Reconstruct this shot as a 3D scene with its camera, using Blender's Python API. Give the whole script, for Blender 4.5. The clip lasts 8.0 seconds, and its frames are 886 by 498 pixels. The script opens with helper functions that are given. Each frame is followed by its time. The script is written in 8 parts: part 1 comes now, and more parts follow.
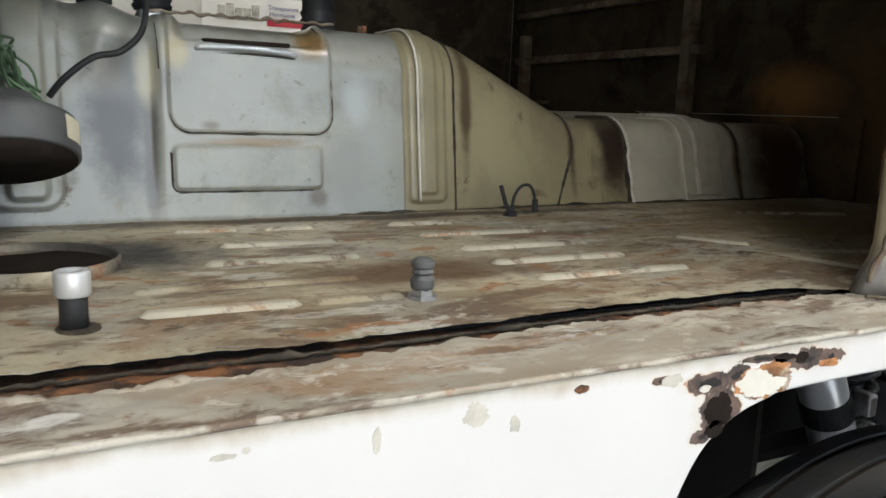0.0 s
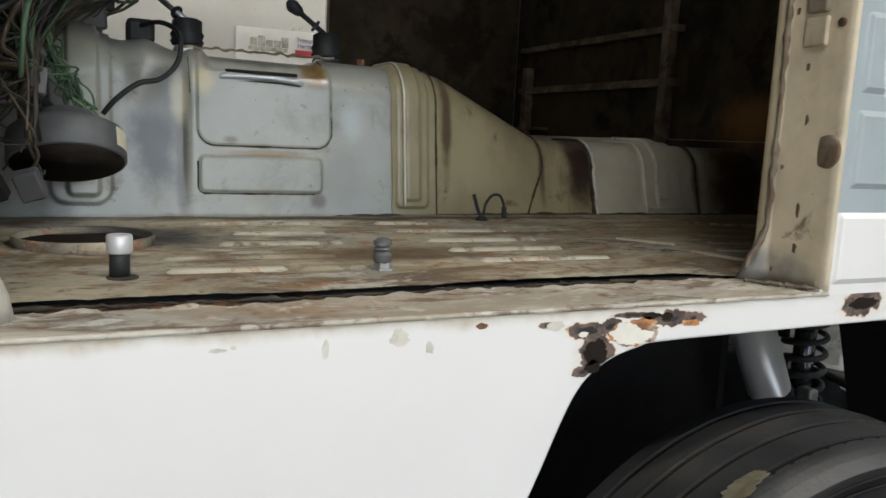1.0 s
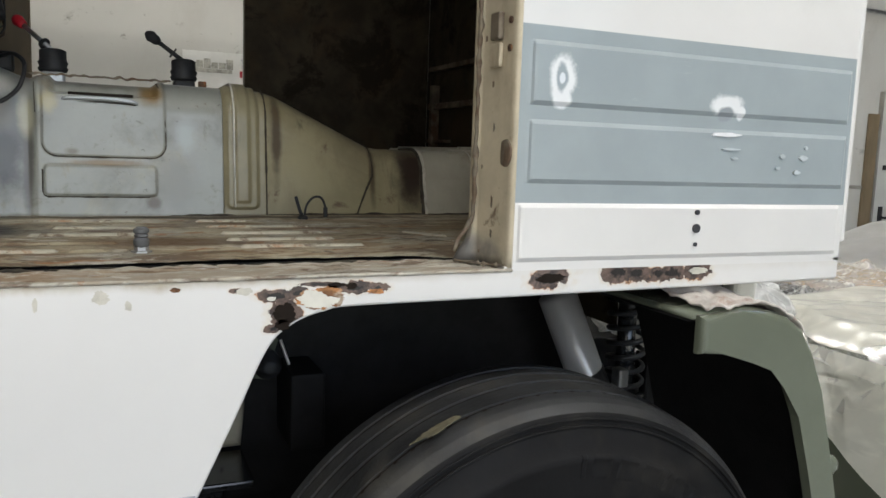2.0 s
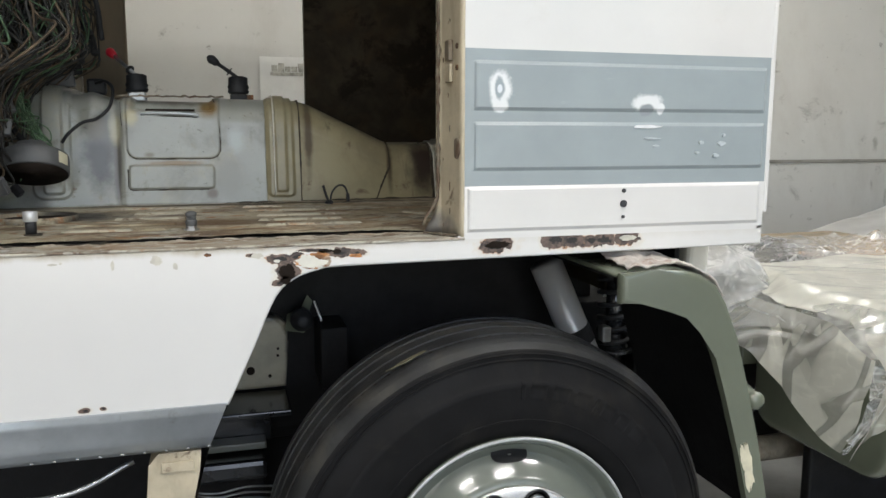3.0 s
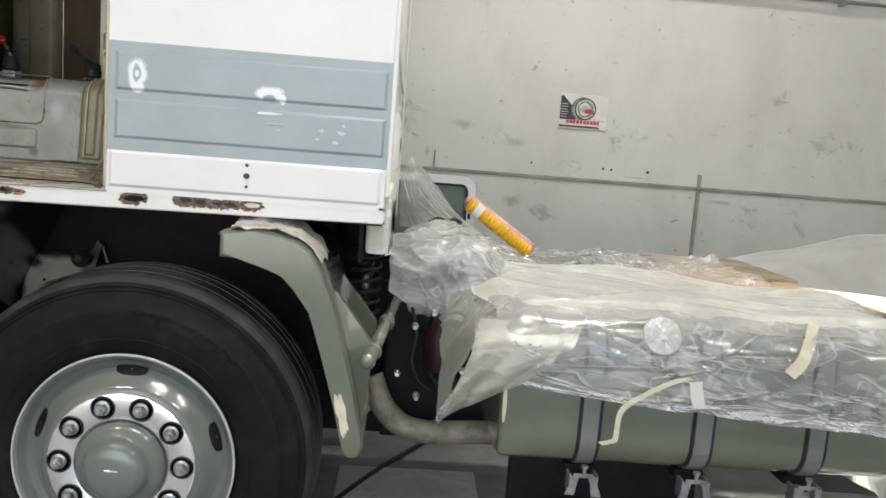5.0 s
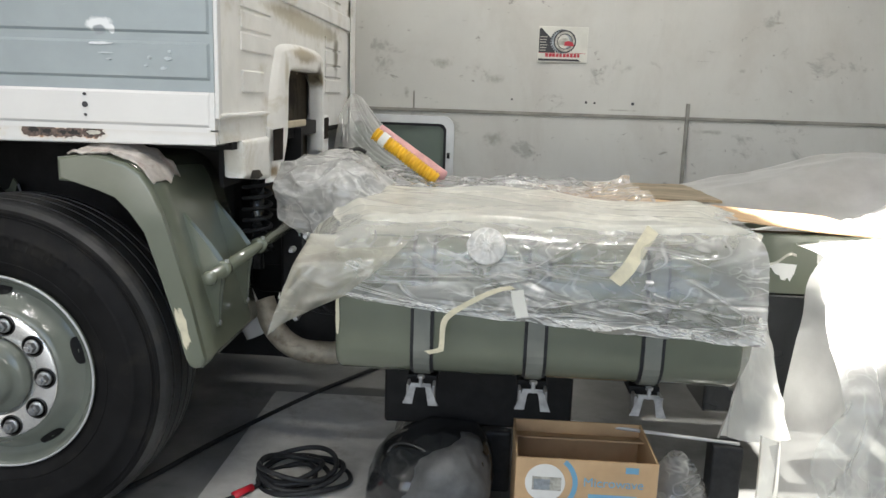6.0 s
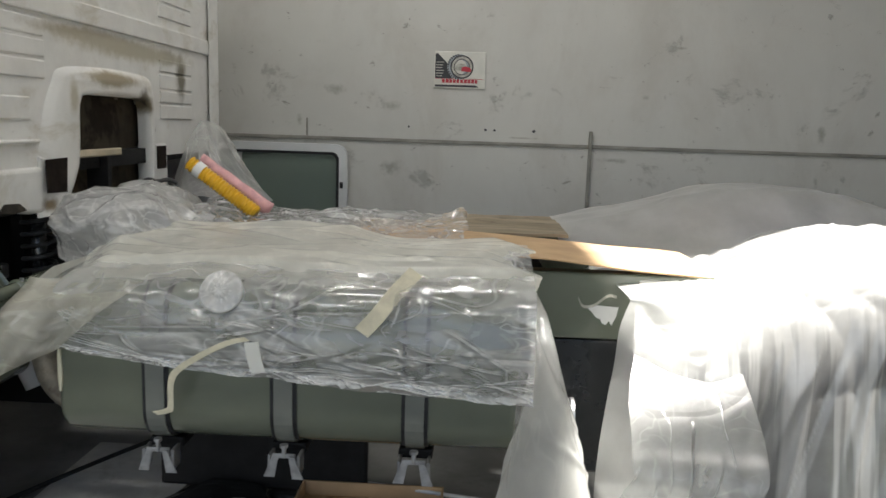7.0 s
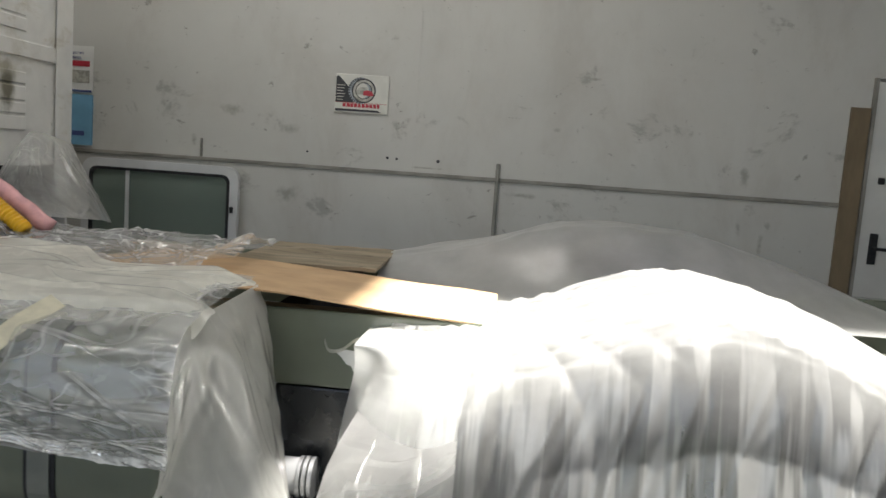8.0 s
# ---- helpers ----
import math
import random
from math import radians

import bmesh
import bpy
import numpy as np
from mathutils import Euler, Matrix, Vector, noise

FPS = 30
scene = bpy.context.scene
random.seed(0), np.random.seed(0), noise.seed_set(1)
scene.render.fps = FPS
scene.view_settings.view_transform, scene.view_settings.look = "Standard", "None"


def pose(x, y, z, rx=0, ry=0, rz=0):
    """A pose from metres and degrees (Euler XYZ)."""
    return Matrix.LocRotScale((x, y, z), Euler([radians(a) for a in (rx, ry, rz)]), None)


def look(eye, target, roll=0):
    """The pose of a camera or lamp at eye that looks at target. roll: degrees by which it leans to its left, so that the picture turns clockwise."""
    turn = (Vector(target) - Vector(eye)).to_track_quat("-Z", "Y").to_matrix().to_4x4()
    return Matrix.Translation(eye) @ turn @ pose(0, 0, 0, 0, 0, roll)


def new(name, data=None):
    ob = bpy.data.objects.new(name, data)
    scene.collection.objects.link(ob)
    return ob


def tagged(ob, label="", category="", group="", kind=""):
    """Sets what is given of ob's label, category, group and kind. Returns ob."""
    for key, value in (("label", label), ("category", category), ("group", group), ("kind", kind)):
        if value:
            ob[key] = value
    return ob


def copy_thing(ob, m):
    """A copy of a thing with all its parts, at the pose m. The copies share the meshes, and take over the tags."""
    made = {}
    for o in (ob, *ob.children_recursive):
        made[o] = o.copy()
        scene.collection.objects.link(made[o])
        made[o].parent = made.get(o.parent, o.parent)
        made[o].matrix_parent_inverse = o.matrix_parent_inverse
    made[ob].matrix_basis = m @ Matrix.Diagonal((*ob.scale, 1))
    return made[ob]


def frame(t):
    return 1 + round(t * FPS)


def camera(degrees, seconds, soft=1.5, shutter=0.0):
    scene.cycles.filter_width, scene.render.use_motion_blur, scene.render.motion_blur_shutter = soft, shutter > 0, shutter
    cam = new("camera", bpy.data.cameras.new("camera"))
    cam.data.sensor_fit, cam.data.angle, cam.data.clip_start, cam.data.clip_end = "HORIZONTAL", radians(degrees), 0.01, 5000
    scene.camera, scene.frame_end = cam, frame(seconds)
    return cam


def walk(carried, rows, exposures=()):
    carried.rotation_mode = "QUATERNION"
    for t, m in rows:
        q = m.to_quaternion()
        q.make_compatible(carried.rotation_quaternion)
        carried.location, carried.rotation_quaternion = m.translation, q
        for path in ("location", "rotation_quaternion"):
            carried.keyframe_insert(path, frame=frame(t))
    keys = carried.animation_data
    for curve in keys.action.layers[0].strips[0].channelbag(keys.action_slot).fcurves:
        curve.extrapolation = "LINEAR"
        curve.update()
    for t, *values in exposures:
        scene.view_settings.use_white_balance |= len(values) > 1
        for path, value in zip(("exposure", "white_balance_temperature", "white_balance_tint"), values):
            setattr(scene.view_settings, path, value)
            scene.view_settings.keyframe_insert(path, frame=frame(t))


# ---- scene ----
cam = camera(59.2, 8.0, shutter=0.12)
PATH = [
    (0, (-1.007, -0.482, 1.468), (-0.111, 1.27, 1.112), 2.0),
    (0.5, (-1.052, -0.603, 1.464), (-0.257, 1.2, 1.122), 2.0),
    (1, (-1.026, -0.747, 1.455), (-0.198, 1.051, 1.168), 2.7),
    (1.5, (-0.856, -0.933, 1.429), (-0.017, 0.87, 1.214), 3.6),
    (2, (-0.716, -1.151, 1.457), (0.072, 0.671, 1.209), 2.0),
    (2.2, (-0.709, -1.263, 1.478), (0.043, 0.566, 1.18), 0.8),
    (3.5, (-0.42, -1.775, 1.49), (0.004, 0.162, 1.229), 2.5),
    (4, (-0.118, -1.913, 1.487), (0.229, 0.044, 1.267), 5.6),
    (4.5, (0.292, -2.034, 1.479), (0.526, -0.058, 1.281), 5.9),
    (5, (0.732, -2.197, 1.459), (0.84, -0.218, 1.195), 4.5),
    (5.2, (0.897, -2.228, 1.433), (0.975, -0.252, 1.135), 4.0),
    (6.3, (1.671, -2.258, 1.387), (1.533, -0.301, 0.995), 1.6),
    (6.5, (1.794, -2.216, 1.388), (1.668, -0.258, 1.003), 1.6),
    (7, (2.112, -1.961, 1.406), (2.026, 0.012, 1.09), 1.9),
    (7.5, (2.492, -1.755, 1.392), (2.35, 0.222, 1.125), 2.5),
    (8, (2.892, -1.583, 1.386), (2.75, 0.399, 1.161), 4.1),
]
STOPS = [(0, 3.75), (1.0, 3.45), (2.0, 3.28), (2.2, 3.42), (3.5, 3.25), (4.0, 3.53), (4.5, 2.8), (5.0, 3.3), (5.2, 3.35), (6.3, 3.08), (6.5, 3.0), (7.0, 2.45), (7.5, 2.4), (8.0, 2.32)]
walk(cam, [(t, look(eye, target, roll)) for t, eye, target, roll in PATH], STOPS)

# ---- light ----
world = bpy.data.worlds.new("world")
scene.world = world
world.use_nodes = True
wn = world.node_tree
sky = wn.nodes.new("ShaderNodeTexSky")
sky.sky_type, sky.sun_disc = "NISHITA", False
SUN_TO = Vector((0.28, 0.03, 0.96)).normalized()
sky.sun_elevation = math.asin(SUN_TO.z)
sky.sun_rotation = math.atan2(SUN_TO.x, SUN_TO.y)
wn.links.new(sky.outputs[0], wn.nodes["Background"].inputs[0])
wn.nodes["Background"].inputs[1].default_value = 0.04

sun_data = bpy.data.lights.new("sun", "SUN")
sun_data.energy, sun_data.angle, sun_data.color = 4.5, radians(2.0), (1.0, 0.96, 0.9)
sun = new("sun", sun_data)
sun.matrix_world = look(SUN_TO * 20, (0, 0, 0))


def area_lamp(name, at, to, sx, sy, power, colour):
    d = bpy.data.lights.new(name, "AREA")
    d.shape, d.size, d.size_y, d.energy, d.color = "RECTANGLE", sx, sy, power, colour
    ob = new(name, d)
    ob.matrix_world = look(at, to)
    return ob


# daylight in the open roller door behind the camera
area_lamp("door_daylight", (-1.2, -5.9, 2.2), (0.2, 0, 1.6), 6.0, 3.8, 13, (1.0, 0.96, 0.91))


# ---- materials ----
def node_mat(name):
    m = bpy.data.materials.new(name)
    m.use_nodes = True
    nt = m.node_tree
    return m, nt, nt.nodes["Principled BSDF"]


def tex_noise(nt, scale, detail=6.0, rough=0.6, stretch=None, distort=0.0):
    co = nt.nodes.new("ShaderNodeTexCoord")
    n = nt.nodes.new("ShaderNodeTexNoise")
    n.inputs["Scale"].default_value = scale
    n.inputs["Detail"].default_value = detail
    n.inputs["Roughness"].default_value = rough
    n.inputs["Distortion"].default_value = distort
    if stretch:
        mp = nt.nodes.new("ShaderNodeMapping")
        mp.inputs["Scale"].default_value = stretch
        nt.links.new(co.outputs["Object"], mp.inputs[0])
        nt.links.new(mp.outputs[0], n.inputs["Vector"])
    else:
        nt.links.new(co.outputs["Object"], n.inputs["Vector"])
    return n.outputs["Fac"]


def ramp(nt, fac, lo, hi):
    r = nt.nodes.new("ShaderNodeMapRange")
    r.interpolation_type = "SMOOTHSTEP"
    r.inputs["From Min"].default_value, r.inputs["From Max"].default_value = lo, hi
    nt.links.new(fac, r.inputs["Value"])
    return r.outputs["Result"]


def mix_col(nt, fac, a, b):
    m = nt.nodes.new("ShaderNodeMix")
    m.data_type = "RGBA"
    for sock, v in ((0, fac), (6, a), (7, b)):
        if isinstance(v, (int, float)):
            m.inputs[sock].default_value = v
        elif isinstance(v, tuple):
            m.inputs[sock].default_value = (*v[:3], 1)
        else:
            nt.links.new(v, m.inputs[sock])
    return m.outputs[2]


def math_node(nt, op, a, b):
    m = nt.nodes.new("ShaderNodeMath")
    m.operation = op
    for i, v in enumerate((a, b)):
        if isinstance(v, (int, float)):
            m.inputs[i].default_value = v
        else:
            nt.links.new(v, m.inputs[i])
    return m.outputs[0]


def surface(name, base, rough=0.5, metal=0.0, var=0.12, scale=6.0, stains=(), bump=0.0, bump_scale=60.0, coat=0.0, spread=0.1, stretch=None):
    """A painted or plain surface. stains: rows of (colour, noise scale, from, to, strength, stretch)."""
    m, nt, p = node_mat(name)
    dark = tuple(c * (1 - var * 2) for c in base)
    lite = tuple(min(0.9, c * (1 + var)) for c in base)
    col = mix_col(nt, ramp(nt, tex_noise(nt, scale, stretch=stretch), 0.3, 0.7), dark, lite)
    r = math_node(nt, "ADD", math_node(nt, "MULTIPLY", tex_noise(nt, scale * 5), spread), rough - spread / 2)
    for c, sc, lo, hi, k, st in stains:
        f = math_node(nt, "MULTIPLY", ramp(nt, tex_noise(nt, sc, 9, 0.68, st, 0.4), lo, hi), k)
        col = mix_col(nt, f, col, c)
        r = math_node(nt, "ADD", r, math_node(nt, "MULTIPLY", f, 0.25))
    nt.links.new(col, p.inputs["Base Color"])
    nt.links.new(r, p.inputs["Roughness"])
    p.inputs["Metallic"].default_value = metal
    p.inputs["Coat Weight"].default_value = coat
    p.inputs["Coat Roughness"].default_value = 0.08
    if bump:
        b = nt.nodes.new("ShaderNodeBump")
        b.inputs["Strength"].default_value = bump
        b.inputs["Distance"].default_value = 0.004
        nt.links.new(tex_noise(nt, bump_scale, 8, 0.65), b.inputs["Height"])
        nt.links.new(b.outputs[0], p.inputs["Normal"])
    return m


def colour_patch(m, at, size, colour, lo=0.75, hi=1.55):
    """A soft-edged patch of another colour, of its own shape, on a material."""
    nt = m.node_tree
    p = nt.nodes["Principled BSDF"]
    old = p.inputs["Base Color"].links[0].from_socket
    co = nt.nodes.new("ShaderNodeTexCoord")
    mp = nt.nodes.new("ShaderNodeMapping")
    mp.vector_type = "TEXTURE"
    mp.inputs["Location"].default_value, mp.inputs["Scale"].default_value = at, size
    nt.links.new(co.outputs["Object"], mp.inputs[0])
    ln = nt.nodes.new("ShaderNodeVectorMath")
    ln.operation = "LENGTH"
    nt.links.new(mp.outputs[0], ln.inputs[0])
    d = math_node(nt, "ADD", ln.outputs["Value"], math_node(nt, "MULTIPLY", tex_noise(nt, 22, 6, 0.65), 0.9))
    f = math_node(nt, "SUBTRACT", 1.0, ramp(nt, d, lo, hi))
    nt.links.new(mix_col(nt, f, old, colour), p.inputs["Base Color"])


RUST, RUST_D, RUST_O = (0.1, 0.055, 0.032), (0.03, 0.02, 0.015), (0.3, 0.13, 0.05)
M = {}
M["white"] = surface("white_paint", (0.665, 0.66, 0.645), 0.32, var=0.02, scale=3, coat=0.3, stains=(((0.5, 0.47, 0.4), 5, 0.635, 0.81, 0.35, None),))
M["scuff"] = surface("pale_scuffed_paint", (0.48, 0.53, 0.55), 0.5, var=0.08, scale=40)
M["band"] = surface("blue_grey_paint", (0.295, 0.34, 0.355), 0.36, var=0.04, scale=4, coat=0.1, stains=(((0.5, 0.55, 0.56), 14, 0.635, 0.76, 0.3, (1, 1, 4)),))
for x, z, w, h, c in ((-0.013, 1.586, 0.034, 0.058, (0.72, 0.74, 0.75)), (-0.012, 1.553, 0.026, 0.022, (0.72, 0.74, 0.75)), (-0.014, 1.589, 0.016, 0.034, (0.3, 0.35, 0.375)), (-0.0135, 1.586, 0.008, 0.013, (0.66, 0.7, 0.74)),
                      (0.345, 1.56, 0.053, 0.03, (0.72, 0.74, 0.75)), (0.345, 1.545, 0.028, 0.02, (0.25, 0.28, 0.3)), (0.38, 1.548, 0.014, 0.018, (0.72, 0.74, 0.75))):
    colour_patch(M["band"], (x, 0, z), (w, 0.3, h), c, 1.0, 1.3)
M["silver"] = surface("silver_paint", (0.42, 0.45, 0.47), 0.33, metal=0.45, var=0.08, scale=8, stains=(((0.2, 0.18, 0.16), 20, 0.575, 0.76, 0.5, None),))
M["cream"] = surface("aged_cream_paint", (0.52, 0.455, 0.33), 0.5, var=0.1, scale=9, bump=0.15, bump_scale=40,
                     stains=(((0.3, 0.24, 0.16), 7, 0.5, 0.7, 0.6, (1, 1, 0.4)), (RUST, 16, 0.62, 0.7, 0.8, None)))
M["pillar"] = surface("chipped_pale_paint", (0.56, 0.54, 0.48), 0.45, var=0.12, scale=12, bump=0.35, bump_scale=35, stains=(((0.32, 0.27, 0.19), 9, 0.5, 0.62, 0.7, (1, 1, 0.5)), ((0.2, 0.2, 0.2), 14, 0.6, 0.68, 0.7, None), (RUST, 22, 0.6, 0.68, 0.8, None)))
M["sill"] = surface("worn_sill_paint", (0.47, 0.445, 0.375), 0.6, var=0.15, scale=12, bump=0.5, bump_scale=50, stretch=(0.5, 1, 1),
                    stains=(((0.3, 0.24, 0.175), 8, 0.42, 0.6, 0.75, (0.5, 1.6, 1)), (RUST, 14, 0.505, 0.62, 0.8, (0.6, 1.4, 1)), ((0.26, 0.14, 0.06), 7, 0.56, 0.66, 0.6, (0.5, 1.4, 1)), ((0.6, 0.6, 0.57), 11, 0.575, 0.64, 0.7, (0.6, 1.3, 1)), (RUST_O, 26, 0.615, 0.7, 0.7, None), (RUST, 48, 0.58, 0.67, 0.5, (0.8, 1.2, 1)), ((0.58, 0.55, 0.48), 36, 0.57, 0.65, 0.65, (0.7, 1.2, 1))))
M["cabfloor"] = surface("worn_cab_floor_paint", (0.42, 0.375, 0.27), 0.55, var=0.16, scale=9, bump=0.5, bump_scale=45, stretch=(0.7, 1, 1),
                        stains=(((0.2, 0.155, 0.09), 5, 0.42, 0.6, 0.8, (0.6, 1.3, 1)), ((0.24, 0.24, 0.22), 7, 0.5, 0.6, 0.5, None), (RUST, 9, 0.51, 0.6, 0.7, (0.6, 1.4, 1)), ((0.5, 0.48, 0.42), 12, 0.56, 0.62, 0.7, (0.6, 1.5, 1)), ((0.22, 0.125, 0.06), 4.2, 0.53, 0.64, 0.6, (0.6, 1.4, 1)), (RUST_O, 20, 0.575, 0.65, 0.75, (0.5, 1.2, 1)), ((0.05, 0.04, 0.03), 17, 0.61, 0.68, 0.75, (0.7, 1, 1)), ((0.11, 0.075, 0.045), 55, 0.54, 0.64, 0.65, (0.8, 1.2, 1)), ((0.52, 0.48, 0.4), 42, 0.59, 0.67, 0.6, (0.7, 1.2, 1))))
M["rib"] = surface("bare_rib_paint", (0.45, 0.42, 0.33), 0.5, var=0.12, scale=12, bump=0.3, stains=((RUST_O, 12, 0.535, 0.64, 0.8, None), (RUST, 18, 0.525, 0.62, 0.85, None)))
M["tunnel"] = surface("grey_blue_tunnel_paint", (0.268, 0.275, 0.248), 0.3, var=0.08, scale=4, coat=0.25, bump=0.08, bump_scale=70,
                      stains=(((0.33, 0.31, 0.225), 3.2, 0.5, 0.66, 0.6, None), ((0.15, 0.147, 0.135), 4.6, 0.5, 0.68, 0.7, (1, 1, 0.7)), ((0.2, 0.16, 0.1), 8, 0.6, 0.7, 0.5, (1.6, 1, 0.8)), ((0.12, 0.11, 0.085), 19, 0.57, 0.68, 0.5, None), ((0.05, 0.04, 0.03), 90, 0.63, 0.69, 0.6, None), (RUST, 11, 0.655, 0.7, 0.8, None)))
M["tunnel_rear"] = surface("cream_tunnel_paint", (0.25, 0.222, 0.135), 0.36, var=0.1, scale=5, coat=0.15, bump=0.1, bump_scale=60,
                           stains=(((0.17, 0.142, 0.085), 5, 0.43, 0.66, 0.75, (1, 1, 0.5)), (RUST_D, 6, 0.6, 0.74, 0.8, (1.5, 1, 0.5)), (RUST, 14, 0.615, 0.71, 0.8, None)))
colour_patch(M["tunnel_rear"], (0.02, 0.78, 1.4), (0.06, 0.3, 0.12), RUST_D)
M["tunnel_back"] = surface("pale_cream_tunnel_paint", (0.4, 0.385, 0.32), 0.34, var=0.08, scale=5, coat=0.2, bump=0.1, bump_scale=60,
                           stains=(((0.24, 0.2, 0.13), 5, 0.45, 0.66, 0.6, (1, 1, 0.5)), (RUST, 14, 0.62, 0.72, 0.7, None)))
# darker brown towards the back end of the tunnel
colour_patch(M["tunnel_back"], (0.52, 0.8, 1.38), (0.14, 0.4, 0.24), (0.06, 0.03, 0.018))
colour_patch(M["tunnel_back"], (0.37, 0.8, 1.38), (0.018, 0.4, 0.14), (0.16, 0.11, 0.05))
for x, z, w, h in ((-0.34, 1.5, 0.016, 0.17), (-0.09, 1.4, 0.012, 0.1), (0.452, 1.38, 0.02, 0.12), (-0.25, 1.285, 0.3, 0.012), (-0.2, 1.54, 0.1, 0.02)):
    colour_patch(M["tunnel_rear"], (x, 0.78, z), (w, 0.4, h), (0.075, 0.055, 0.03))
# left dark rows mix soot with painted shade; the pale grey row paints sheen
for x, z, w, h, c in ((-0.915, 1.43, 0.055, 0.13, (0.06, 0.06, 0.057)), (-0.87, 1.4, 0.014, 0.15, (0.1, 0.095, 0.085)), (-0.9, 1.5, 0.07, 0.05, (0.12, 0.12, 0.115)), (-0.57, 1.36, 0.05, 0.08, (0.22, 0.22, 0.2)), (-0.72, 1.588, 0.13, 0.026, (0.085, 0.075, 0.058)), (-0.622, 1.562, 0.034, 0.034, (0.17, 0.11, 0.045)), (-0.832, 1.535, 0.024, 0.032, (0.36, 0.32, 0.2)),
                      (-0.872, 1.5, 0.022, 0.05, (0.34, 0.32, 0.23)), (-0.785, 1.43, 0.018, 0.01, (0.15, 0.13, 0.1)), (-0.8, 1.286, 0.4, 0.012, (0.1, 0.085, 0.055)), (-1.08, 1.4, 0.05, 0.2, (0.15, 0.15, 0.145)), (-0.72, 1.407, 0.09, 0.009, (0.19, 0.14, 0.08)), (-0.55, 1.47, 0.03, 0.05, (0.33, 0.35, 0.345)), (-0.62, 1.32, 0.02, 0.02, (0.12, 0.1, 0.08))):
    colour_patch(M["tunnel"], (x, 0.74, z), (w, 0.3, h), c)
colour_patch(M["cabfloor"], (-0.95, 0.5, 1.28), (0.16, 0.13, 0.3), (0.045, 0.042, 0.036))
colour_patch(M["cabfloor"], (-0.62, 0.33, 1.28), (0.2, 0.07, 0.3), (0.12, 0.075, 0.04))
colour_patch(M["cabfloor"], (0.3, 0.5, 1.28), (0.4, 0.32, 0.5), (0.2, 0.155, 0.085))
# darker band where the floor meets the tunnel
colour_patch(M["cabfloor"], (-0.5, 0.69, 1.28), (0.7, 0.03, 0.5), (0.07, 0.055, 0.035))
colour_patch(M["cream"], (-1.1, 0.06, 1.275), (0.06, 0.2, 0.035), (0.26, 0.24, 0.2))
colour_patch(M["cream"], (-0.15, 0.09, 1.28), (0.07, 0.2, 0.06), (0.17, 0.16, 0.15))
# pale tone for the joint lip and the painted rib highlights
M["lip"] = surface("pale_lip_and_highlight", (0.55, 0.54, 0.48), 0.32, var=0.1, scale=20, coat=0.2, stains=(((0.2, 0.17, 0.12), 18, 0.55, 0.68, 0.7, None),))
# real grime, also used for painted shade lines on the tunnel
M["grime_shade"] = surface("black_brown_grime_shade", (0.045, 0.036, 0.024), 0.8, var=0.3, scale=40, bump=0.5)
M["rust"] = surface("rust", RUST, 0.85, var=0.3, scale=30, bump=1.0, bump_scale=70, stains=((RUST_O, 22, 0.475, 0.62, 0.8, None), (RUST_D, 18, 0.475, 0.58, 0.9, None)))
M["rustedge"] = surface("orange_rust_stain", (0.45, 0.2, 0.07), 0.7, var=0.25, scale=25, bump=0.4, stains=((RUST, 20, 0.455, 0.58, 0.8, None), ((0.6, 0.54, 0.44), 16, 0.505, 0.62, 0.7, None)))
M["beige_chip"] = surface("beige_chipped_primer", (0.54, 0.52, 0.45), 0.6, var=0.12, scale=30, bump=0.4)
# near-black colour that paints the shade inside holes, slots and windows
M["hole"] = surface("dark_hole_shade", (0.02, 0.015, 0.012), 0.9, var=0.2, scale=20)
M["primer"] = surface("white_filler", (0.72, 0.74, 0.75), 0.55, var=0.05, scale=30)
M["bare"] = surface("sanded_grey_metal", (0.3, 0.33, 0.35), 0.5, metal=0.3, var=0.15, scale=40)
M["olive"] = surface("grey_green_gloss_paint", (0.135, 0.15, 0.112), 0.14, var=0.04, scale=4, coat=0.6, spread=0.05)
M["black"] = surface("black_underseal", (0.009, 0.009, 0.0095), 0.6, var=0.2, scale=15, bump=0.3, bump_scale=90)
M["gloss_black"] = surface("gloss_black_paint", (0.018, 0.02, 0.022), 0.2, var=0.1, scale=6, coat=0.4)
# dark base puts the unlit inside of the cab into the colour
M["dark_inside"] = surface("dark_unlit_interior", (0.066, 0.053, 0.036), 0.8, var=0.2, scale=8, stains=(((0.09, 0.06, 0.035), 3, 0.52, 0.66, 0.5, None), ((0.02, 0.016, 0.012), 4, 0.5, 0.62, 0.8, None)), bump=0.2, bump_scale=120)
# warm patches paint rust and the light on the back wall
colour_patch(M["dark_inside"], (0.62, 0.86, 1.53), (0.2, 0.14, 0.08), (0.3, 0.16, 0.06), 0.6, 1.7)
colour_patch(M["dark_inside"], (0.62, 0.5, 1.5), (0.2, 0.35, 0.3), (0.13, 0.08, 0.04), 0.5, 1.7)
M["dark_rail"] = surface("grimy_inner_rail_paint", (0.2, 0.165, 0.12), 0.7, var=0.25, scale=12, stains=((RUST, 14, 0.455, 0.61, 0.8, None),))
M["tyre"] = surface("tyre_rubber", (0.0085, 0.0085, 0.009), 0.6, var=0.15, scale=9, bump=0.12, bump_scale=80, stains=(((0.03, 0.028, 0.024), 7, 0.5, 0.7, 0.5, None),))
# dust, plus the light on the upward tread painted in as paler grey
M["tread"] = surface("dusty_lit_tread_rubber", (0.036, 0.037, 0.038), 0.4, var=0.25, scale=7, bump=0.4, bump_scale=90, stains=(((0.065, 0.06, 0.05), 9, 0.5, 0.7, 0.6, None),))
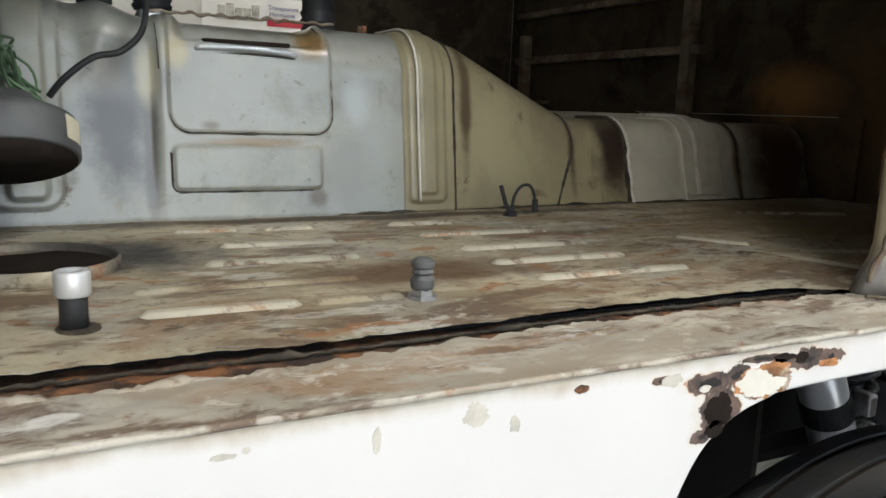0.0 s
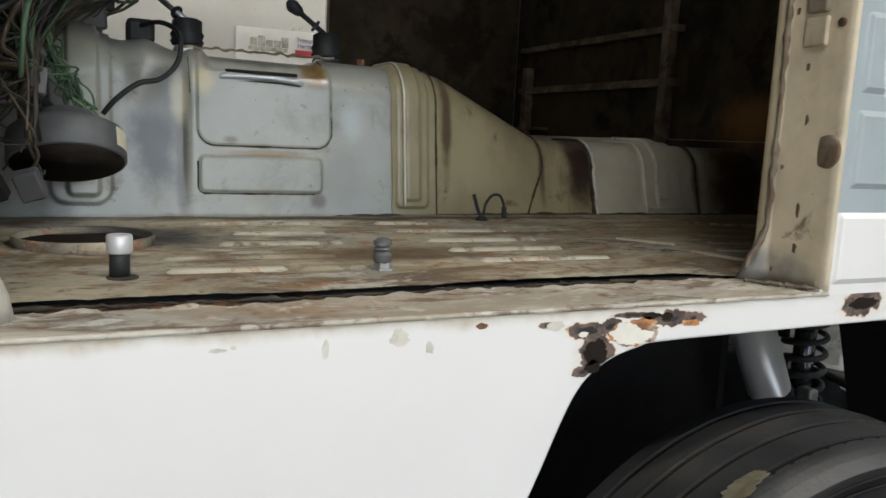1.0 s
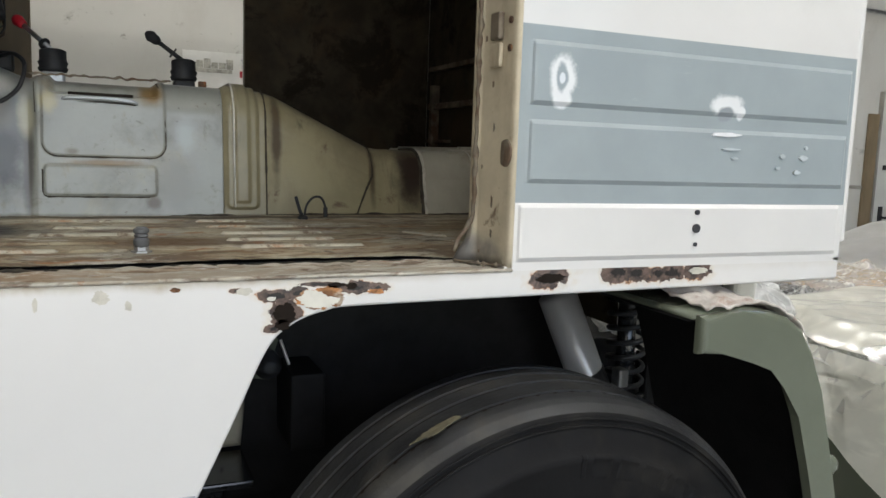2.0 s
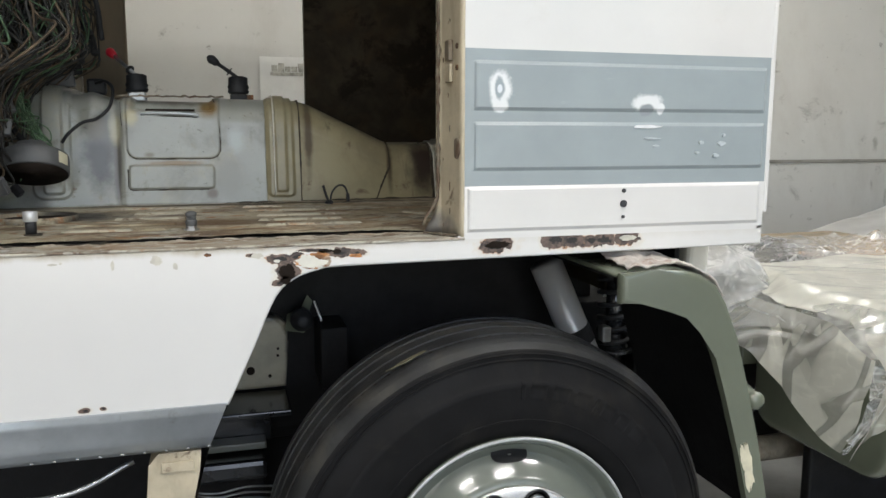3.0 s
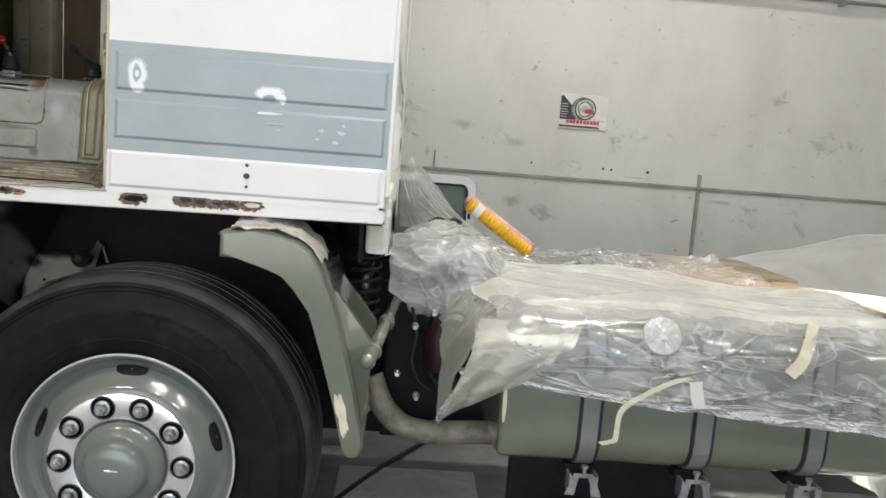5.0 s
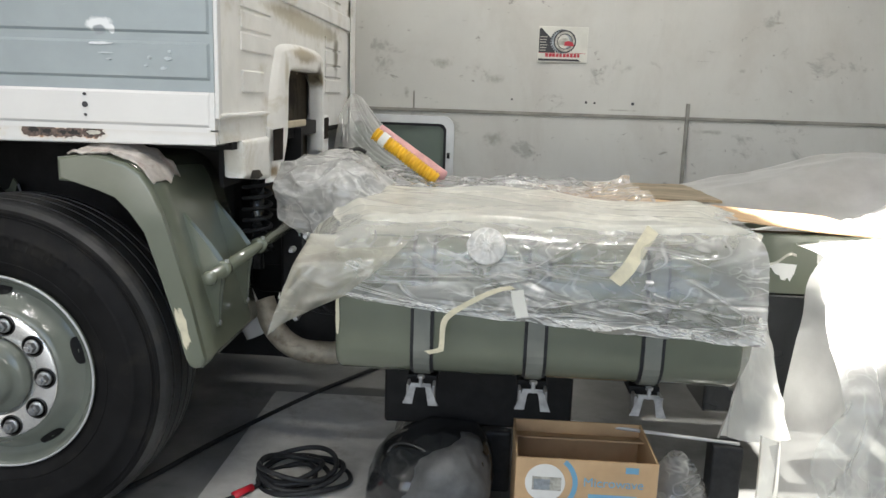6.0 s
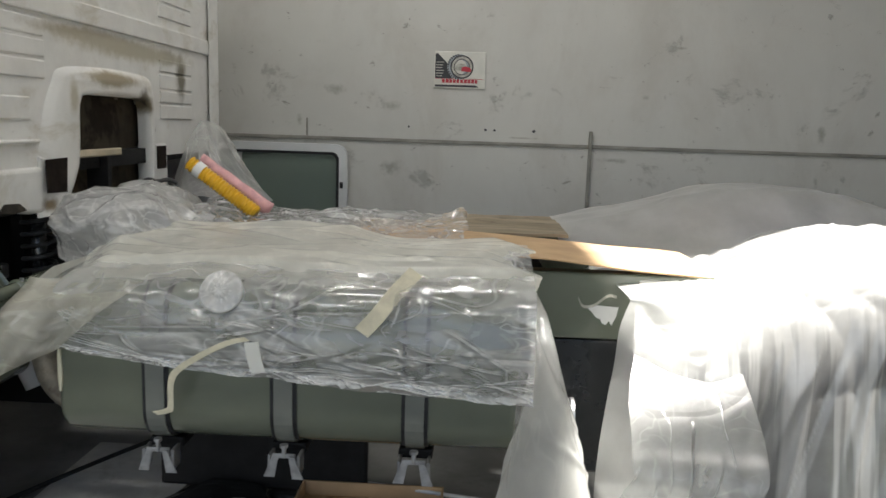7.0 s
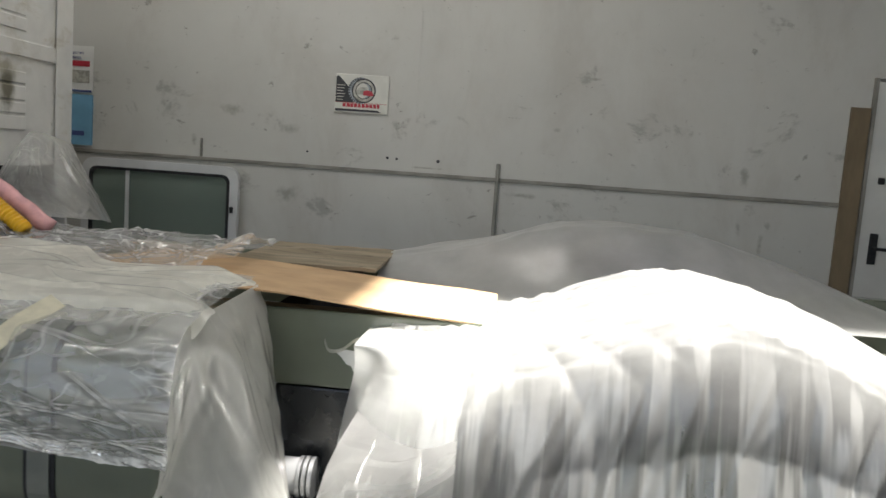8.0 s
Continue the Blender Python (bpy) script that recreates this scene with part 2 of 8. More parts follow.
M["rim"] = surface("pale_grey_green_gloss_paint", (0.15, 0.165, 0.142), 0.2, var=0.05, scale=5, coat=0.6, spread=0.05)
# dark metal that paints the shade in the recess round each nut
M["cup"] = surface("nut_recess_shade", (0.05, 0.05, 0.05), 0.3, metal=0.9, var=0.1, scale=10, spread=0.04)
M["wire_p"] = surface("pale_green_wire", (0.1, 0.17, 0.09), 0.6, var=0.2, scale=20)
M["mud"] = surface("dried_mud", (0.17, 0.155, 0.1), 0.9, var=0.2, scale=40, bump=0.5)
M["chrome"] = surface("polished_steel", (0.93, 0.93, 0.91), 0.24, metal=0.8, var=0.01, scale=3, spread=0.02)
M["strap"] = surface("grey_strap_paint", (0.16, 0.17, 0.15), 0.35, var=0.06, scale=10)
M["steel"] = surface("dull_steel", (0.42, 0.43, 0.44), 0.38, metal=0.85, var=0.15, scale=25)
M["alloy"] = surface("silver_cylinder_paint", (0.56, 0.57, 0.58), 0.3, metal=0.3, var=0.02, scale=4)
M["rubber"] = surface("black_rubber", (0.025, 0.026, 0.028), 0.5, var=0.15, scale=30)
M["grey_plastic"] = surface("dusty_grey_plastic", (0.085, 0.088, 0.09), 0.55, var=0.12, scale=20)
M["red"] = surface("red_plastic", (0.5, 0.015, 0.03), 0.35, var=0.1, scale=20)
M["wire_k"] = surface("black_wire", (0.025, 0.025, 0.024), 0.75, var=0.2, scale=20)
M["wire_g"] = surface("green_wire", (0.05, 0.1, 0.05), 0.7, var=0.2, scale=20)
M["wire_b"] = surface("brown_wire", (0.09, 0.065, 0.04), 0.75, var=0.3, scale=20)
M["concrete"] = surface("grey_concrete_floor", (0.21, 0.21, 0.205), 0.55, var=0.15, scale=2.5, bump=0.2, bump_scale=40, stains=(((0.13, 0.13, 0.13), 3, 0.505, 0.71, 0.6, None),))
M["wall"] = surface("scuffed_wall_panel", (0.545, 0.54, 0.505), 0.42, var=0.03, scale=1.2, spread=0.08,
                    stains=(((0.42, 0.4, 0.36), 1.4, 0.48, 0.68, 0.45, (1, 1, 0.5)), ((0.2, 0.19, 0.17), 3.1, 0.59, 0.69, 0.5, (1, 1, 1.2)), ((0.13, 0.12, 0.1), 9, 0.635, 0.7, 0.55, (1, 1, 1.5)), ((0.08, 0.07, 0.06), 24, 0.685, 0.72, 0.7, None)))
for x, z, w, h in ((4.36, 1.42, 0.09, 0.16), (4.36, 1.1, 0.05, 0.12), (1.12, 1.62, 0.22, 0.1), (1.5, 1.52, 0.2, 0.1), (0.87, 1.4, 0.06, 0.1), (2.4, 1.33, 0.3, 0.02), (1.5, 1.1, 0.25, 0.14), (3.4, 1.95, 0.14, 0.03), (3.0, 1.2, 0.3, 0.05), (4.5, 1.0, 0.05, 0.2), (3.2, 1.62, 0.07, 0.05)):
    colour_patch(M["wall"], (x, 3.38, z), (w, 0.3, h), (0.33, 0.32, 0.285), 0.4, 0.9)
M["seam"] = surface("wall_seam_trim", (0.27, 0.26, 0.23), 0.5, var=0.15, scale=6)
M["roof"] = surface("grey_roof_sheet", (0.35, 0.35, 0.34), 0.6, var=0.1, scale=2)
M["card"] = surface("brown_cardboard", (0.5, 0.34, 0.19), 0.8, var=0.07, scale=7, bump=0.08, bump_scale=90, stains=(((0.25, 0.16, 0.09), 12, 0.655, 0.72, 0.6, (0.3, 2, 1)),))
M["ply"] = surface("grimy_plywood", (0.27, 0.22, 0.15), 0.7, var=0.18, scale=5, stretch=(0.3, 3, 1), stains=(((0.1, 0.08, 0.06), 8, 0.555, 0.68, 0.7, None),))
M["paper"] = surface("white_paper", (0.7, 0.7, 0.67), 0.7, var=0.04, scale=9)
M["tape"] = surface("masking_tape", (0.62, 0.58, 0.43), 0.6, var=0.08, scale=30, bump=0.1)
M["ink"] = surface("black_print", (0.03, 0.03, 0.035), 0.5, var=0.05)
M["print_red"] = surface("red_print", (0.45, 0.03, 0.05), 0.5, var=0.05)
M["print_blue"] = surface("blue_print", (0.16, 0.36, 0.52), 0.5, var=0.06)
M["print_grey"] = surface("grey_print", (0.42, 0.41, 0.36), 0.55, var=0.2, scale=40)
M["navy"] = surface("navy_print", (0.05, 0.07, 0.2), 0.5, var=0.05)
M["yellow"] = surface("yellow_hose_plastic", (0.72, 0.4, 0.015), 0.35, var=0.06, scale=10)
M["cloth"] = surface("grubby_white_cloth", (0.55, 0.51, 0.47), 0.9, var=0.1, scale=25, bump=0.3, bump_scale=150, stains=(((0.3, 0.17, 0.12), 14, 0.505, 0.66, 0.6, None),))
M["alu_frame"] = surface("white_window_frame", (0.68, 0.69, 0.69), 0.35, metal=0.2, var=0.04)
M["door"] = surface("off_white_door", (0.6, 0.6, 0.57), 0.45, var=0.04, scale=3)
M["floor_sheet"] = surface("dusty_white_board", (0.56, 0.555, 0.53), 0.75, var=0.1, scale=5, stains=(((0.36, 0.34, 0.31), 5, 0.5, 0.7, 0.7, None),))


for k, spec in (("black", 0.22), ("tyre", 0.14), ("hole", 0.1), ("rubber", 0.22), ("dark_inside", 0.22), ("tread", 0.45)):
    M[k].node_tree.nodes["Principled BSDF"].inputs["Specular IOR Level"].default_value = spec


def film_material(name, tint, clear, rough, bump, size=7.0, white=0.3, gloss=0.03, grain=(1.0, 1.0, 1.0), light_streak=0.0, fold=0.0, layers=None, patch=0.0):
    """Thin polythene: part clear, part milky, with a soft shine and sharp whitened creases."""
    m, nt, p = node_mat(name)
    out = nt.nodes["Material Output"]
    nt.nodes.remove(p)
    clear_n = nt.nodes.new("ShaderNodeBsdfTransparent")
    clear_n.inputs[0].default_value = (0.96, 0.97, 0.96, 1)
    dif = nt.nodes.new("ShaderNodeBsdfDiffuse")
    tra = nt.nodes.new("ShaderNodeBsdfTranslucent")
    glo = nt.nodes.new("ShaderNodeBsdfGlossy")
    dif.inputs[0].default_value = tra.inputs[0].default_value = (*tint, 1)
    glo.inputs[0].default_value = (0.95, 0.95, 0.95, 1)
    glo.inputs["Roughness"].default_value = rough
    height, lines = None, None
    co = nt.nodes.new("ShaderNodeTexCoord")
    # creases: V-shaped valleys where a warped noise crosses its middle, in three sizes and directions
    for i, (k, amp) in enumerate(((1.0, 1.0), (1.9, 0.4), (3.4, 0.1))):
        mp = nt.nodes.new("ShaderNodeMapping")
        mp.inputs["Rotation"].default_value = (0.5 * i, 0.35 - 0.5 * i, 0.3 + 0.7 * i)
        mp.inputs["Scale"].default_value = tuple(g * f for g, f in zip(grain, (1.0, 1.0, 1.0 if i else 1.25)))
        nt.links.new(co.outputs["Object"], mp.inputs[0])
        n = nt.nodes.new("ShaderNodeTexNoise")
        n.inputs["Scale"].default_value, n.inputs["Detail"].default_value = size * k, 1.2
        n.inputs["Roughness"].default_value, n.inputs["Distortion"].default_value = 0.45, 0.7
        nt.links.new(mp.outputs[0], n.inputs["Vector"])
        v = math_node(nt, "ABSOLUTE", math_node(nt, "SUBTRACT", n.outputs["Fac"], 0.5), 0.0)
        h = math_node(nt, "MULTIPLY", math_node(nt, "MINIMUM", v, 0.11), 8.0 * amp / k ** 0.5)
        height = h if height is None else math_node(nt, "ADD", height, h)
        line = math_node(nt, "SUBTRACT", 1.0, ramp(nt, v, 0.0, 0.02 + 0.012 * i))
        line = math_node(nt, "MULTIPLY", line, ramp(nt, tex_noise(nt, size * 0.6 + 2 * i, 3), 0.46, 0.66))
        lines = line if lines is None else math_node(nt, "ADD", lines, line)
    bmp = nt.nodes.new("ShaderNodeBump")
    bmp.inputs["Strength"].default_value, bmp.inputs["Distance"].default_value = bump, 0.012
    nt.links.new(height, bmp.inputs["Height"])
    for n in (dif, tra, glo):
        nt.links.new(bmp.outputs[0], n.inputs["Normal"])
    def blend(fac, a, b):
        mx = nt.nodes.new("ShaderNodeMixShader")
        if isinstance(fac, float):
            mx.inputs[0].default_value = fac
        else:
            nt.links.new(fac, mx.inputs[0])
        nt.links.new(a, mx.inputs[1])
        nt.links.new(b, mx.inputs[2])
        return mx.outputs[0]
    milky = blend(0.5, dif.outputs[0], tra.outputs[0])
    haze = math_node(nt, "SUBTRACT", 1.0 - clear + 0.2, math_node(nt, "MULTIPLY", tex_noise(nt, 5, 5), 0.4))
    haze = math_node(nt, "ADD", haze, math_node(nt, "MULTIPLY", lines, white))
    if fold:
        # film whitens where it is folded sharply
        geo = nt.nodes.new("ShaderNodeNewGeometry")
        bend = math_node(nt, "ABSOLUTE", math_node(nt, "SUBTRACT", geo.outputs["Pointiness"], 0.5), 0.0)
        haze = math_node(nt, "ADD", haze, math_node(nt, "MULTIPLY", ramp(nt, bend, 0.015, 0.09), fold))
    if patch:
        # doubled layers and bruised film: pale patches with hard borders between clear facets
        pale = ramp(nt, tex_noise(nt, 3.2, 2.0, 0.5, (1.0, 1.0, 2.2), 1.2), 0.5, 0.6)
        fine = ramp(nt, tex_noise(nt, 12, 2.0, 0.5, (1.0, 1.0, 2.4), 1.0), 0.56, 0.64)
        haze = math_node(nt, "ADD", haze, math_node(nt, "MULTIPLY", math_node(nt, "ADD", pale, math_node(nt, "MULTIPLY", fine, 0.7)), patch))
    if light_streak:
        # pale upright streaks painted as haze where folds would catch the sun
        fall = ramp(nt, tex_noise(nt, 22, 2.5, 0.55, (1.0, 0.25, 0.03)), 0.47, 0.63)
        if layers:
            # even haze painted on top for the sunlit crown; the fall keeps its streaks
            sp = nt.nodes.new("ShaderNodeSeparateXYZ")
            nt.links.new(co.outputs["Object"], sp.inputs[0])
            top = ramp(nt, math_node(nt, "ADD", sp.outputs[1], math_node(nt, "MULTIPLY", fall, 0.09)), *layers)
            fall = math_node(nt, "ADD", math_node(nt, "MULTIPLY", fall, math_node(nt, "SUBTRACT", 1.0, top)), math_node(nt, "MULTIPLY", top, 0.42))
        haze = math_node(nt, "ADD", haze, math_node(nt, "MULTIPLY", fall, light_streak))
    haze = math_node(nt, "MAXIMUM", math_node(nt, "MINIMUM", haze, 0.95), 0.04)
    body = blend(haze, clear_n.outputs[0], milky)
    fres = nt.nodes.new("ShaderNodeFresnel")
    fres.inputs[0].default_value = 1.45
    nt.links.new(bmp.outputs[0], fres.inputs["Normal"])
    shine = math_node(nt, "MINIMUM", math_node(nt, "ADD", fres.outputs[0], gloss), 0.6)
    nt.links.new(blend(shine, body, glo.outputs[0]), out.inputs["Surface"])
    return m


M["film"] = film_material("clear_polythene", (0.86, 0.86, 0.85), 0.75, 0.17, 0.14, 3.4, 0.35, 0.03, (1.0, 1.0, 1.8), fold=0.8, patch=0.17)
M["film_top"] = film_material("hazy_folded_polythene", (0.92, 0.91, 0.82), 0.24, 0.26, 0.1, 2.4, 0.1, 0.02, fold=0.25, patch=0.08)
M["film_bag"] = film_material("creased_polythene", (0.9, 0.9, 0.88), 0.48, 0.15, 0.17, 5.0, 0.3, 0.03, fold=0.75, patch=0.22)
M["film_milky"] = film_material("milky_polythene", (0.93, 0.93, 0.88), 0.2, 0.24, 0.1, 4.0, 0.08, 0.03, (1.0, 1.0, 0.4), fold=0.2)
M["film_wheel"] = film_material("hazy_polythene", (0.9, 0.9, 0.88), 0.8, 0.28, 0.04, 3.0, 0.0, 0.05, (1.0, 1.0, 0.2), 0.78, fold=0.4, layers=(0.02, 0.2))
M["film_edge"] = film_material("gathered_polythene", (0.9, 0.9, 0.87), 0.72, 0.28, 0.12, 4.0, 0.1, 0.02, fold=0.5)
M["film_thin"] = film_material("thin_polythene", (0.92, 0.92, 0.9), 0.5, 0.3, 0.1, 2.5, 0.0)
M["film_yellow"] = film_material("yellowed_polythene", (0.88, 0.84, 0.7), 0.72, 0.3, 0.06, 4.5, 0.1, fold=0.15, patch=0.1)


def glass_material(name, colour, rough):
    m, nt, p = node_mat(name)
    p.inputs["Base Color"].default_value = (*colour, 1)
    p.inputs["Roughness"].default_value = rough
    p.inputs["Transmission Weight"].default_value = 0.6
    p.inputs["IOR"].default_value = 1.45
    return m


M["glass"] = glass_material("green_tinted_glass", (0.34, 0.42, 0.37), 0.08)


def glow_material(name, colour, power):
    m, nt, p = node_mat(name)
    p.inputs["Emission Color"].default_value = (*colour, 1)
    p.inputs["Emission Strength"].default_value = power
    return m


M["tube"] = glow_material("lamp_diffuser", (1, 0.98, 0.94), 0.9)


# ---- mesh helpers ----
def part(name, bm, material, parent=None, label="", smooth=False):
    me = bpy.data.meshes.new(name)
    bmesh.ops.recalc_face_normals(bm, faces=bm.faces)
    bm.to_mesh(me)
    bm.free()
    for m in material if isinstance(material, list) else [material]:
        me.materials.append(m)
    if smooth:
        me.polygons.foreach_set("use_smooth", [True] * len(me.polygons))
    ob = new(name, me)
    if parent:
        ob.parent = parent
    if label:
        ob["label"] = label
    return ob


def thing(name, label, category, group="", kind="", at=(0, 0, 0)):
    ob = new(name)
    ob.location = at
    return tagged(ob, label, category, group, kind)


def only(name, bm, material, label, category, group="", kind="", smooth=False):
    return tagged(part(name, bm, material, None, "", smooth), label, category, group, kind)


def box(bm, x0, x1, y0, y1, z0, z1, bevel=0.0, seg=2, m=None):
    r = bmesh.ops.create_cube(bm, size=1)
    vs = r["verts"]
    for v in vs:
        v.co = Vector((x0 + (v.co.x + 0.5) * (x1 - x0), y0 + (v.co.y + 0.5) * (y1 - y0), z0 + (v.co.z + 0.5) * (z1 - z0)))
    if bevel:
        es = {e for v in vs for e in v.link_edges}
        r2 = bmesh.ops.bevel(bm, geom=list(es), offset=bevel, segments=seg, profile=0.5, affect="EDGES")
        vs = {v for f in r2["faces"] for v in f.verts} | {v for v in vs if v.is_valid}
    if m is not None:
        bmesh.ops.transform(bm, matrix=m, verts=[v for v in vs if v.is_valid])
    return bm


def B(*a, **k):
    return box(bmesh.new(), *a, **k)


def prism(bm, pts, y0, y1):
    """A plate whose outline pts lies in x and z, from y0 to y1."""
    a = [bm.verts.new((x, y0, z)) for x, z in pts]
    b = [bm.verts.new((x, y1, z)) for x, z in pts]
    bm.faces.new(a)
    bm.faces.new(b[::-1])
    n = len(pts)
    for i in range(n):
        bm.faces.new((a[i], b[i], b[(i + 1) % n], a[(i + 1) % n]))
    return bm


def blob(bm, cx, cz, rx, rz, y0, y1, seed, rough=0.35, n=84, turn=0.0):
    """An uneven flat patch on the side of the cab."""
    pts = []
    for i in range(n):
        a = 2 * math.pi * i / n
        c, s = math.cos(a), math.sin(a)
        k = 1 + rough * (0.9 * noise.noise((c * 1.3 + seed * 7.3, s * 1.3, seed)) + 0.45 * noise.noise((c * 4 + seed, s * 4, seed * 3.1)) + 0.35 * noise.noise((c * 11 + seed, s * 11, seed * 1.1)))
        u, v = rx * k * c, rz * k * s
        pts.append((cx + u * math.cos(turn) - v * math.sin(turn), cz + u * math.sin(turn) + v * math.cos(turn)))
    return prism(bm, pts, y0, y1)


def tube(bm, pts, r, n=8, closed=False, caps=True, rs=None):
    pts = [Vector(p) for p in pts]
    rings, up = [], Vector((0.13, 0.21, 0.97))
    for i, p in enumerate(pts):
        d = (pts[(i + 1) % len(pts)] - pts[i - 1]) if closed else (pts[min(i + 1, len(pts) - 1)] - pts[max(i - 1, 0)])
        d.normalize()
        s = d.cross(up)
        if s.length < 1e-3:
            s = d.cross(Vector((1, 0, 0)))
        s.normalize()
        q = s.cross(d).normalized()
        up = q
        rr = rs[i] if rs else r
        rings.append([bm.verts.new(p + (s * math.cos(a) + q * math.sin(a)) * rr) for a in (2 * math.pi * k / n for k in range(n))])
    m = len(rings)
    for i in range(m if closed else m - 1):
        a, b = rings[i], rings[(i + 1) % m]
        for k in range(n):
            bm.faces.new((a[k], a[(k + 1) % n], b[(k + 1) % n], b[k]))
    if caps and not closed:
        bm.faces.new(rings[0][::-1])
        bm.faces.new(rings[-1])
    return bm


def curve_pts(ctrl, n=8):
    """Points of a smooth line through ctrl."""
    c = [Vector(p) for p in ctrl]
    c = [c[0] * 2 - c[1]] + c + [c[-1] * 2 - c[-2]]
    out = []
    for i in range(1, len(c) - 2):
        for k in range(n):
            t = k / n
            a, b, d, e = c[i - 1], c[i], c[i + 1], c[i + 2]
            out.append(0.5 * ((2 * b) + (d - a) * t + (2 * a - 5 * b + 4 * d - e) * t * t + (3 * b - a - 3 * d + e) * t ** 3))
    return out + [c[-2]]


def lathe(bm, profile, at, axis="Y", n=48, caps=True):
    """profile: rows of (radius, way along the axis)."""
    at = Vector(at)
    rings = []
    for r, h in profile:
        ring = []
        for k in range(n):
            a = 2 * math.pi * k / n
            u, v = r * math.cos(a), r * math.sin(a)
            ring.append(bm.verts.new(at + (Vector((u, h, v)) if axis == "Y" else Vector((u, v, h)) if axis == "Z" else Vector((h, u, v)))))
        rings.append(ring)
    for a, b in zip(rings, rings[1:]):
        for k in range(n):
            bm.faces.new((a[k], a[(k + 1) % n], b[(k + 1) % n], b[k]))
    for ring in (rings[0], rings[-1]) if caps else ():
        bm.faces.new(ring)
    return bm


def sheet(bm, fn, nu, nv, closed_u=False):
    """A grid of faces over fn(u, v), both from 0 to 1."""
    vs = [[bm.verts.new(fn(i / nu, j / nv)) for j in range(nv + 1)] for i in range(nu + (0 if closed_u else 1))]
    m = len(vs)
    for i in range(m if closed_u else m - 1):
        for j in range(nv):
            bm.faces.new((vs[i][j], vs[(i + 1) % m][j], vs[(i + 1) % m][j + 1], vs[i][j + 1]))
    return bm


def smooth01(x, a, b):
    t = max(0.0, min(1.0, (x - a) / (b - a)))
    return t * t * (3 - 2 * t)


def lerp_table(x, rows):
    if x <= rows[0][0]:
        return rows[0][1:]
    for a, b in zip(rows, rows[1:]):
        if x <= b[0]:
            t = (x - a[0]) / (b[0] - a[0])
            return tuple(p + (q - p) * t for p, q in zip(a[1:], b[1:]))
    return rows[-1][1:]


def crease(p, scale, amp, seed=0.0):
    """Sharp folds of crumpled film."""
    q = Vector(p) * scale + Vector((seed, seed * 1.7, seed * 0.3))
    return amp * (1 - 2.2 * abs(noise.noise(q))) + amp * 0.5 * (1 - 2.2 * abs(noise.noise(q * 2.3)))


def ridges(nu, nv, wide, tall, seed, n, length, width, amp, slant=0.0, spread=1.6):
    """Heights of straight sharp creases over a grid, as on crumpled film. wide and tall in metres."""
    rng = np.random.RandomState(seed)
    U, V = np.meshgrid(np.linspace(0, wide, nu + 1), np.linspace(0, tall, nv + 1), indexing="ij")
    out = np.zeros_like(U)
    for _ in range(n):
        cu, cv = rng.uniform(-0.05, 1.05) * wide, rng.uniform(-0.05, 1.05) * tall
        a = slant + rng.normal(0, spread)
        L, W = rng.uniform(*length), rng.uniform(*width)
        A = rng.uniform(*amp) * (1 if rng.rand() < 0.65 else -1)
        du, dv = U - cu, V - cv
        along, across = du * math.cos(a) + dv * math.sin(a), -du * math.sin(a) + dv * math.cos(a)
        across = across + 0.12 * along * along / max(L, 0.01) * rng.uniform(-1, 1)
        tent = np.clip(1 - np.abs(across) / (W * np.where(across > 0, 1.0, rng.uniform(0.4, 1.0))), 0, None)
        out += A * tent * np.clip(1 - (along / L) ** 2, 0, None)
    return out


def at_grid(h, u, v):
    return float(h[int(round(u * (h.shape[0] - 1)))][int(round(v * (h.shape[1] - 1)))])


def words(text, size, at, material, parent, name="lettering", rot=(90, 0, 0), wide=1.0):
    cu = bpy.data.curves.new(name, "FONT")
    cu.body, cu.size, cu.extrude = text, size, 0.0006
    cu.align_x = "CENTER"
    tmp = new(name, cu)
    dg = bpy.context.evaluated_depsgraph_get()
    me = bpy.data.meshes.new_from_object(tmp.evaluated_get(dg))
    bpy.data.objects.remove(tmp)
    me.transform(pose(*at, *rot) @ Matrix.Diagonal((wide, 1, 1, 1)))
    me.materials.clear()
    me.materials.append(material)
    ob = new(name, me)
    ob.parent = parent
    return ob


# ---- the workshop ----
M["brown_post"] = surface("brown_shaded_strip", (0.2, 0.15, 0.09), 0.6, var=0.15, scale=5, stretch=(1, 1, 0.3))
X0, X1, Y0, Y1, H = -6.0, 9.0, -6.0, 3.38, 4.6
tagged(part("floor", B(X0, X1, Y0 - 6, Y1, -0.2, 0.0), M["concrete"]), "grey concrete workshop floor with dark stains", "floor", kind="structure")
tagged(part("wall_north", B(X0, 5.06, Y1, Y1 + 0.2, 0, H), M["wall"]), "scuffed off-white insulated panel wall", "wall", kind="structure")
bm = B(6.0, X1, Y1, Y1 + 0.2, 0, H)
box(bm, 5.06, 6.0, Y1, Y1 + 0.2, 2.06, H)
tagged(part("wall_north_end", bm, M["wall"]), "off-white panel wall round a door", "wall", kind="structure")
tagged(part("wall_east", B(X1, X1 + 0.2, Y0, Y1, 0, H), M["wall"]), "plain off-white panel wall", "wall", kind="structure")
tagged(part("wall_west", B(X0 - 0.2, X0, Y0, Y1, 0, H), M["wall"]), "plain off-white panel wall", "wall", kind="structure")
bm = B(X0, -2.4, Y0 - 0.2, Y0, 0, H)
box(bm, 4.4, X1, Y0 - 0.2, Y0, 0, H)
box(bm, -2.4, 4.4, Y0 - 0.2, Y0, 4.2, H)
tagged(part("wall_south", bm, M["wall"]), "off-white panel wall with a wide open doorway", "wall", kind="structure")
# roof with one open rooflight over the rear of the truck
SX0, SX1, SY0, SY1 = 3.59, 6.6, 0.15, 1.2
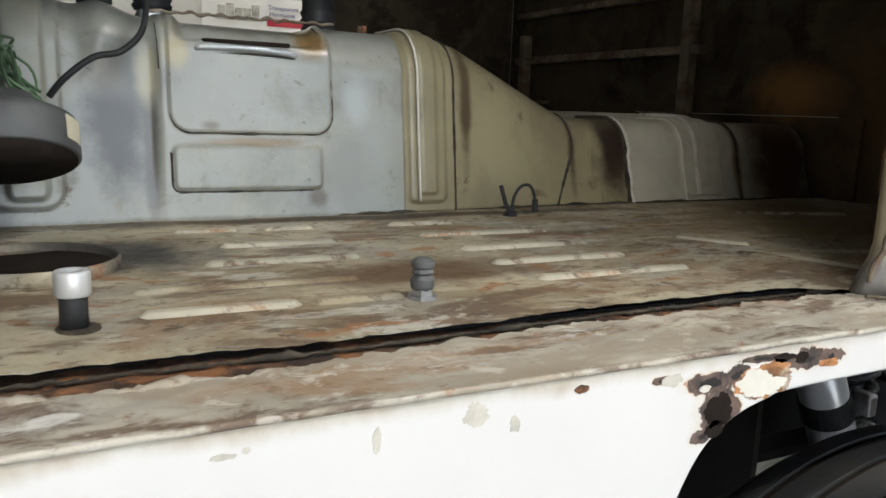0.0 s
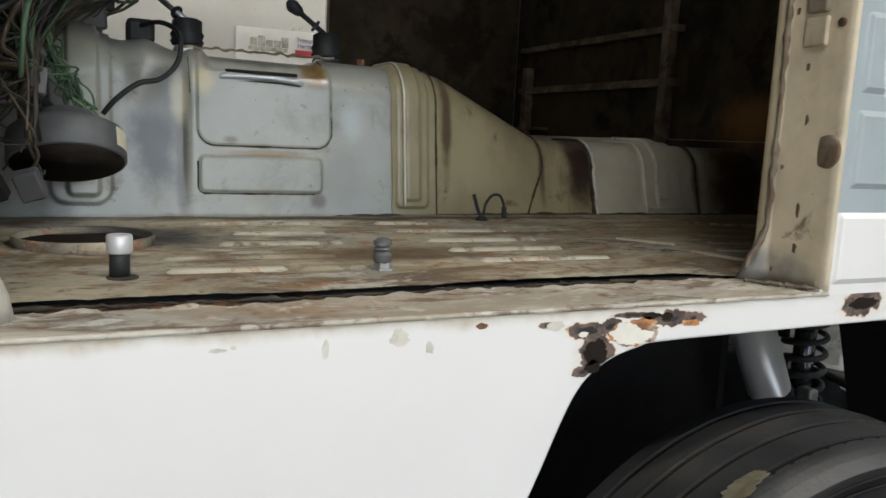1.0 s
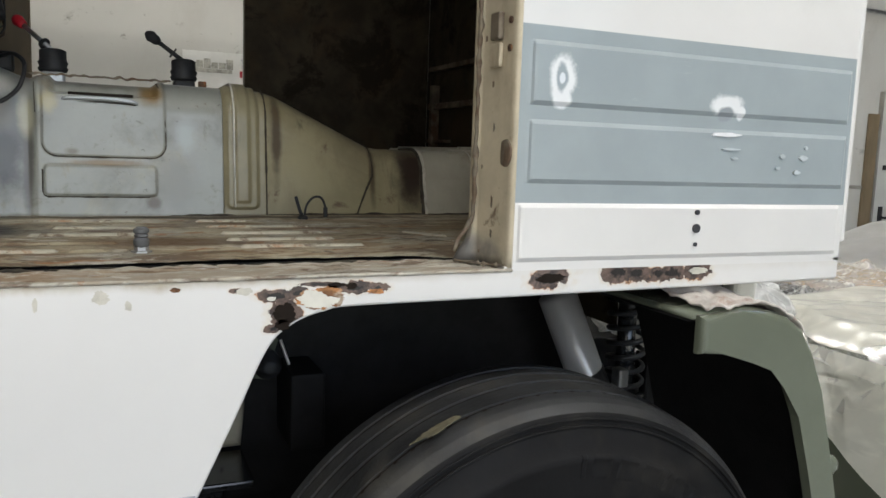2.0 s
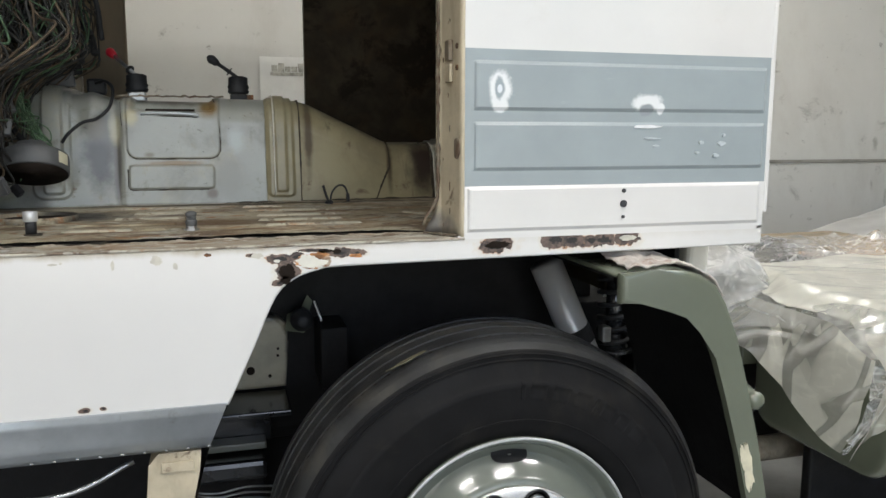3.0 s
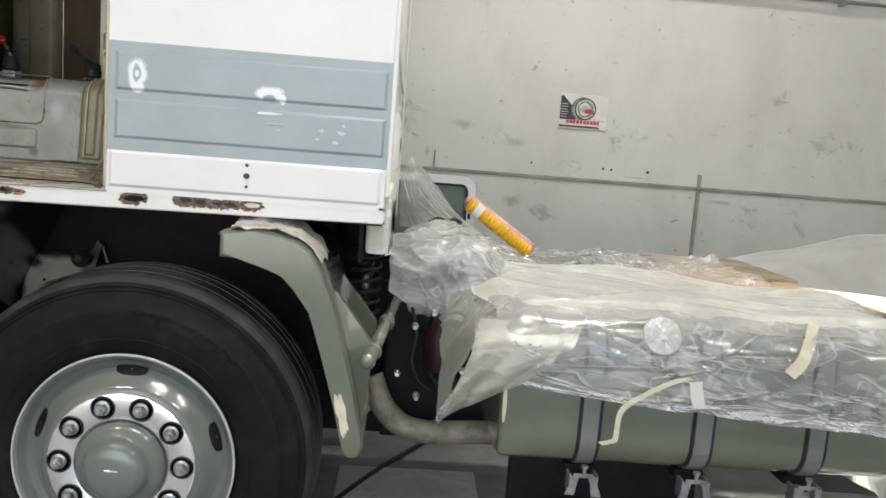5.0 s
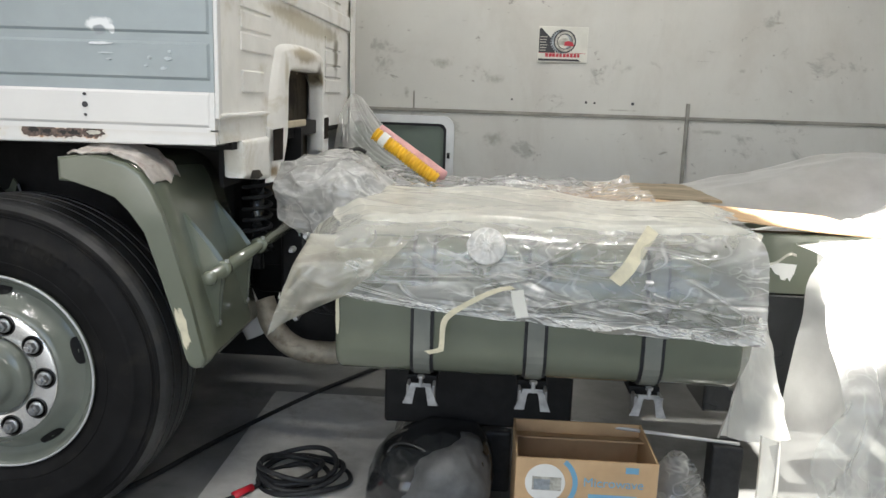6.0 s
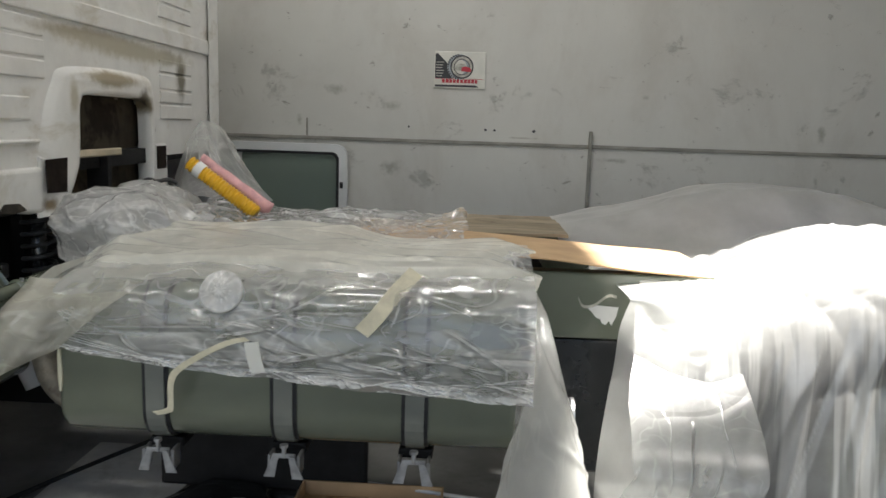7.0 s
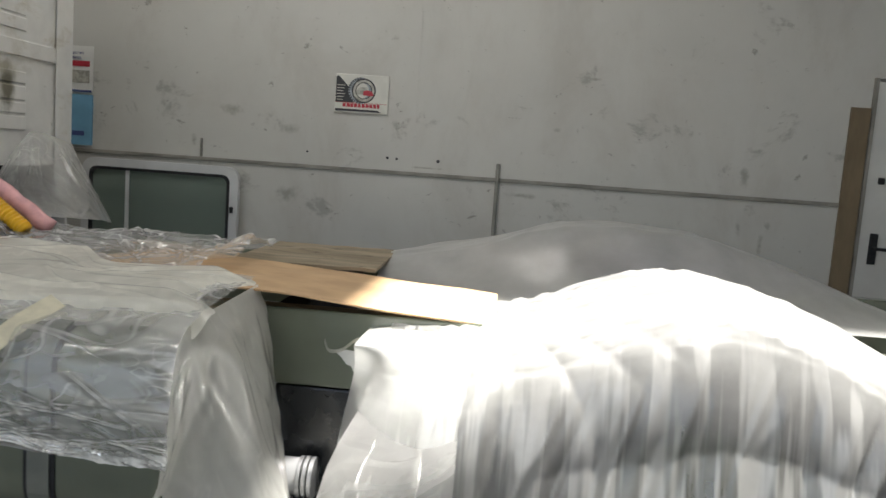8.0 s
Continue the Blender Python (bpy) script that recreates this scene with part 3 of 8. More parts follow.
bm = B(X0, SX0, Y0, Y1, H, H + 0.12)
box(bm, SX1, X1, Y0, Y1, H, H + 0.12)
box(bm, SX0, SX1, Y0, SY0, H, H + 0.12)
box(bm, SX0, SX1, SY1, Y1, H, H + 0.12)
tagged(part("ceiling", bm, M["roof"]), "grey sheet roof with an open rooflight", "ceiling", kind="structure")
tagged(part("trim_wall_seam", B(X0, 5.0, Y1 - 0.012, Y1, 1.275, 1.3, bevel=0.003), M["seam"]), "grey horizontal joint strip on the wall", "trim", kind="structure")
tagged(part("trim_wall_post", B(2.835, 2.858, Y1 - 0.03, Y1, 0.0, 1.39, bevel=0.004), M["seam"]), "thin grey upright strip on the wall", "trim", kind="structure")
tagged(part("trim_wall_stub", B(0.92, 0.93, Y1 - 0.02, Y1, 1.3, 1.42), M["seam"]), "short grey upright strip above the joint", "trim", kind="structure")
tagged(part("trim_wall_joint", B(2.3, 2.31, Y1 - 0.004, Y1, 1.3, H), M["wall"]), "upright panel joint in the wall", "trim", kind="structure")
bm = tube(bmesh.new(), [(0.2, Y1 - 0.06, 2.664), (6.5, Y1 - 0.06, 2.664)], 0.014)
pipe = only("conduit_pipe", bm, M["steel"], "thin grey steel conduit running along the wall", "pipe", smooth=True)
for x in (1.42, 2.36, 3.0, 3.7, 4.6):
    part("clip", B(x - 0.012, x + 0.012, Y1 - 0.08, Y1, 2.64, 2.7, bevel=0.003), M["steel"], pipe)
bm = tube(bmesh.new(), [(2.4, Y1 - 0.05, 2.86), (6.5, Y1 - 0.05, 2.86)], 0.018)
only("conduit_pipe", bm, M["steel"], "dark steel conduit running along the wall", "pipe", smooth=True)
for i, (x, z, r) in enumerate(((2.465, 1.377, 0.011), (2.2, 1.375, 0.008), (2.14, 1.377, 0.009), (1.62, 1.382, 0.007))):
    bm = lathe(bmesh.new(), [(r, 0), (r, -0.004), (r * 0.6, -0.005)], (x, Y1, z), n=12)
    only("wall_plug", bm, M["ink"], "small dark screw hole plug in the wall", "wall plug", "plugs in the wall")

# far door
door = thing("door_1", "off-white door with a black lever handle, closed", "door", kind="structure")
part("leaf", B(5.08, 5.98, Y1 - 0.02, Y1 + 0.03, 0.0, 2.04, bevel=0.004), M["door"], door)
bm = B(5.06, 5.08, Y1 - 0.03, Y1 + 0.1, 0, 2.06)
part("jamb", bm, M["seam"], door)
bm = B(5.14, 5.19, Y1 - 0.032, Y1 - 0.02, 0.94, 1.13, bevel=0.006)
tube(bm, [(5.165, Y1 - 0.03, 1.04), (5.165, Y1 - 0.075, 1.04), (5.29, Y1 - 0.075, 1.035)], 0.01)
part("handle", bm, M["rubber"], door, "black lever handle")
part("lock", B(5.145, 5.185, Y1 - 0.034, Y1 - 0.02, 1.43, 1.47, bevel=0.006), M["rubber"], door)
# flat brown strip put in for the dark recess beside the door
tagged(part("door_recess_strip", B(4.94, 5.055, Y1 - 0.025, Y1 - 0.004, 0.0, 1.88, bevel=0.003), M["brown_post"]), "tall narrow brown strip in place of a dark recess by the door", "board")

# ceiling lamps over the camera's side, and two added to brighten the north wall
def ceiling_lamp(x, y, power):
    t = thing("ceiling_lamp", "white batten lamp with a glowing diffuser on the roof", "lamp", "batten lamps")
    part("body", B(x - 0.62, x + 0.62, y - 0.06, y + 0.06, H - 0.12, H - 0.06, bevel=0.008), M["white"], t)
    part("diffuser", B(x - 0.6, x + 0.6, y - 0.05, y + 0.05, H - 0.15, H - 0.12, bevel=0.01), M["tube"], t)
    part("bracket", B(x - 0.05, x + 0.05, y - 0.03, y + 0.03, H - 0.06, H), M["steel"], t)
    area_lamp("ceiling_lamp_light", (x, y, H - 0.16), (x, y, 0), 1.2, 0.1, power, (1, 0.97, 0.92))


ceiling_lamp(-1.6, -2.4, 6)
ceiling_lamp(1.0, -1.7, 6)
ceiling_lamp(3.4, -2.4, 7)
ceiling_lamp(-1.4, 2.85, 4.5)
ceiling_lamp(1.8, 1.5, 7.5)

# signs on the wall
sign = thing("wall_sign", "white metal advertising sign with a tyre picture and red print", "sign")
M["sign_white"] = surface("cream_white_enamel", (0.62, 0.61, 0.55), 0.35, var=0.04, scale=9, coat=0.3)
part("plate", B(1.782, 2.125, Y1 - 0.014, Y1 - 0.004, 1.645, 1.886, bevel=0.004), M["sign_white"], sign)
SY = Y1 - 0.0142
part("black_corner", prism(bmesh.new(), [(1.788, 1.708), (1.788, 1.868), (1.802, 1.874), (1.872, 1.805), (1.888, 1.75), (1.905, 1.708)], SY - 0.001, SY), M["ink"], sign)
for k in range(6):
    part("print_line", B(1.794, 1.835 + 0.006 * (k % 3), SY - 0.0018, SY - 0.0011, 1.722 + 0.018 * k, 1.727 + 0.018 * k), M["print_grey"], sign)
def sign_ring(cx, cz, r0, r1, y, n=40):
    bm = bmesh.new()
    a = [bm.verts.new((cx + r0 * math.cos(2 * math.pi * k / n), y, cz + r0 * math.sin(2 * math.pi * k / n))) for k in range(n)]
    b = [bm.verts.new((cx + r1 * math.cos(2 * math.pi * k / n), y, cz + r1 * math.sin(2 * math.pi * k / n))) for k in range(n)]
    for k in range(n):
        bm.faces.new((a[k], a[(k + 1) % n], b[(k + 1) % n], b[k]))
    return bm
part("tyre_picture", sign_ring(1.948, 1.786, 0.05, 0.082, SY - 0.002), M["bare"], sign)
part("tyre_picture", sign_ring(1.966, 1.786, 0.05, 0.075, SY - 0.0024), M["print_grey"], sign)
part("tyre_picture", sign_ring(1.966, 1.786, 0.068, 0.077, SY - 0.0028), M["ink"], sign)
part("tyre_picture", sign_ring(1.966, 1.786, 0.048, 0.053, SY - 0.0028), M["ink"], sign)
for k in range(15):
    a = math.radians(95 + 170 * k / 14)
    c, d = math.cos(a), math.sin(a)
    part("tread_picture", prism(bmesh.new(), [(1.948 + c * 0.07 - d * 0.004, 1.786 + d * 0.07 + c * 0.004), (1.948 + c * 0.083 - d * 0.006, 1.786 + d * 0.083 + c * 0.006), (1.948 + c * 0.083 + d * 0.003, 1.786 + d * 0.083 - c * 0.003), (1.948 + c * 0.07 + d * 0.003, 1.786 + d * 0.07 - c * 0.003)], SY - 0.0034, SY - 0.0029), M["ink"], sign)
part("vehicle_picture", prism(bmesh.new(), [(1.918, 1.772), (1.922, 1.792), (1.945, 1.808), (1.985, 1.808), (1.99, 1.79), (1.99, 1.762), (1.93, 1.762)], SY - 0.0032, SY - 0.0029), M["print_grey"], sign)
part("vehicle_picture", prism(bmesh.new(), [(1.962, 1.758), (1.966, 1.785), (1.992, 1.79), (2.02, 1.782), (2.03, 1.762), (2.022, 1.755)], SY - 0.004, SY - 0.0036), M["print_red"], sign)
for k, w in enumerate((0.02, 0.022, 0.02, 0.02, 0.018, 0.02, 0.02, 0.02, 0.02, 0.016)):
    part("red_mark", B(1.835 + 0.0245 * k, 1.835 + 0.0245 * k + w, SY - 0.0018, SY - 0.001, 1.681, 1.704), M["print_red"], sign)
part("black_line", prism(bmesh.new(), [(1.788, 1.654), (1.788, 1.668), (2.06, 1.668), (2.085, 1.654)], SY - 0.001, SY), M["ink"], sign)
part("red_line", B(1.79, 2.115, SY - 0.001, SY, 1.7065, 1.7095), M["print_red"], sign)

poster = thing("poster", "white poster with a lorry picture and red lettering", "poster")
part("paper", B(-0.332, 0.188, Y1 - 0.012, Y1 - 0.006, 1.655, 1.955), M["paper"], poster)
bm = bmesh.new()
box(bm, -0.27, -0.07, Y1 - 0.014, Y1 - 0.0122, 1.842, 1.862)
part("lorry_picture", bm, M["print_grey"], poster)
for i in range(5):
    part("cab_picture", B(-0.262 + i * 0.04, -0.226 + i * 0.04, Y1 - 0.0142, Y1 - 0.0124, 1.864, 1.905 + 0.012 * math.sin(i * 1.9)), M["print_grey"], poster)
words("Transportes", 0.03, (0.05, Y1 - 0.015, 1.902), M["navy"], poster)
words("Hermanos", 0.03, (0.045, Y1 - 0.015, 1.872), M["navy"], poster)
part("red_bar", B(-0.03, 0.165, Y1 - 0.0145, Y1 - 0.0122, 1.825, 1.86), M["print_red"], poster)
part("picture", B(0.03, 0.165, Y1 - 0.0145, Y1 - 0.0122, 1.72, 1.8, bevel=0.0008, seg=1), M["print_grey"], poster)
part("line", B(-0.3, 0.18, Y1 - 0.0145, Y1 - 0.0122, 1.66, 1.675), M["navy"], poster)
bm = B(-0.02, 0.19, Y1 - 0.022, Y1 - 0.006, 1.32, 1.645)
poster = only("blue_poster", bm, M["print_blue"], "plain blue poster hanging under a white one", "poster")
part("scribble", B(0.06, 0.14, Y1 - 0.024, Y1 - 0.0222, 1.38, 1.41), M["navy"], poster)

# loose vehicle window leaning on the wall
win = thing("vehicle_window", "loose sliding vehicle window in a white frame leaning on the wall", "window")
def frame_ring(x0, x1, z0, z1, w, r, y0, y1):
    def outline(a0, a1, b0, b1, rr):
        pts = []
        for cx, cz, s in ((a1 - rr, b1 - rr, 0), (a0 + rr, b1 - rr, 1), (a0 + rr, b0 + rr, 2), (a1 - rr, b0 + rr, 3)):
            for k in range(6):
                a = math.pi / 2 * (s + k / 5)
                pts.append((cx + rr * math.cos(a), cz + rr * math.sin(a)))
        return pts
    o, i = outline(x0, x1, z0, z1, r), outline(x0 + w, x1 - w, z0 + w, z1 - w, max(0.01, r - w * 0.5))
    bm = bmesh.new()
    n = len(o)
    L = [[bm.verts.new((x, y, z)) for x, z in q] for q, y in ((o, y0), (i, y0), (i, y1), (o, y1))]
    for a, b in ((0, 1), (1, 2), (2, 3), (3, 0)):
        for k in range(n):
            bm.faces.new((L[a][k], L[a][(k + 1) % n], L[b][(k + 1) % n], L[b][k]))
    return bm
part("frame", frame_ring(0.2, 1.225, 0.62, 1.25, 0.055, 0.08, 3.23, 3.275), M["alu_frame"], win)
part("seal", frame_ring(0.252, 1.172, 0.672, 1.198, 0.018, 0.05, 3.225, 3.26), M["rubber"], win)
part("pane", B(0.26, 0.5, 3.243, 3.248, 0.68, 1.19), M["glass"], win)
part("pane", B(0.5, 1.165, 3.252, 3.257, 0.68, 1.19), M["glass"], win)
part("slider_bar", B(0.488, 0.512, 3.236, 3.243, 0.68, 1.195), M["alu_frame"], win)
part("latch", B(1.18, 1.2, 3.215, 3.23, 0.96, 1.0, bevel=0.003), M["rubber"], win)
tagged(part("trestle", B(0.2, 1.3, 3.1, 3.36, 0.0, 0.618, bevel=0.01), M["seam"]), "low grey bench by the wall", "bench")


# ---- the truck ----
truck = thing("truck", "old white lorry being restored, doors off, rusty cab sills", "truck")


# side panel behind the door, with pressed fields and a painted band
PRESS = [(-0.068, 0.662, 1.543, 1.642), (-0.068, 0.662, 1.413, 1.512), (-0.082, 0.66, 1.279, 1.372)]


def side_panel():
    bm = bmesh.new()
    xs = [-0.092, -0.084, -0.08, -0.076, -0.07, -0.066, -0.062, 0.2, 0.4, 0.654, 0.658, 0.662, 0.666, 0.67, 0.676]
    zs = sorted({1.262, 1.3, 1.38, 1.46, 1.6, 1.67, 1.72, 1.9, 2.1, 2.45} | {z + d for p in PRESS for z in p[2:] for d in (-0.004, 0.0, 0.004)})
    def y_at(x, z):
        k = max(smooth01(min(x - a, b - x, z - c, d - z), -0.0045, 0.0045) for a, b, c, d in PRESS)
        return -0.005 * k
    g = [[bm.verts.new((x, y_at(x, z), z)) for z in zs] for x in xs]
    for i in range(len(xs) - 1):
        for j in range(len(zs) - 1):
            f = bm.faces.new((g[i][j], g[i + 1][j], g[i + 1][j + 1], g[i][j + 1]))
            f.material_index = 1 if 1.378 <= (zs[j] + zs[j + 1]) / 2 <= 1.67 else 0
    ext = bmesh.ops.extrude_face_region(bm, geom=[f for f in bm.faces])
    for v in ext["geom"]:
        if isinstance(v, bmesh.types.BMVert):
            v.co.y = 0.03
    return bm


part("side_panel", side_panel(), [M["white"], M["band"]], truck, "white side panel with a blue-grey pressed band")

ARCH = [(p.x, p.z) for p in curve_pts([(-0.69, 0, 0.67), (-0.65, 0, 0.83), (-0.604, 0, 0.933), (-0.55, 0, 1.05), (-0.502, 0, 1.155), (-0.46, 0, 1.194), (-0.41, 0, 1.211), (-0.36, 0, 1.2165), (-0.1, 0, 1.219), (0.676, 0, 1.226)], 5)]


SCABS = [(-0.473, 1.207, 0.025, 0.023), (-0.49, 1.234, 0.024, 0.01), (-0.45, 1.237, 0.016, 0.012), (-0.425, 1.25, 0.03, 0.004), (-0.366, 1.242, 0.028, 0.01), (-0.327, 1.241, 0.02, 0.008), (-0.491, 1.184, 0.013, 0.008),
         (-0.016, 1.245, 0.044, 0.018), (0.125, 1.253, 0.03, 0.017), (0.17, 1.249, 0.034, 0.019), (0.215, 1.248, 0.02, 0.012), (0.25, 1.247, 0.034, 0.018), (0.305, 1.25, 0.036, 0.018),
         (-0.545, 1.244, 0.01, 0.004), (-0.875, 0.947, 0.012, 0.006), (-0.84, 0.948, 0.006, 0.004)]


def skirt_material():
    m, nt, p = node_mat("white_paint_stained_at_the_sill")
    co = nt.nodes.new("ShaderNodeTexCoord")
    sp = nt.nodes.new("ShaderNodeSeparateXYZ")
    nt.links.new(co.outputs["Object"], sp.inputs[0])
    wob = math_node(nt, "MULTIPLY", tex_noise(nt, 16, 5, 0.55, (1, 1, 0.5)), 0.03)
    edge = math_node(nt, "ADD", sp.outputs[2], wob)
    edge = ramp(nt, edge, 1.258, 1.275)
    reach = ramp(nt, math_node(nt, "MULTIPLY", sp.outputs[0], -1.0), 0.05, 0.55)
    mask = math_node(nt, "MULTIPLY", edge, math_node(nt, "ADD", math_node(nt, "MULTIPLY", reach, 0.75), 0.2))
    stain = mix_col(nt, ramp(nt, tex_noise(nt, 22, 8), 0.4, 0.65), (0.5, 0.47, 0.39), (0.4, 0.33, 0.24))
    white = mix_col(nt, ramp(nt, tex_noise(nt, 3), 0.3, 0.7), (0.65, 0.645, 0.63), (0.675, 0.67, 0.655))
    base = mix_col(nt, mask, white, stain)
    # rust scabs: a ragged field round each spot, from pale bleeding to dark holes
    field = None
    for x, z, rx, rz in SCABS:
        mp = nt.nodes.new("ShaderNodeMapping")
        mp.vector_type = "TEXTURE"
        mp.inputs["Location"].default_value, mp.inputs["Scale"].default_value = (x, 0, z), (rx, 1, rz)
        nt.links.new(co.outputs["Object"], mp.inputs[0])
        ln = nt.nodes.new("ShaderNodeVectorMath")
        ln.operation = "LENGTH"
        nt.links.new(mp.outputs[0], ln.inputs[0])
        field = ln.outputs["Value"] if field is None else math_node(nt, "MINIMUM", field, ln.outputs["Value"])
    rag = math_node(nt, "ADD", math_node(nt, "MULTIPLY", tex_noise(nt, 24, 5, 0.6), 2.2), math_node(nt, "MULTIPLY", tex_noise(nt, 90, 4, 0.6), 0.9))
    field = math_node(nt, "ADD", field, math_node(nt, "SUBTRACT", rag, 1.5))
    flake = nt.nodes.new("ShaderNodeMapping")
    flake.vector_type = "TEXTURE"
    flake.inputs["Location"].default_value, flake.inputs["Scale"].default_value = (-0.422, 0, 1.227), (0.036, 1, 0.018)
    nt.links.new(co.outputs["Object"], flake.inputs[0])
    ln = nt.nodes.new("ShaderNodeVectorMath")
    ln.operation = "LENGTH"
    nt.links.new(flake.outputs[0], ln.inputs[0])
    keep = math_node(nt, "ADD", ln.outputs["Value"], math_node(nt, "MULTIPLY", math_node(nt, "SUBTRACT", tex_noise(nt, 40, 4), 0.5), 0.6))
    field = math_node(nt, "ADD", field, math_node(nt, "MULTIPLY", math_node(nt, "SUBTRACT", 1.0, ramp(nt, keep, 0.6, 1.15)), 1.2))
    def within(lo, hi):
        return math_node(nt, "SUBTRACT", 1.0, ramp(nt, field, lo, hi))
    base = mix_col(nt, math_node(nt, "MULTIPLY", within(1.1, 1.6), 0.4), base, (0.6, 0.52, 0.4))
    base = mix_col(nt, math_node(nt, "MULTIPLY", within(1.04, 1.18), ramp(nt, tex_noise(nt, 18, 3), 0.42, 0.6)), base, (0.42, 0.2, 0.08))
    brown = mix_col(nt, ramp(nt, tex_noise(nt, 55, 6), 0.4, 0.6), (0.05, 0.036, 0.032), (0.14, 0.095, 0.075))
    base = mix_col(nt, within(1.0, 1.08), base, brown)
    base = mix_col(nt, within(0.42, 0.6), base, (0.012, 0.01, 0.009))
    nt.links.new(base, p.inputs["Base Color"])
    scab = within(1.0, 1.12)
    nt.links.new(math_node(nt, "ADD", math_node(nt, "MULTIPLY", math_node(nt, "MAXIMUM", mask, scab), 0.45), 0.32), p.inputs["Roughness"])
    bmp = nt.nodes.new("ShaderNodeBump")
    bmp.inputs["Strength"].default_value, bmp.inputs["Distance"].default_value = 0.8, 0.003
    lumps = math_node(nt, "MULTIPLY", tex_noise(nt, 90, 6, 0.7), scab)
    nt.links.new(math_node(nt, "SUBTRACT", lumps, math_node(nt, "MULTIPLY", scab, 0.6)), bmp.inputs["Height"])
    nt.links.new(bmp.outputs[0], p.inputs["Normal"])
    p.inputs["Coat Weight"].default_value = 0.25
    return m


M["skirt"] = skirt_material()
pts = [(-2.4, 0.936)] + [q for q in ARCH if q[1] >= 0.93] + [(0.676, 1.2605), (-2.4, 1.2605)]
part("skirt_panel", prism(bmesh.new(), pts, 0.0, 0.025), M["skirt"], truck, "white skirt panel round the wheel arch")
# rolled lip of the arch
part("arch_lip", tube(bmesh.new(), [(x, 0.006, z) for x, z in ARCH if z >= 0.93], 0.0045), M["white"], truck, smooth=True)


def molding():
    bm = bmesh.new()
    prof = [(0.03, 0.938), (-0.004, 0.938), (-0.01, 0.925), (-0.006, 0.9), (-0.004, 0.87), (0.004, 0.85), (0.014, 0.842), (0.02, 0.838), (0.05, 0.838)]
    def fn(u, v):
        k = v * (len(prof) - 1)
        i = min(int(k), len(prof) - 2)
        y, z = (prof[i][c] + (prof[i + 1][c] - prof[i][c]) * (k - i) for c in (0, 1))
        end = -0.604 - (0.938 - z) * 0.42
        return (-2.4 + u * (end + 2.4), y, z)
    sheet(bm, fn, 2, 32)
    ext = bmesh.ops.extrude_face_region(bm, geom=[f for f in bm.faces])
    for v in ext["geom"]:
        if isinstance(v, bmesh.types.BMVert):
            v.co.y += 0.006
    return bm


part("lower_molding", molding(), M["silver"], truck, "silver lower edge strip", smooth=True)
for i in range(9):
    x = -0.98 + i * 0.042
    part("rivet", lathe(bmesh.new(), [(0.004, 0.0), (0.004, -0.002), (0.002, -0.003)], (x, 0.012, 0.846), n=8), M["chrome"], truck)
pts = [(-0.745, 0.834), (-0.66, 0.834), (-0.664, 0.79), (-0.69, 0.67), (-0.71, 0.5), (-0.8, 0.5), (-0.777, 0.675), (-0.765, 0.81)]
part("step_box", prism(bmesh.new(), pts, 0.02, 0.28), M["cream"], truck, "chipped cream step housing")
part("step_box_cap", B(-0.74, -0.675, 0.014, 0.02, 0.792, 0.815, bevel=0.002), M["cream"], truck)
# floor of the step bay and what is in its shade
part("step_bay", B(-2.4, -0.79, 0.5, 0.56, 0.3, 0.84), M["black"], truck)
part("step_tread", B(-2.4, -0.79, 0.02, 0.5, 0.46, 0.5, bevel=0.005), M["black"], truck)
part("step_cable", tube(bmesh.new(), curve_pts([(-1.3, 0.1, 0.83), (-1.1, 0.06, 0.76), (-0.93, 0.05, 0.755), (-0.8, 0.08, 0.8)]), 0.006), M["steel"], truck, "thin braided steel cable", smooth=True)

# wheel arch inside
bm = bmesh.new()
a = [bm.verts.new((x + 0.004, 0.024, z - 0.004)) for x, z in ARCH]
b = [bm.verts.new((x + 0.004, 0.95, z - 0.004)) for x, z in ARCH]
for i in range(len(ARCH) - 1):
    bm.faces.new((a[i], a[i + 1], b[i + 1], b[i]))
part("arch_liner", bm, M["gloss_black"], truck, "black painted wheel arch", smooth=True)
part("arch_back", B(-1.4, 0.7, 0.95, 0.98, 0.25, 1.24), M["black"], truck)
M["wing"] = surface("oversprayed_cream_paint", (0.42, 0.39, 0.3), 0.35, var=0.1, scale=9, bump=0.12, stains=(((0.2, 0.18, 0.14), 9, 0.55, 0.68, 0.6, None),))
for x, z, w, h in ((-0.52, 0.962, 0.16, 0.032), (-0.415, 0.86, 0.02, 0.12), (-0.65, 0.85, 0.03, 0.1), (-0.6, 0.92, 0.04, 0.03)):
    colour_patch(M["wing"], (x, 0.69, z), (w, 0.3, h), (0.02, 0.02, 0.02))
bm = prism(bmesh.new(), [(-0.655, 0.732), (-0.43, 0.735), (-0.42, 0.87), (-0.425, 0.93), (-0.46, 0.96), (-0.52, 0.972), (-0.58, 0.96), (-0.625, 0.925), (-0.645, 0.85)], 0.685, 0.74)
bmesh.ops.bevel(bm, geom=[e for e in bm.edges if all(abs(v.co.y - 0.685) < 1e-4 for v in e.verts)], offset=0.02, segments=4, profile=0.5, affect="EDGES")
part("inner_wing", bm, M["wing"], truck, "cream inner panel half sprayed black", smooth=False)
for x, z, r in ((-0.533, 0.795, 0.0125), (-0.562, 0.857, 0.005), (-0.452, 0.857, 0.004), (-0.453, 0.836, 0.004), (-0.478, 0.775, 0.005), (-0.585, 0.81, 0.0035)):
    part("bolt_hole", lathe(bmesh.new(), [(r, 0), (r, -0.003)], (x, 0.6848, z), n=14), M["hole"], truck)
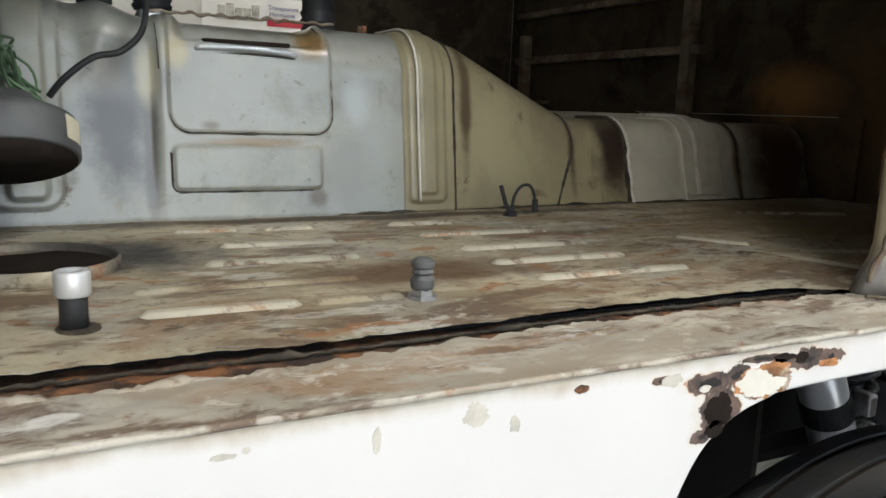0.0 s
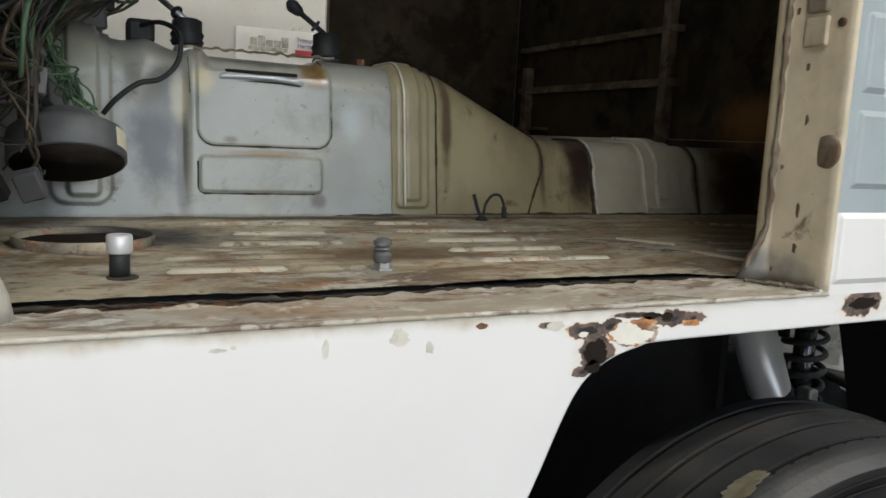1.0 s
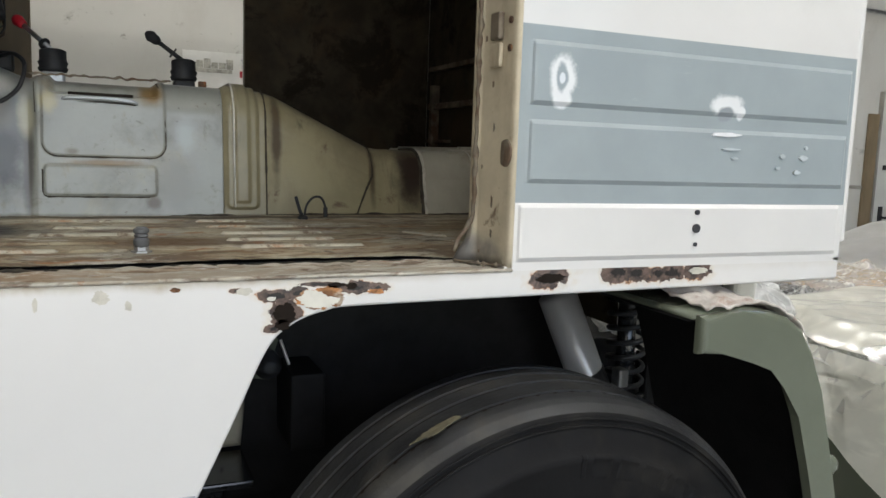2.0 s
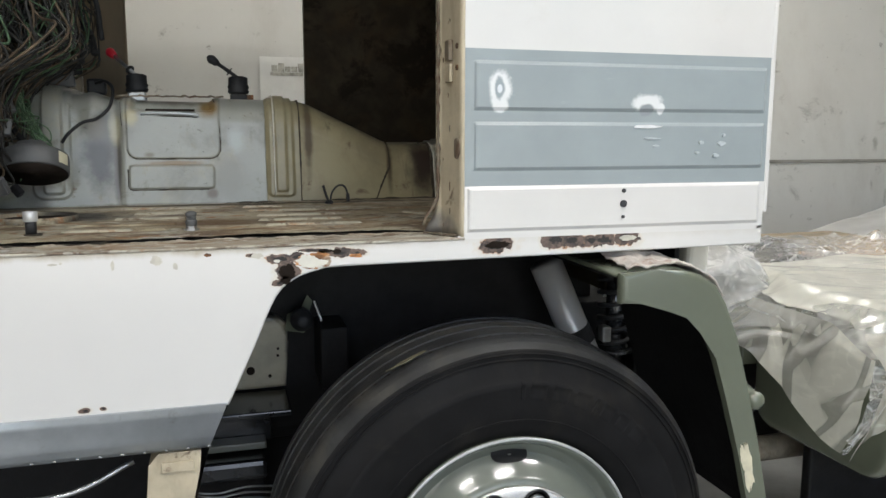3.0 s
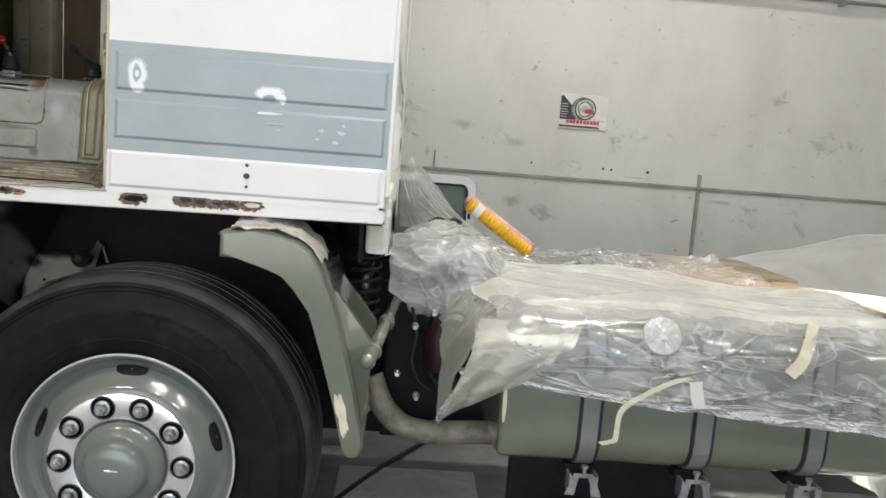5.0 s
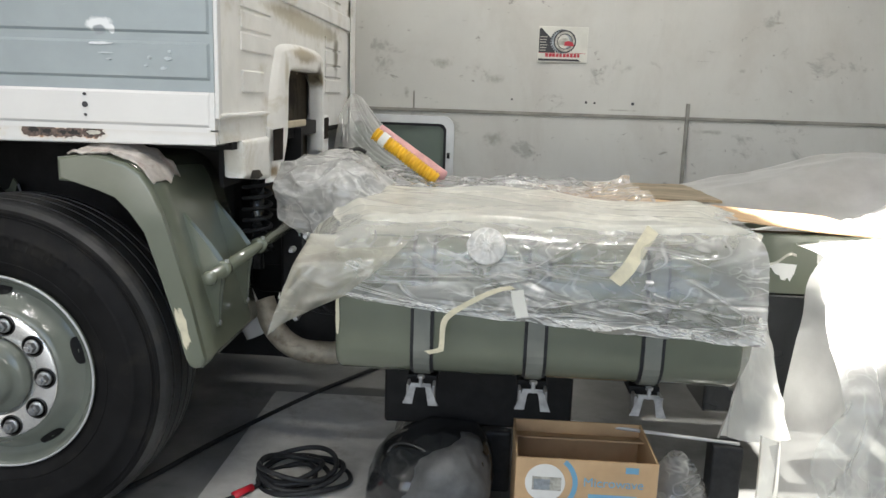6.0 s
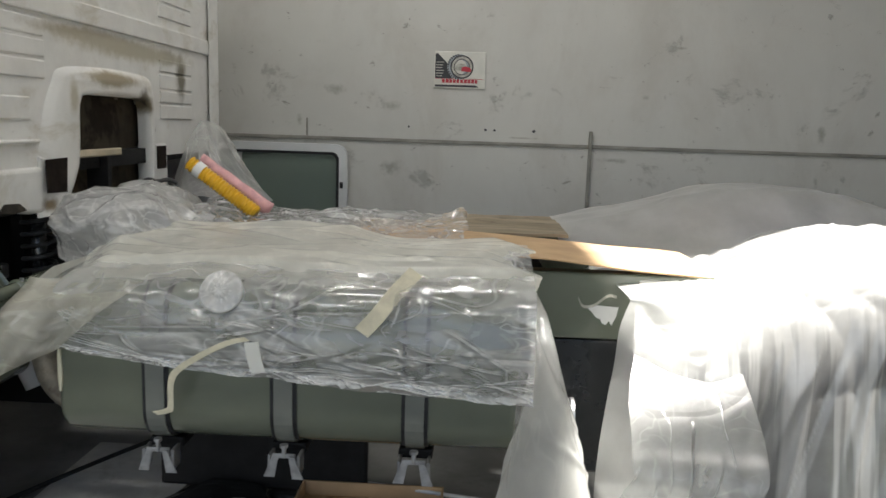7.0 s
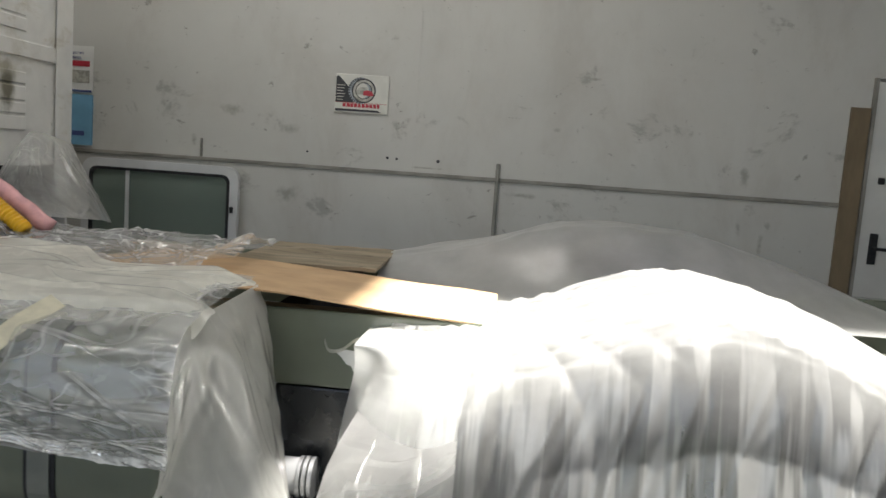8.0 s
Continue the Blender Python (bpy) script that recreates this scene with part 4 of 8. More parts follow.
# lug with a hole above the panel
bm = prism(bmesh.new(), [(-0.43, 0.915), (-0.375, 0.905), (-0.365, 0.95), (-0.35, 1.0), (-0.365, 1.02), (-0.385, 0.98), (-0.425, 0.965)], 0.662, 0.672)
part("lug", bm, M["olive"], truck, "small grey-green lug")
part("lug_hole", lathe(bmesh.new(), [(0.016, 0), (0.016, -0.003), (0.011, -0.004)], (-0.4, 0.662, 0.942), n=16), M["hole"], truck)
part("lug_pin", tube(bmesh.new(), [(-0.345, 0.66, 1.0), (-0.325, 0.655, 0.94)], 0.004, 8), M["steel"], truck)
# black ledges and the tray under the panel
part("frame_bracket", B(-0.765, -0.43, 0.5, 0.69, 0.712, 0.73, bevel=0.005), M["gloss_black"], truck)
part("frame_bracket", B(-0.735, -0.48, 0.62, 0.7, 0.6, 0.712, bevel=0.006), M["gloss_black"], truck)
part("frame_bracket", B(-0.73, -0.5, 0.56, 0.62, 0.6, 0.622, bevel=0.005), M["strap"], truck)
part("frame_bracket", B(-0.735, -0.71, 0.54, 0.7, 0.6, 0.712, bevel=0.005), M["gloss_black"], truck)
part("frame_bracket", B(-0.82, -0.5, 0.5, 0.68, 0.535, 0.592, bevel=0.014), M["gloss_black"], truck)
part("frame_bracket", B(-0.86, -0.5, 0.66, 0.72, 0.3, 0.535, bevel=0.01), M["black"], truck)
# pale steel bar put in for the glint on the glossy ledge
part("bracket_glint", tube(bmesh.new(), [(-0.69, 0.612, 0.682), (-0.52, 0.612, 0.686)], 0.003, 8), M["steel"], truck)
for i in range(4):
    part("brake_line", tube(bmesh.new(), curve_pts([(-0.72, 0.5, 0.525 - 0.008 * i), (-0.64, 0.49, 0.515 - 0.012 * i), (-0.56, 0.5, 0.52 - 0.016 * i), (-0.45, 0.52, 0.5 - 0.02 * i)]), 0.003, 6), M["steel"], truck, smooth=True)
part("frame_clamp", B(-0.72, -0.69, 0.48, 0.5, 0.545, 0.585, bevel=0.004), M["steel"], truck)
bm = lathe(bmesh.new(), [(0.032, 0.0), (0.032, -0.03), (0.02, -0.035), (0.02, -0.05), (0.01, -0.055)], (-0.39, 0.6, 0.965), n=20)
part("buffer", bm, M["rubber"], truck, smooth=True)

# rust on the sill side: holes, scabs and orange bleeding
RUSTS = [  # x, z, half width, half height, material, depth order
    (-0.728, 1.242, 0.014, 0.012, "beige_chip", 1), (-0.692, 1.228, 0.006, 0.008, "beige_chip", 1), (-0.808, 1.235, 0.004, 0.013, "beige_chip", 1), (-0.915, 1.241, 0.01, 0.003, "beige_chip", 1),
    (-0.9, 1.243, 0.004, 0.003, "beige_chip", 1), (-0.63, 1.248, 0.008, 0.005, "rust", 1), (-0.534, 1.243, 0.014, 0.007, "beige_chip", 1), (0.31, 1.25, 0.026, 0.008, "beige_chip", 1),
]
M["flake"] = surface("yellowed_paint_flake", (0.66, 0.64, 0.57), 0.4, var=0.06, scale=20, stains=(((0.5, 0.24, 0.08), 30, 0.56, 0.7, 0.7, None),))
colour_patch(M["flake"], (-0.4, 0.0, 1.239), (0.012, 0.2, 0.006), (0.5, 0.22, 0.06), 1.0, 1.6)
for i, (x, z, rx, rz, mat, name) in enumerate(((-0.474, 1.206, 0.016, 0.016, "hole", "rust_hole"), (-0.478, 1.19, 0.011, 0.008, "hole", "rust_hole"), (-0.396, 1.2475, 0.015, 0.0045, "hole", "rust_hole"), (-0.371, 1.245, 0.01, 0.005, "hole", "rust_hole"), (-0.011, 1.2455, 0.027, 0.0085, "hole", "rust_hole"),
                                               (-0.42, 1.2275, 0.036, 0.018, "rustedge", "rust_patch"), (-0.425, 1.2255, 0.029, 0.0125, "flake", "paint_flake"), (-0.494, 1.23, 0.006, 0.004, "flake", "paint_flake"), (-0.33, 1.235, 0.014, 0.004, "rustedge", "rust_patch"))):
    part(name, blob(bmesh.new(), x, z, rx, rz, -0.0006 - 0.0004 * (i > 5), 0.004, i + 3.7, 0.4, turn=-0.12 if mat == "flake" else 0.0), M[mat], truck)
for i, (x, z, rx, rz, mat, o) in enumerate(RUSTS):
    name = {"hole": "rust_hole", "white": "paint_flake", "beige_chip": "paint_chip"}.get(mat, "rust_patch")
    part(name, blob(bmesh.new(), x, z, rx * 0.8, rz * 0.8, -0.0005 - 0.00003 * i, 0.004 - 0.00003 * i, i + 1.5, 0.45), M[mat], truck)
# filler spots on the band
for i, (x, z, rx, rz, mat, o) in enumerate((
                                           (0.345, 1.506, 0.035, 0.0035, "primer", 0), (0.36, 1.48, 0.02, 0.002, "scuff", 0), (0.37, 1.463, 0.008, 0.002, "scuff", 0), (0.49, 1.47, 0.006, 0.004, "scuff", 0), (0.545, 1.468, 0.01, 0.005, "scuff", 0), (0.55, 1.488, 0.004, 0.004, "scuff", 0), (0.48, 1.447, 0.005, 0.003, "scuff", 0), (0.53, 1.44, 0.008, 0.004, "scuff", 0))):
    part({"primer": "filler_spot", "bare": "bare_spot", "band": "bare_spot", "scuff": "scuff_mark"}[mat], blob(bmesh.new(), x, z, rx, rz, -0.0085 - 0.0006 * o - 0.00003 * i, -0.004 - 0.00003 * i, i + 31.5, 0.3), M[mat], truck)
for dz, r in ((0.0, 0.0085), (0.03, 0.005), (-0.03, 0.004)):
    part("screw_hole", lathe(bmesh.new(), [(r, 0), (r, -0.0035), (r * 0.5, -0.004)], (0.292, -0.005, 1.331 + dz), n=14), M["ink"], truck)
# rear edge flange
part("corner_flange", B(0.676, 0.69, 0.0, 0.03, 1.3, 2.45, bevel=0.004), M["white"], truck)

# door jamb behind the opening
bm = bmesh.new()
def jamb(u, v):
    x, y = lerp_table(u, [(0, -0.0915, -0.003), (0.06, -0.0985, -0.002), (0.12, -0.102, 0.005), (0.45, -0.109, 0.045), (0.8, -0.118, 0.085), (0.86, -0.127, 0.09), (0.94, -0.127, 0.104), (1, -0.1, 0.125)])
    z = 1.266 + v * 1.2
    flare = 0.035 * (1 - smooth01(v, 0, 0.06)) ** 2
    return (x - flare * smooth01(u, 0.75, 1.0), y, z)
sheet(bm, jamb, 40, 60)
ext = bmesh.ops.extrude_face_region(bm, geom=[f for f in bm.faces])
for v in ext["geom"]:
    if isinstance(v, bmesh.types.BMVert):
        v.co.x += 0.03 * smooth01(v.co.y, 0.004, 0.02)
        v.co.y += 0.005 * (1 - smooth01(v.co.y, 0.004, 0.02))
part("door_jamb", bm, M["cream"], truck, "rust-edged cream door jamb", smooth=True)
part("latch_plate", B(-0.119, -0.108, 0.03, 0.062, 1.645, 1.69, bevel=0.003), M["dark_rail"], truck)
part("latch_plate", B(-0.117, -0.109, 0.028, 0.064, 1.6, 1.64, bevel=0.003), M["cream"], truck)
part("striker_dent", lathe(bmesh.new(), [(0.024, 0.0), (0.021, -0.003), (0.002, -0.0035)], (-0.103, 0.018, 1.458), "X", 24), M["dark_rail"], truck, smooth=True)
for z in (1.63, 1.675):
    part("jamb_screw", lathe(bmesh.new(), [(0.006, 0), (0.006, -0.003), (0.003, -0.004)], (-0.1035, 0.014, z), "X", 10), M["rust"], truck)
def foot(k):
    return 0.035 * (1 - smooth01(k, 0, 0.08)) ** 2
part("jamb_rust_edge", tube(bmesh.new(), [(-0.127 - foot(k / 160) + 0.003 * noise.noise((k * 0.4, 0, 0)), 0.083 + 0.004 * noise.noise((k * 0.3, 4, 0)), 1.285 + 1.15 * k / 160) for k in range(161)], 0.0055, 7, rs=[0.003 + 0.007 * abs(noise.noise((k * 0.23, 3, 0))) for k in range(161)]), M["dark_rail"], truck, "crust of rust on the jamb's inner edge", smooth=True)
for i in range(12):
    z = 1.285 + 0.9 * (i / 12) ** 1.3
    y = 0.045 + 0.06 * abs(noise.noise((i * 4.1, 1, 1))) if i % 3 else 0.078
    x = lerp_table(y, [(0.005, -0.1022), (0.045, -0.1092), (0.085, -0.1182), (0.09, -0.127)])[0] - foot((z - 1.266) / 1.2) * smooth01(y, 0.08, 0.09)
    bm = blob(bmesh.new(), 0, 0, 0.003 + 0.005 * abs(noise.noise((i * 1.7, 2, 0))), 0.003 + 0.011 * abs(noise.noise((i * 2.3, 5, 0))), -0.0006, 0.0012, i * 1.9, 0.6, 20)
    bmesh.ops.transform(bm, matrix=pose(x, y, z, 0, 0, -101), verts=bm.verts)
    part("jamb_chip", bm, M["dark_rail"], truck)
part("jamb_foot_rust", tube(bmesh.new(), [(-0.1 - 0.06 * k / 40, 0.004 + 0.082 * k / 40 + 0.002 * noise.noise((k, 0, 0)), 1.2685 + 0.002 * noise.noise((k * 0.7, 2, 0))) for k in range(41)], 0.004, 6, rs=[0.002 + 0.006 * abs(noise.noise((k * 0.5, 8, 0))) for k in range(41)]), M["dark_rail"], truck, smooth=True)
# front pillar
bm = bmesh.new()
def pillar(u, v):
    x, y = lerp_table(u, [(0, -1.19, 0.0), (0.3, -1.135, 0.0), (0.45, -1.121, 0.03), (0.7, -1.114, 0.06), (1, -1.14, 0.12)])
    z = 1.266 + v * 1.2
    flare = 0.028 * (1 - smooth01(v, 0, 0.11)) ** 2
    return (x + flare * smooth01(u, 0.3, 0.8), y, z)
sheet(bm, pillar, 24, 50)
ext = bmesh.ops.extrude_face_region(bm, geom=[f for f in bm.faces])
for v in ext["geom"]:
    if isinstance(v, bmesh.types.BMVert):
        v.co.x -= 0.05
part("front_pillar", bm, M["pillar"], truck, "chipped cream front pillar", smooth=True)
part("front_quarter", B(-2.4, -1.15, 0.0, 0.03, 1.2605, 2.45), M["white"], truck)

# sill: outer bead, tread strip and the open rust gap
part("sill_bead", tube(bmesh.new(), [(-2.4 + 2.31 * k / 60, 0.0015 * noise.noise((k * 0.8, 1, 2)), 1.262 + 0.0012 * noise.noise((k * 0.7, 5, 0))) for k in range(61)], 0.0032), M["sill"], truck, smooth=True)
bm = bmesh.new()
def sill_top(u, v):
    x = -1.2 + 1.11 * u
    rag = 0.007 * noise.noise((x * 17, 3, 0)) + 0.006 * noise.noise((x * 60, 5, 0)) + 0.003 * noise.noise((x * 190, 1, 0))
    dip = 0.004 * smooth01(x, -0.8, -0.5)
    y = 0.003 + v * (0.078 + 0.024 * smooth01(x, -0.95, -0.55) + dip + rag * 1.5)
    z = 1.263 + 0.004 * v + 0.0022 * noise.noise((x * 18, y * 40, 0)) + 0.003 * v * noise.noise((x * 40, 8, y * 60))
    return (x, y, z)
sheet(bm, sill_top, 260, 16)
part("sill_tread", bm, M["sill"], truck, "sill tread with flaking beige paint and rust", smooth=True)
part("sill_trough", B(-1.2, -0.09, 0.03, 0.159, 1.21, 1.2585), M["rust"], truck, "rusted-through gap beside the sill")
part("rust_crust", tube(bmesh.new(), [(-1.16 + 1.04 * k / 260, 0.124 + 0.016 * smooth01(-1.16 + 1.04 * k / 260, -0.8, -0.45) + 0.006 * noise.noise((k * 0.11, 4, 0)) + 0.004 * noise.noise((k * 0.5, 1, 0)), 1.262 + 0.002 * noise.noise((k * 0.4, 0, 8))) for k in range(261)], 0.004, 6, rs=[0.001 + 0.007 * max(0.0, noise.noise((k * 0.07, 6, 1))) + 0.004 * abs(noise.noise((k * 0.6, 3, 3))) for k in range(261)]), M["grime_shade"], truck, "crust of rust along the floor's edge", smooth=True)
part("rust_crust", tube(bmesh.new(), [(-1.16 + 1.04 * k / 260, 0.08 + 0.024 * smooth01(-1.16 + 1.04 * k / 260, -0.95, -0.55) + 0.006 * noise.noise((k * 0.09, 9, 0)) + 0.004 * noise.noise((k * 0.5, 7, 0)), 1.2645) for k in range(261)], 0.004, 6, rs=[0.001 + 0.008 * max(0.0, noise.noise((k * 0.08, 2, 5))) + 0.003 * abs(noise.noise((k * 0.7, 5, 3))) for k in range(261)]), M["sill"], truck, smooth=True)
part("sill_bar", B(-0.105, 0.676, 0.0, 0.03, 1.2605, 1.268), M["white"], truck)
for k in range(26):
    x = -1.08 + 0.04 * k + 0.02 * noise.noise((k * 3.3, 0, 9))
    y = 0.098 + 0.022 * smooth01(x, -0.9, -0.5) + 0.008 * noise.noise((k * 2.1, 3, 0))
    w, d = 0.004 + 0.012 * abs(noise.noise((k * 1.9, 4, 0))), 0.003 + 0.006 * abs(noise.noise((k * 1.3, 8, 0)))
    bm = prism(bmesh.new(), [(x + w * math.cos(a) * (1 + 0.5 * noise.noise((k, a, 0))), y + d * math.sin(a) * (1 + 0.5 * noise.noise((k, a, 5)))) for a in (2 * math.pi * i / 9 for i in range(9))], 0, 0.002)
    for v in bm.verts:
        v.co = Vector((v.co.x, v.co.z, 1.256 + v.co.y + 0.006 * noise.noise(v.co * 60)))
    part("rust_flake", bm, M["grime_shade" if k % 4 else "sill"], truck)


# cab floor with pressed ribs; it rises a little to the tunnel
def FLOOR(y):
    return 1.269 + 0.034 * (y - 0.1)

def cab_floor():
    bm = bmesh.new()
    def fn(u, v):
        x = -1.45 + 2.12 * u
        edge = 0.134 + 0.016 * smooth01(x, -0.8, -0.45) - 0.03 * smooth01(x, -0.25, -0.12) + 0.008 * noise.noise((x * 14, 0, 3)) + 0.005 * noise.noise((x * 60, 0, 3))
        y = edge + (0.78 - edge) * v
        z = FLOOR(y) + 0.0018 * noise.noise((x * 9, y * 9, 0)) - 0.002 * (1 - smooth01(v, 0, 0.05)) + 0.002 * noise.noise((x * 60, 2, 0)) * (1 - smooth01(v, 0, 0.08))
        return (x, y, z)
    sheet(bm, fn, 240, 60)
    return bm


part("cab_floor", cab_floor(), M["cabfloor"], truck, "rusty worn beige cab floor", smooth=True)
part("cab_floor_base", B(-2.3, 0.67, 0.16, 2.2, 1.2, 1.262), M["black"], truck)


def floor_rib(x0, x1, y, w=0.011, turn=0.0, mat="rib"):
    bm = bmesh.new()
    L = (x1 - x0) / 2
    def fn(u, v):
        a = 2 * math.pi * u
        k = 1 - v
        ex = L - w + w * k * math.cos(a) if math.cos(a) > 0 else -(L - w) + w * k * math.cos(a)
        x, yy = ex, w * k * math.sin(a)
        return ((x0 + x1) / 2 + x * math.cos(turn) - yy * math.sin(turn), y + x * math.sin(turn) + yy * math.cos(turn), FLOOR(y) + 0.0045 * smooth01(v, 0, 0.5))
    sheet(bm, fn, 28, 4, closed_u=True)
    part("floor_rib", bm, M[mat], truck, smooth=True)


for x0, x1, y in ((-0.94, -0.79, 0.243), (-0.5, -0.268, 0.263), (-0.851, -0.66, 0.423), (-0.513, -0.304, 0.346), (-0.815, -0.66, 0.518), (-0.858, -0.77, 0.62), (-0.531, -0.311, 0.526), (-0.513, -0.306, 0.43), (-0.542, -0.432, 0.616), (-0.74, -0.66, 0.62)):
    floor_rib(x0, x1, y, 0.012)
for x0, x1, y in ((-0.94, -0.7, 0.325), (-0.78, -0.68, 0.243)):
    floor_rib(x0, x1, y, 0.013, 0.0, "cabfloor")
for k in range(5):
    floor_rib(-0.02 + 0.05 * k, 0.3 + 0.03 * k, 0.25 + 0.08 * k, 0.008, -0.3, "rib" if k in (0, 4) else "cabfloor")
floor_rib(-0.15, -0.04, 0.39, 0.007, -0.9, "rib")
floor_rib(-0.12, 0.02, 0.24, 0.006, -1.3, "rib")
# dark uneven line along the tunnel foot
part("foot_seam", tube(bmesh.new(), [(-1.2 + 1.8 * k / 90, 0.722 + 0.03 * smooth01(-1.2 + 1.8 * k / 90, -0.6, 0.1) + 0.004 * noise.noise((k * 0.6, 0, 1)), 1.289 + 0.002 * noise.noise((k, 0, 4))) for k in range(91)], 0.006, rs=[0.004 + 0.007 * abs(noise.noise((k * 0.37, 2, 0))) for k in range(91)]), M["grime_shade"], truck, smooth=True)


# engine tunnel
TUN = [(-1.6, 1.615, 0.71, 0.09), (-1.05, 1.61, 0.705, 0.08), (-0.86, 1.592, 0.71, 0.055), (-0.6, 1.592, 0.715, 0.075), (-0.37, 1.588, 0.725, 0.085), (-0.335, 1.579, 0.729, 0.085), (-0.09, 1.462, 0.745, 0.075), (-0.06, 1.457, 0.75, 0.075), (0.66, 1.455, 0.765, 0.075)]
EMB = [(-0.842, -0.611, 1.333, 1.402, 0.012, 0.005), (-1.057, -1.004, 1.325, 1.75, 0.012, 0.012), (-1.085, -0.984, 1.31, 1.75, 0.03, 0.006), (-0.46, -0.384, 1.305, 1.75, 0.015, 0.008), (-0.44, -0.404, 1.32, 1.75, 0.008, 0.006),
       (0.2, 0.32, 1.3, 1.75, 0.02, 0.007), (0.232, 0.275, 1.325, 1.75, 0.008, 0.007)]


def rounded(x, z, x0, x1, z0, z1, r):
    """How far inside a rounded rectangle."""
    dx, dz = max(x0 + r - x, x - x1 + r), max(z0 + r - z, z - z1 + r)
    if dx > 0 and dz > 0:
        return r - math.hypot(dx, dz)
    return r - max(dx, dz)


def tunnel(x0, x1, nx):
    bm = bmesh.new()
    def fn(u, v):
        x = x0 + (x1 - x0) * u
        h, yn, r = lerp_table(x, TUN)
        wall_top = h - r
        lean = 0.03
        if v < 0.5:
            k = v / 0.5
            z = 1.284 + (wall_top - 1.284) * k
            y, ny, nz = yn + lean * k, -1.0, 0.0
        elif v < 0.75:
            a = (v - 0.5) / 0.25 * math.pi / 2
            y, z = yn + lean + r - r * math.cos(a), wall_top + r * math.sin(a)
            ny, nz = -math.cos(a), math.sin(a)
        else:
            k = (v - 0.75) / 0.25
            y, z, ny, nz = yn + lean + r + 0.62 * k, h, 0.0, 1.0
        arc = z if v < 0.75 else 1.7
        d = sum(e[5] * smooth01(rounded(x, arc, *e[:5]), 0.0, 0.0045) for e in EMB)
        g = rounded(x, arc, -0.843, -0.594, 1.42, 1.7, 0.03)
        d += 0.004 * smooth01(g, -0.002, 0.002)
        d += 0.0035 * (smooth01(x, -0.872, -0.846) - 1) - 0.005 * smooth01(x, -1.0, -0.88) * (1 - smooth01(x, -0.87, -0.85)) * smooth01(z, 1.3, 1.4) + 0.012 * smooth01(x, -0.97, -0.93) * (1 - smooth01(x, -0.93, -0.87)) * smooth01(z, 1.46, 1.56)
        d -= 0.014 * smooth01(z, 1.55, 1.562) * smooth01(x, -0.835, -0.815) * (1 - smooth01(x, -0.625, -0.6))
        d += 0.0012 * noise.noise((x * 11, y * 11, z * 11))
        return (x, y + ny * d, z + nz * d)
    sheet(bm, fn, nx, 150)
    ext = bmesh.ops.extrude_face_region(bm, geom=[f for f in bm.faces])
    for w in ext["geom"]:
        if isinstance(w, bmesh.types.BMVert):
            w.co += Vector((0, 0.012, -0.012))
    return bm


part("engine_tunnel", tunnel(-1.45, -0.466, 330), M["tunnel"], truck, "grey-blue pressed engine tunnel with oily stains", smooth=True)
part("tunnel_back_section", tunnel(0.0552, 0.5995, 130), M["tunnel_back"], truck, "pale cream end of the tunnel, dark brown at the back", smooth=True)
part("tunnel_rear_section", tunnel(-0.4658, 0.055, 120), M["tunnel_rear"], truck, "grimy cream rear of the tunnel", smooth=True)
# lapped joint lines
def hoop(x, dx, r, mat, name, off=0.004, v0=0.0, wob=0.8):
    pts = []
    for k in range(25):
        v = v0 + k / 24 * (0.8 - v0)
        h, yn, rr = lerp_table(x + dx * min(1, v / 0.5), TUN)
        if v < 0.5:
            p = (x + dx * v / 0.5, yn + 0.03 * v / 0.5 - off, 1.284 + (h - rr - 1.284) * v / 0.5)
        else:
            a = min(1, (v - 0.5) / 0.25) * math.pi / 2
            p = (x + dx, yn + 0.03 + rr - (rr + off) * math.cos(a) + max(0, v - 0.75) * 2, h - rr + (rr + off) * math.sin(a))
        pts.append(p)
    part(name, tube(bmesh.new(), pts, r, rs=[r * (0.7 + wob * abs(noise.noise((k * 0.7, x * 9, 0)))) for k in range(25)]), M[mat], truck, smooth=True)
hoop(-0.366, 0.0, 0.0022, "grime_shade", "joint_seam", 0.001, 0.0, 1.6)
hoop(-0.14, 0.05, 0.0026, "grime_shade", "joint_seam", 0.002, 0.0, 1.6)
hoop(0.048, 0.0, 0.0035, "grime_shade", "joint_seam", 0.002, 0.0, 1.4)
hoop(0.057, 0.0, 0.004, "lip", "joint_lip", 0.002)
hoop(0.37, 0.0, 0.004, "grime_shade", "joint_seam", 0.002)
# pale tubes painted as bright highlights along the rib edges
hoop(-0.442, 0.0, 0.003, "lip", "rib_highlight", 0.0125, 0.06, 0.3)
hoop(0.235, 0.0, 0.006, "lip", "rib_highlight", 0.012, 0.12, 0.2)
hoop(0.203, 0.0, 0.0025, "lip", "rib_highlight", 0.005, 0.05, 0.2)


def wall_y(x, z):
    """Face of the tunnel's near side."""
    h, yn, rr = lerp_table(x, TUN)
    k = (z - 1.284) / (h - rr - 1.284)
    if k <= 1:
        return yn + 0.03 * k
    return yn + 0.03 + rr - rr * math.cos(math.asin(min(1.0, (z - h + rr) / rr)))


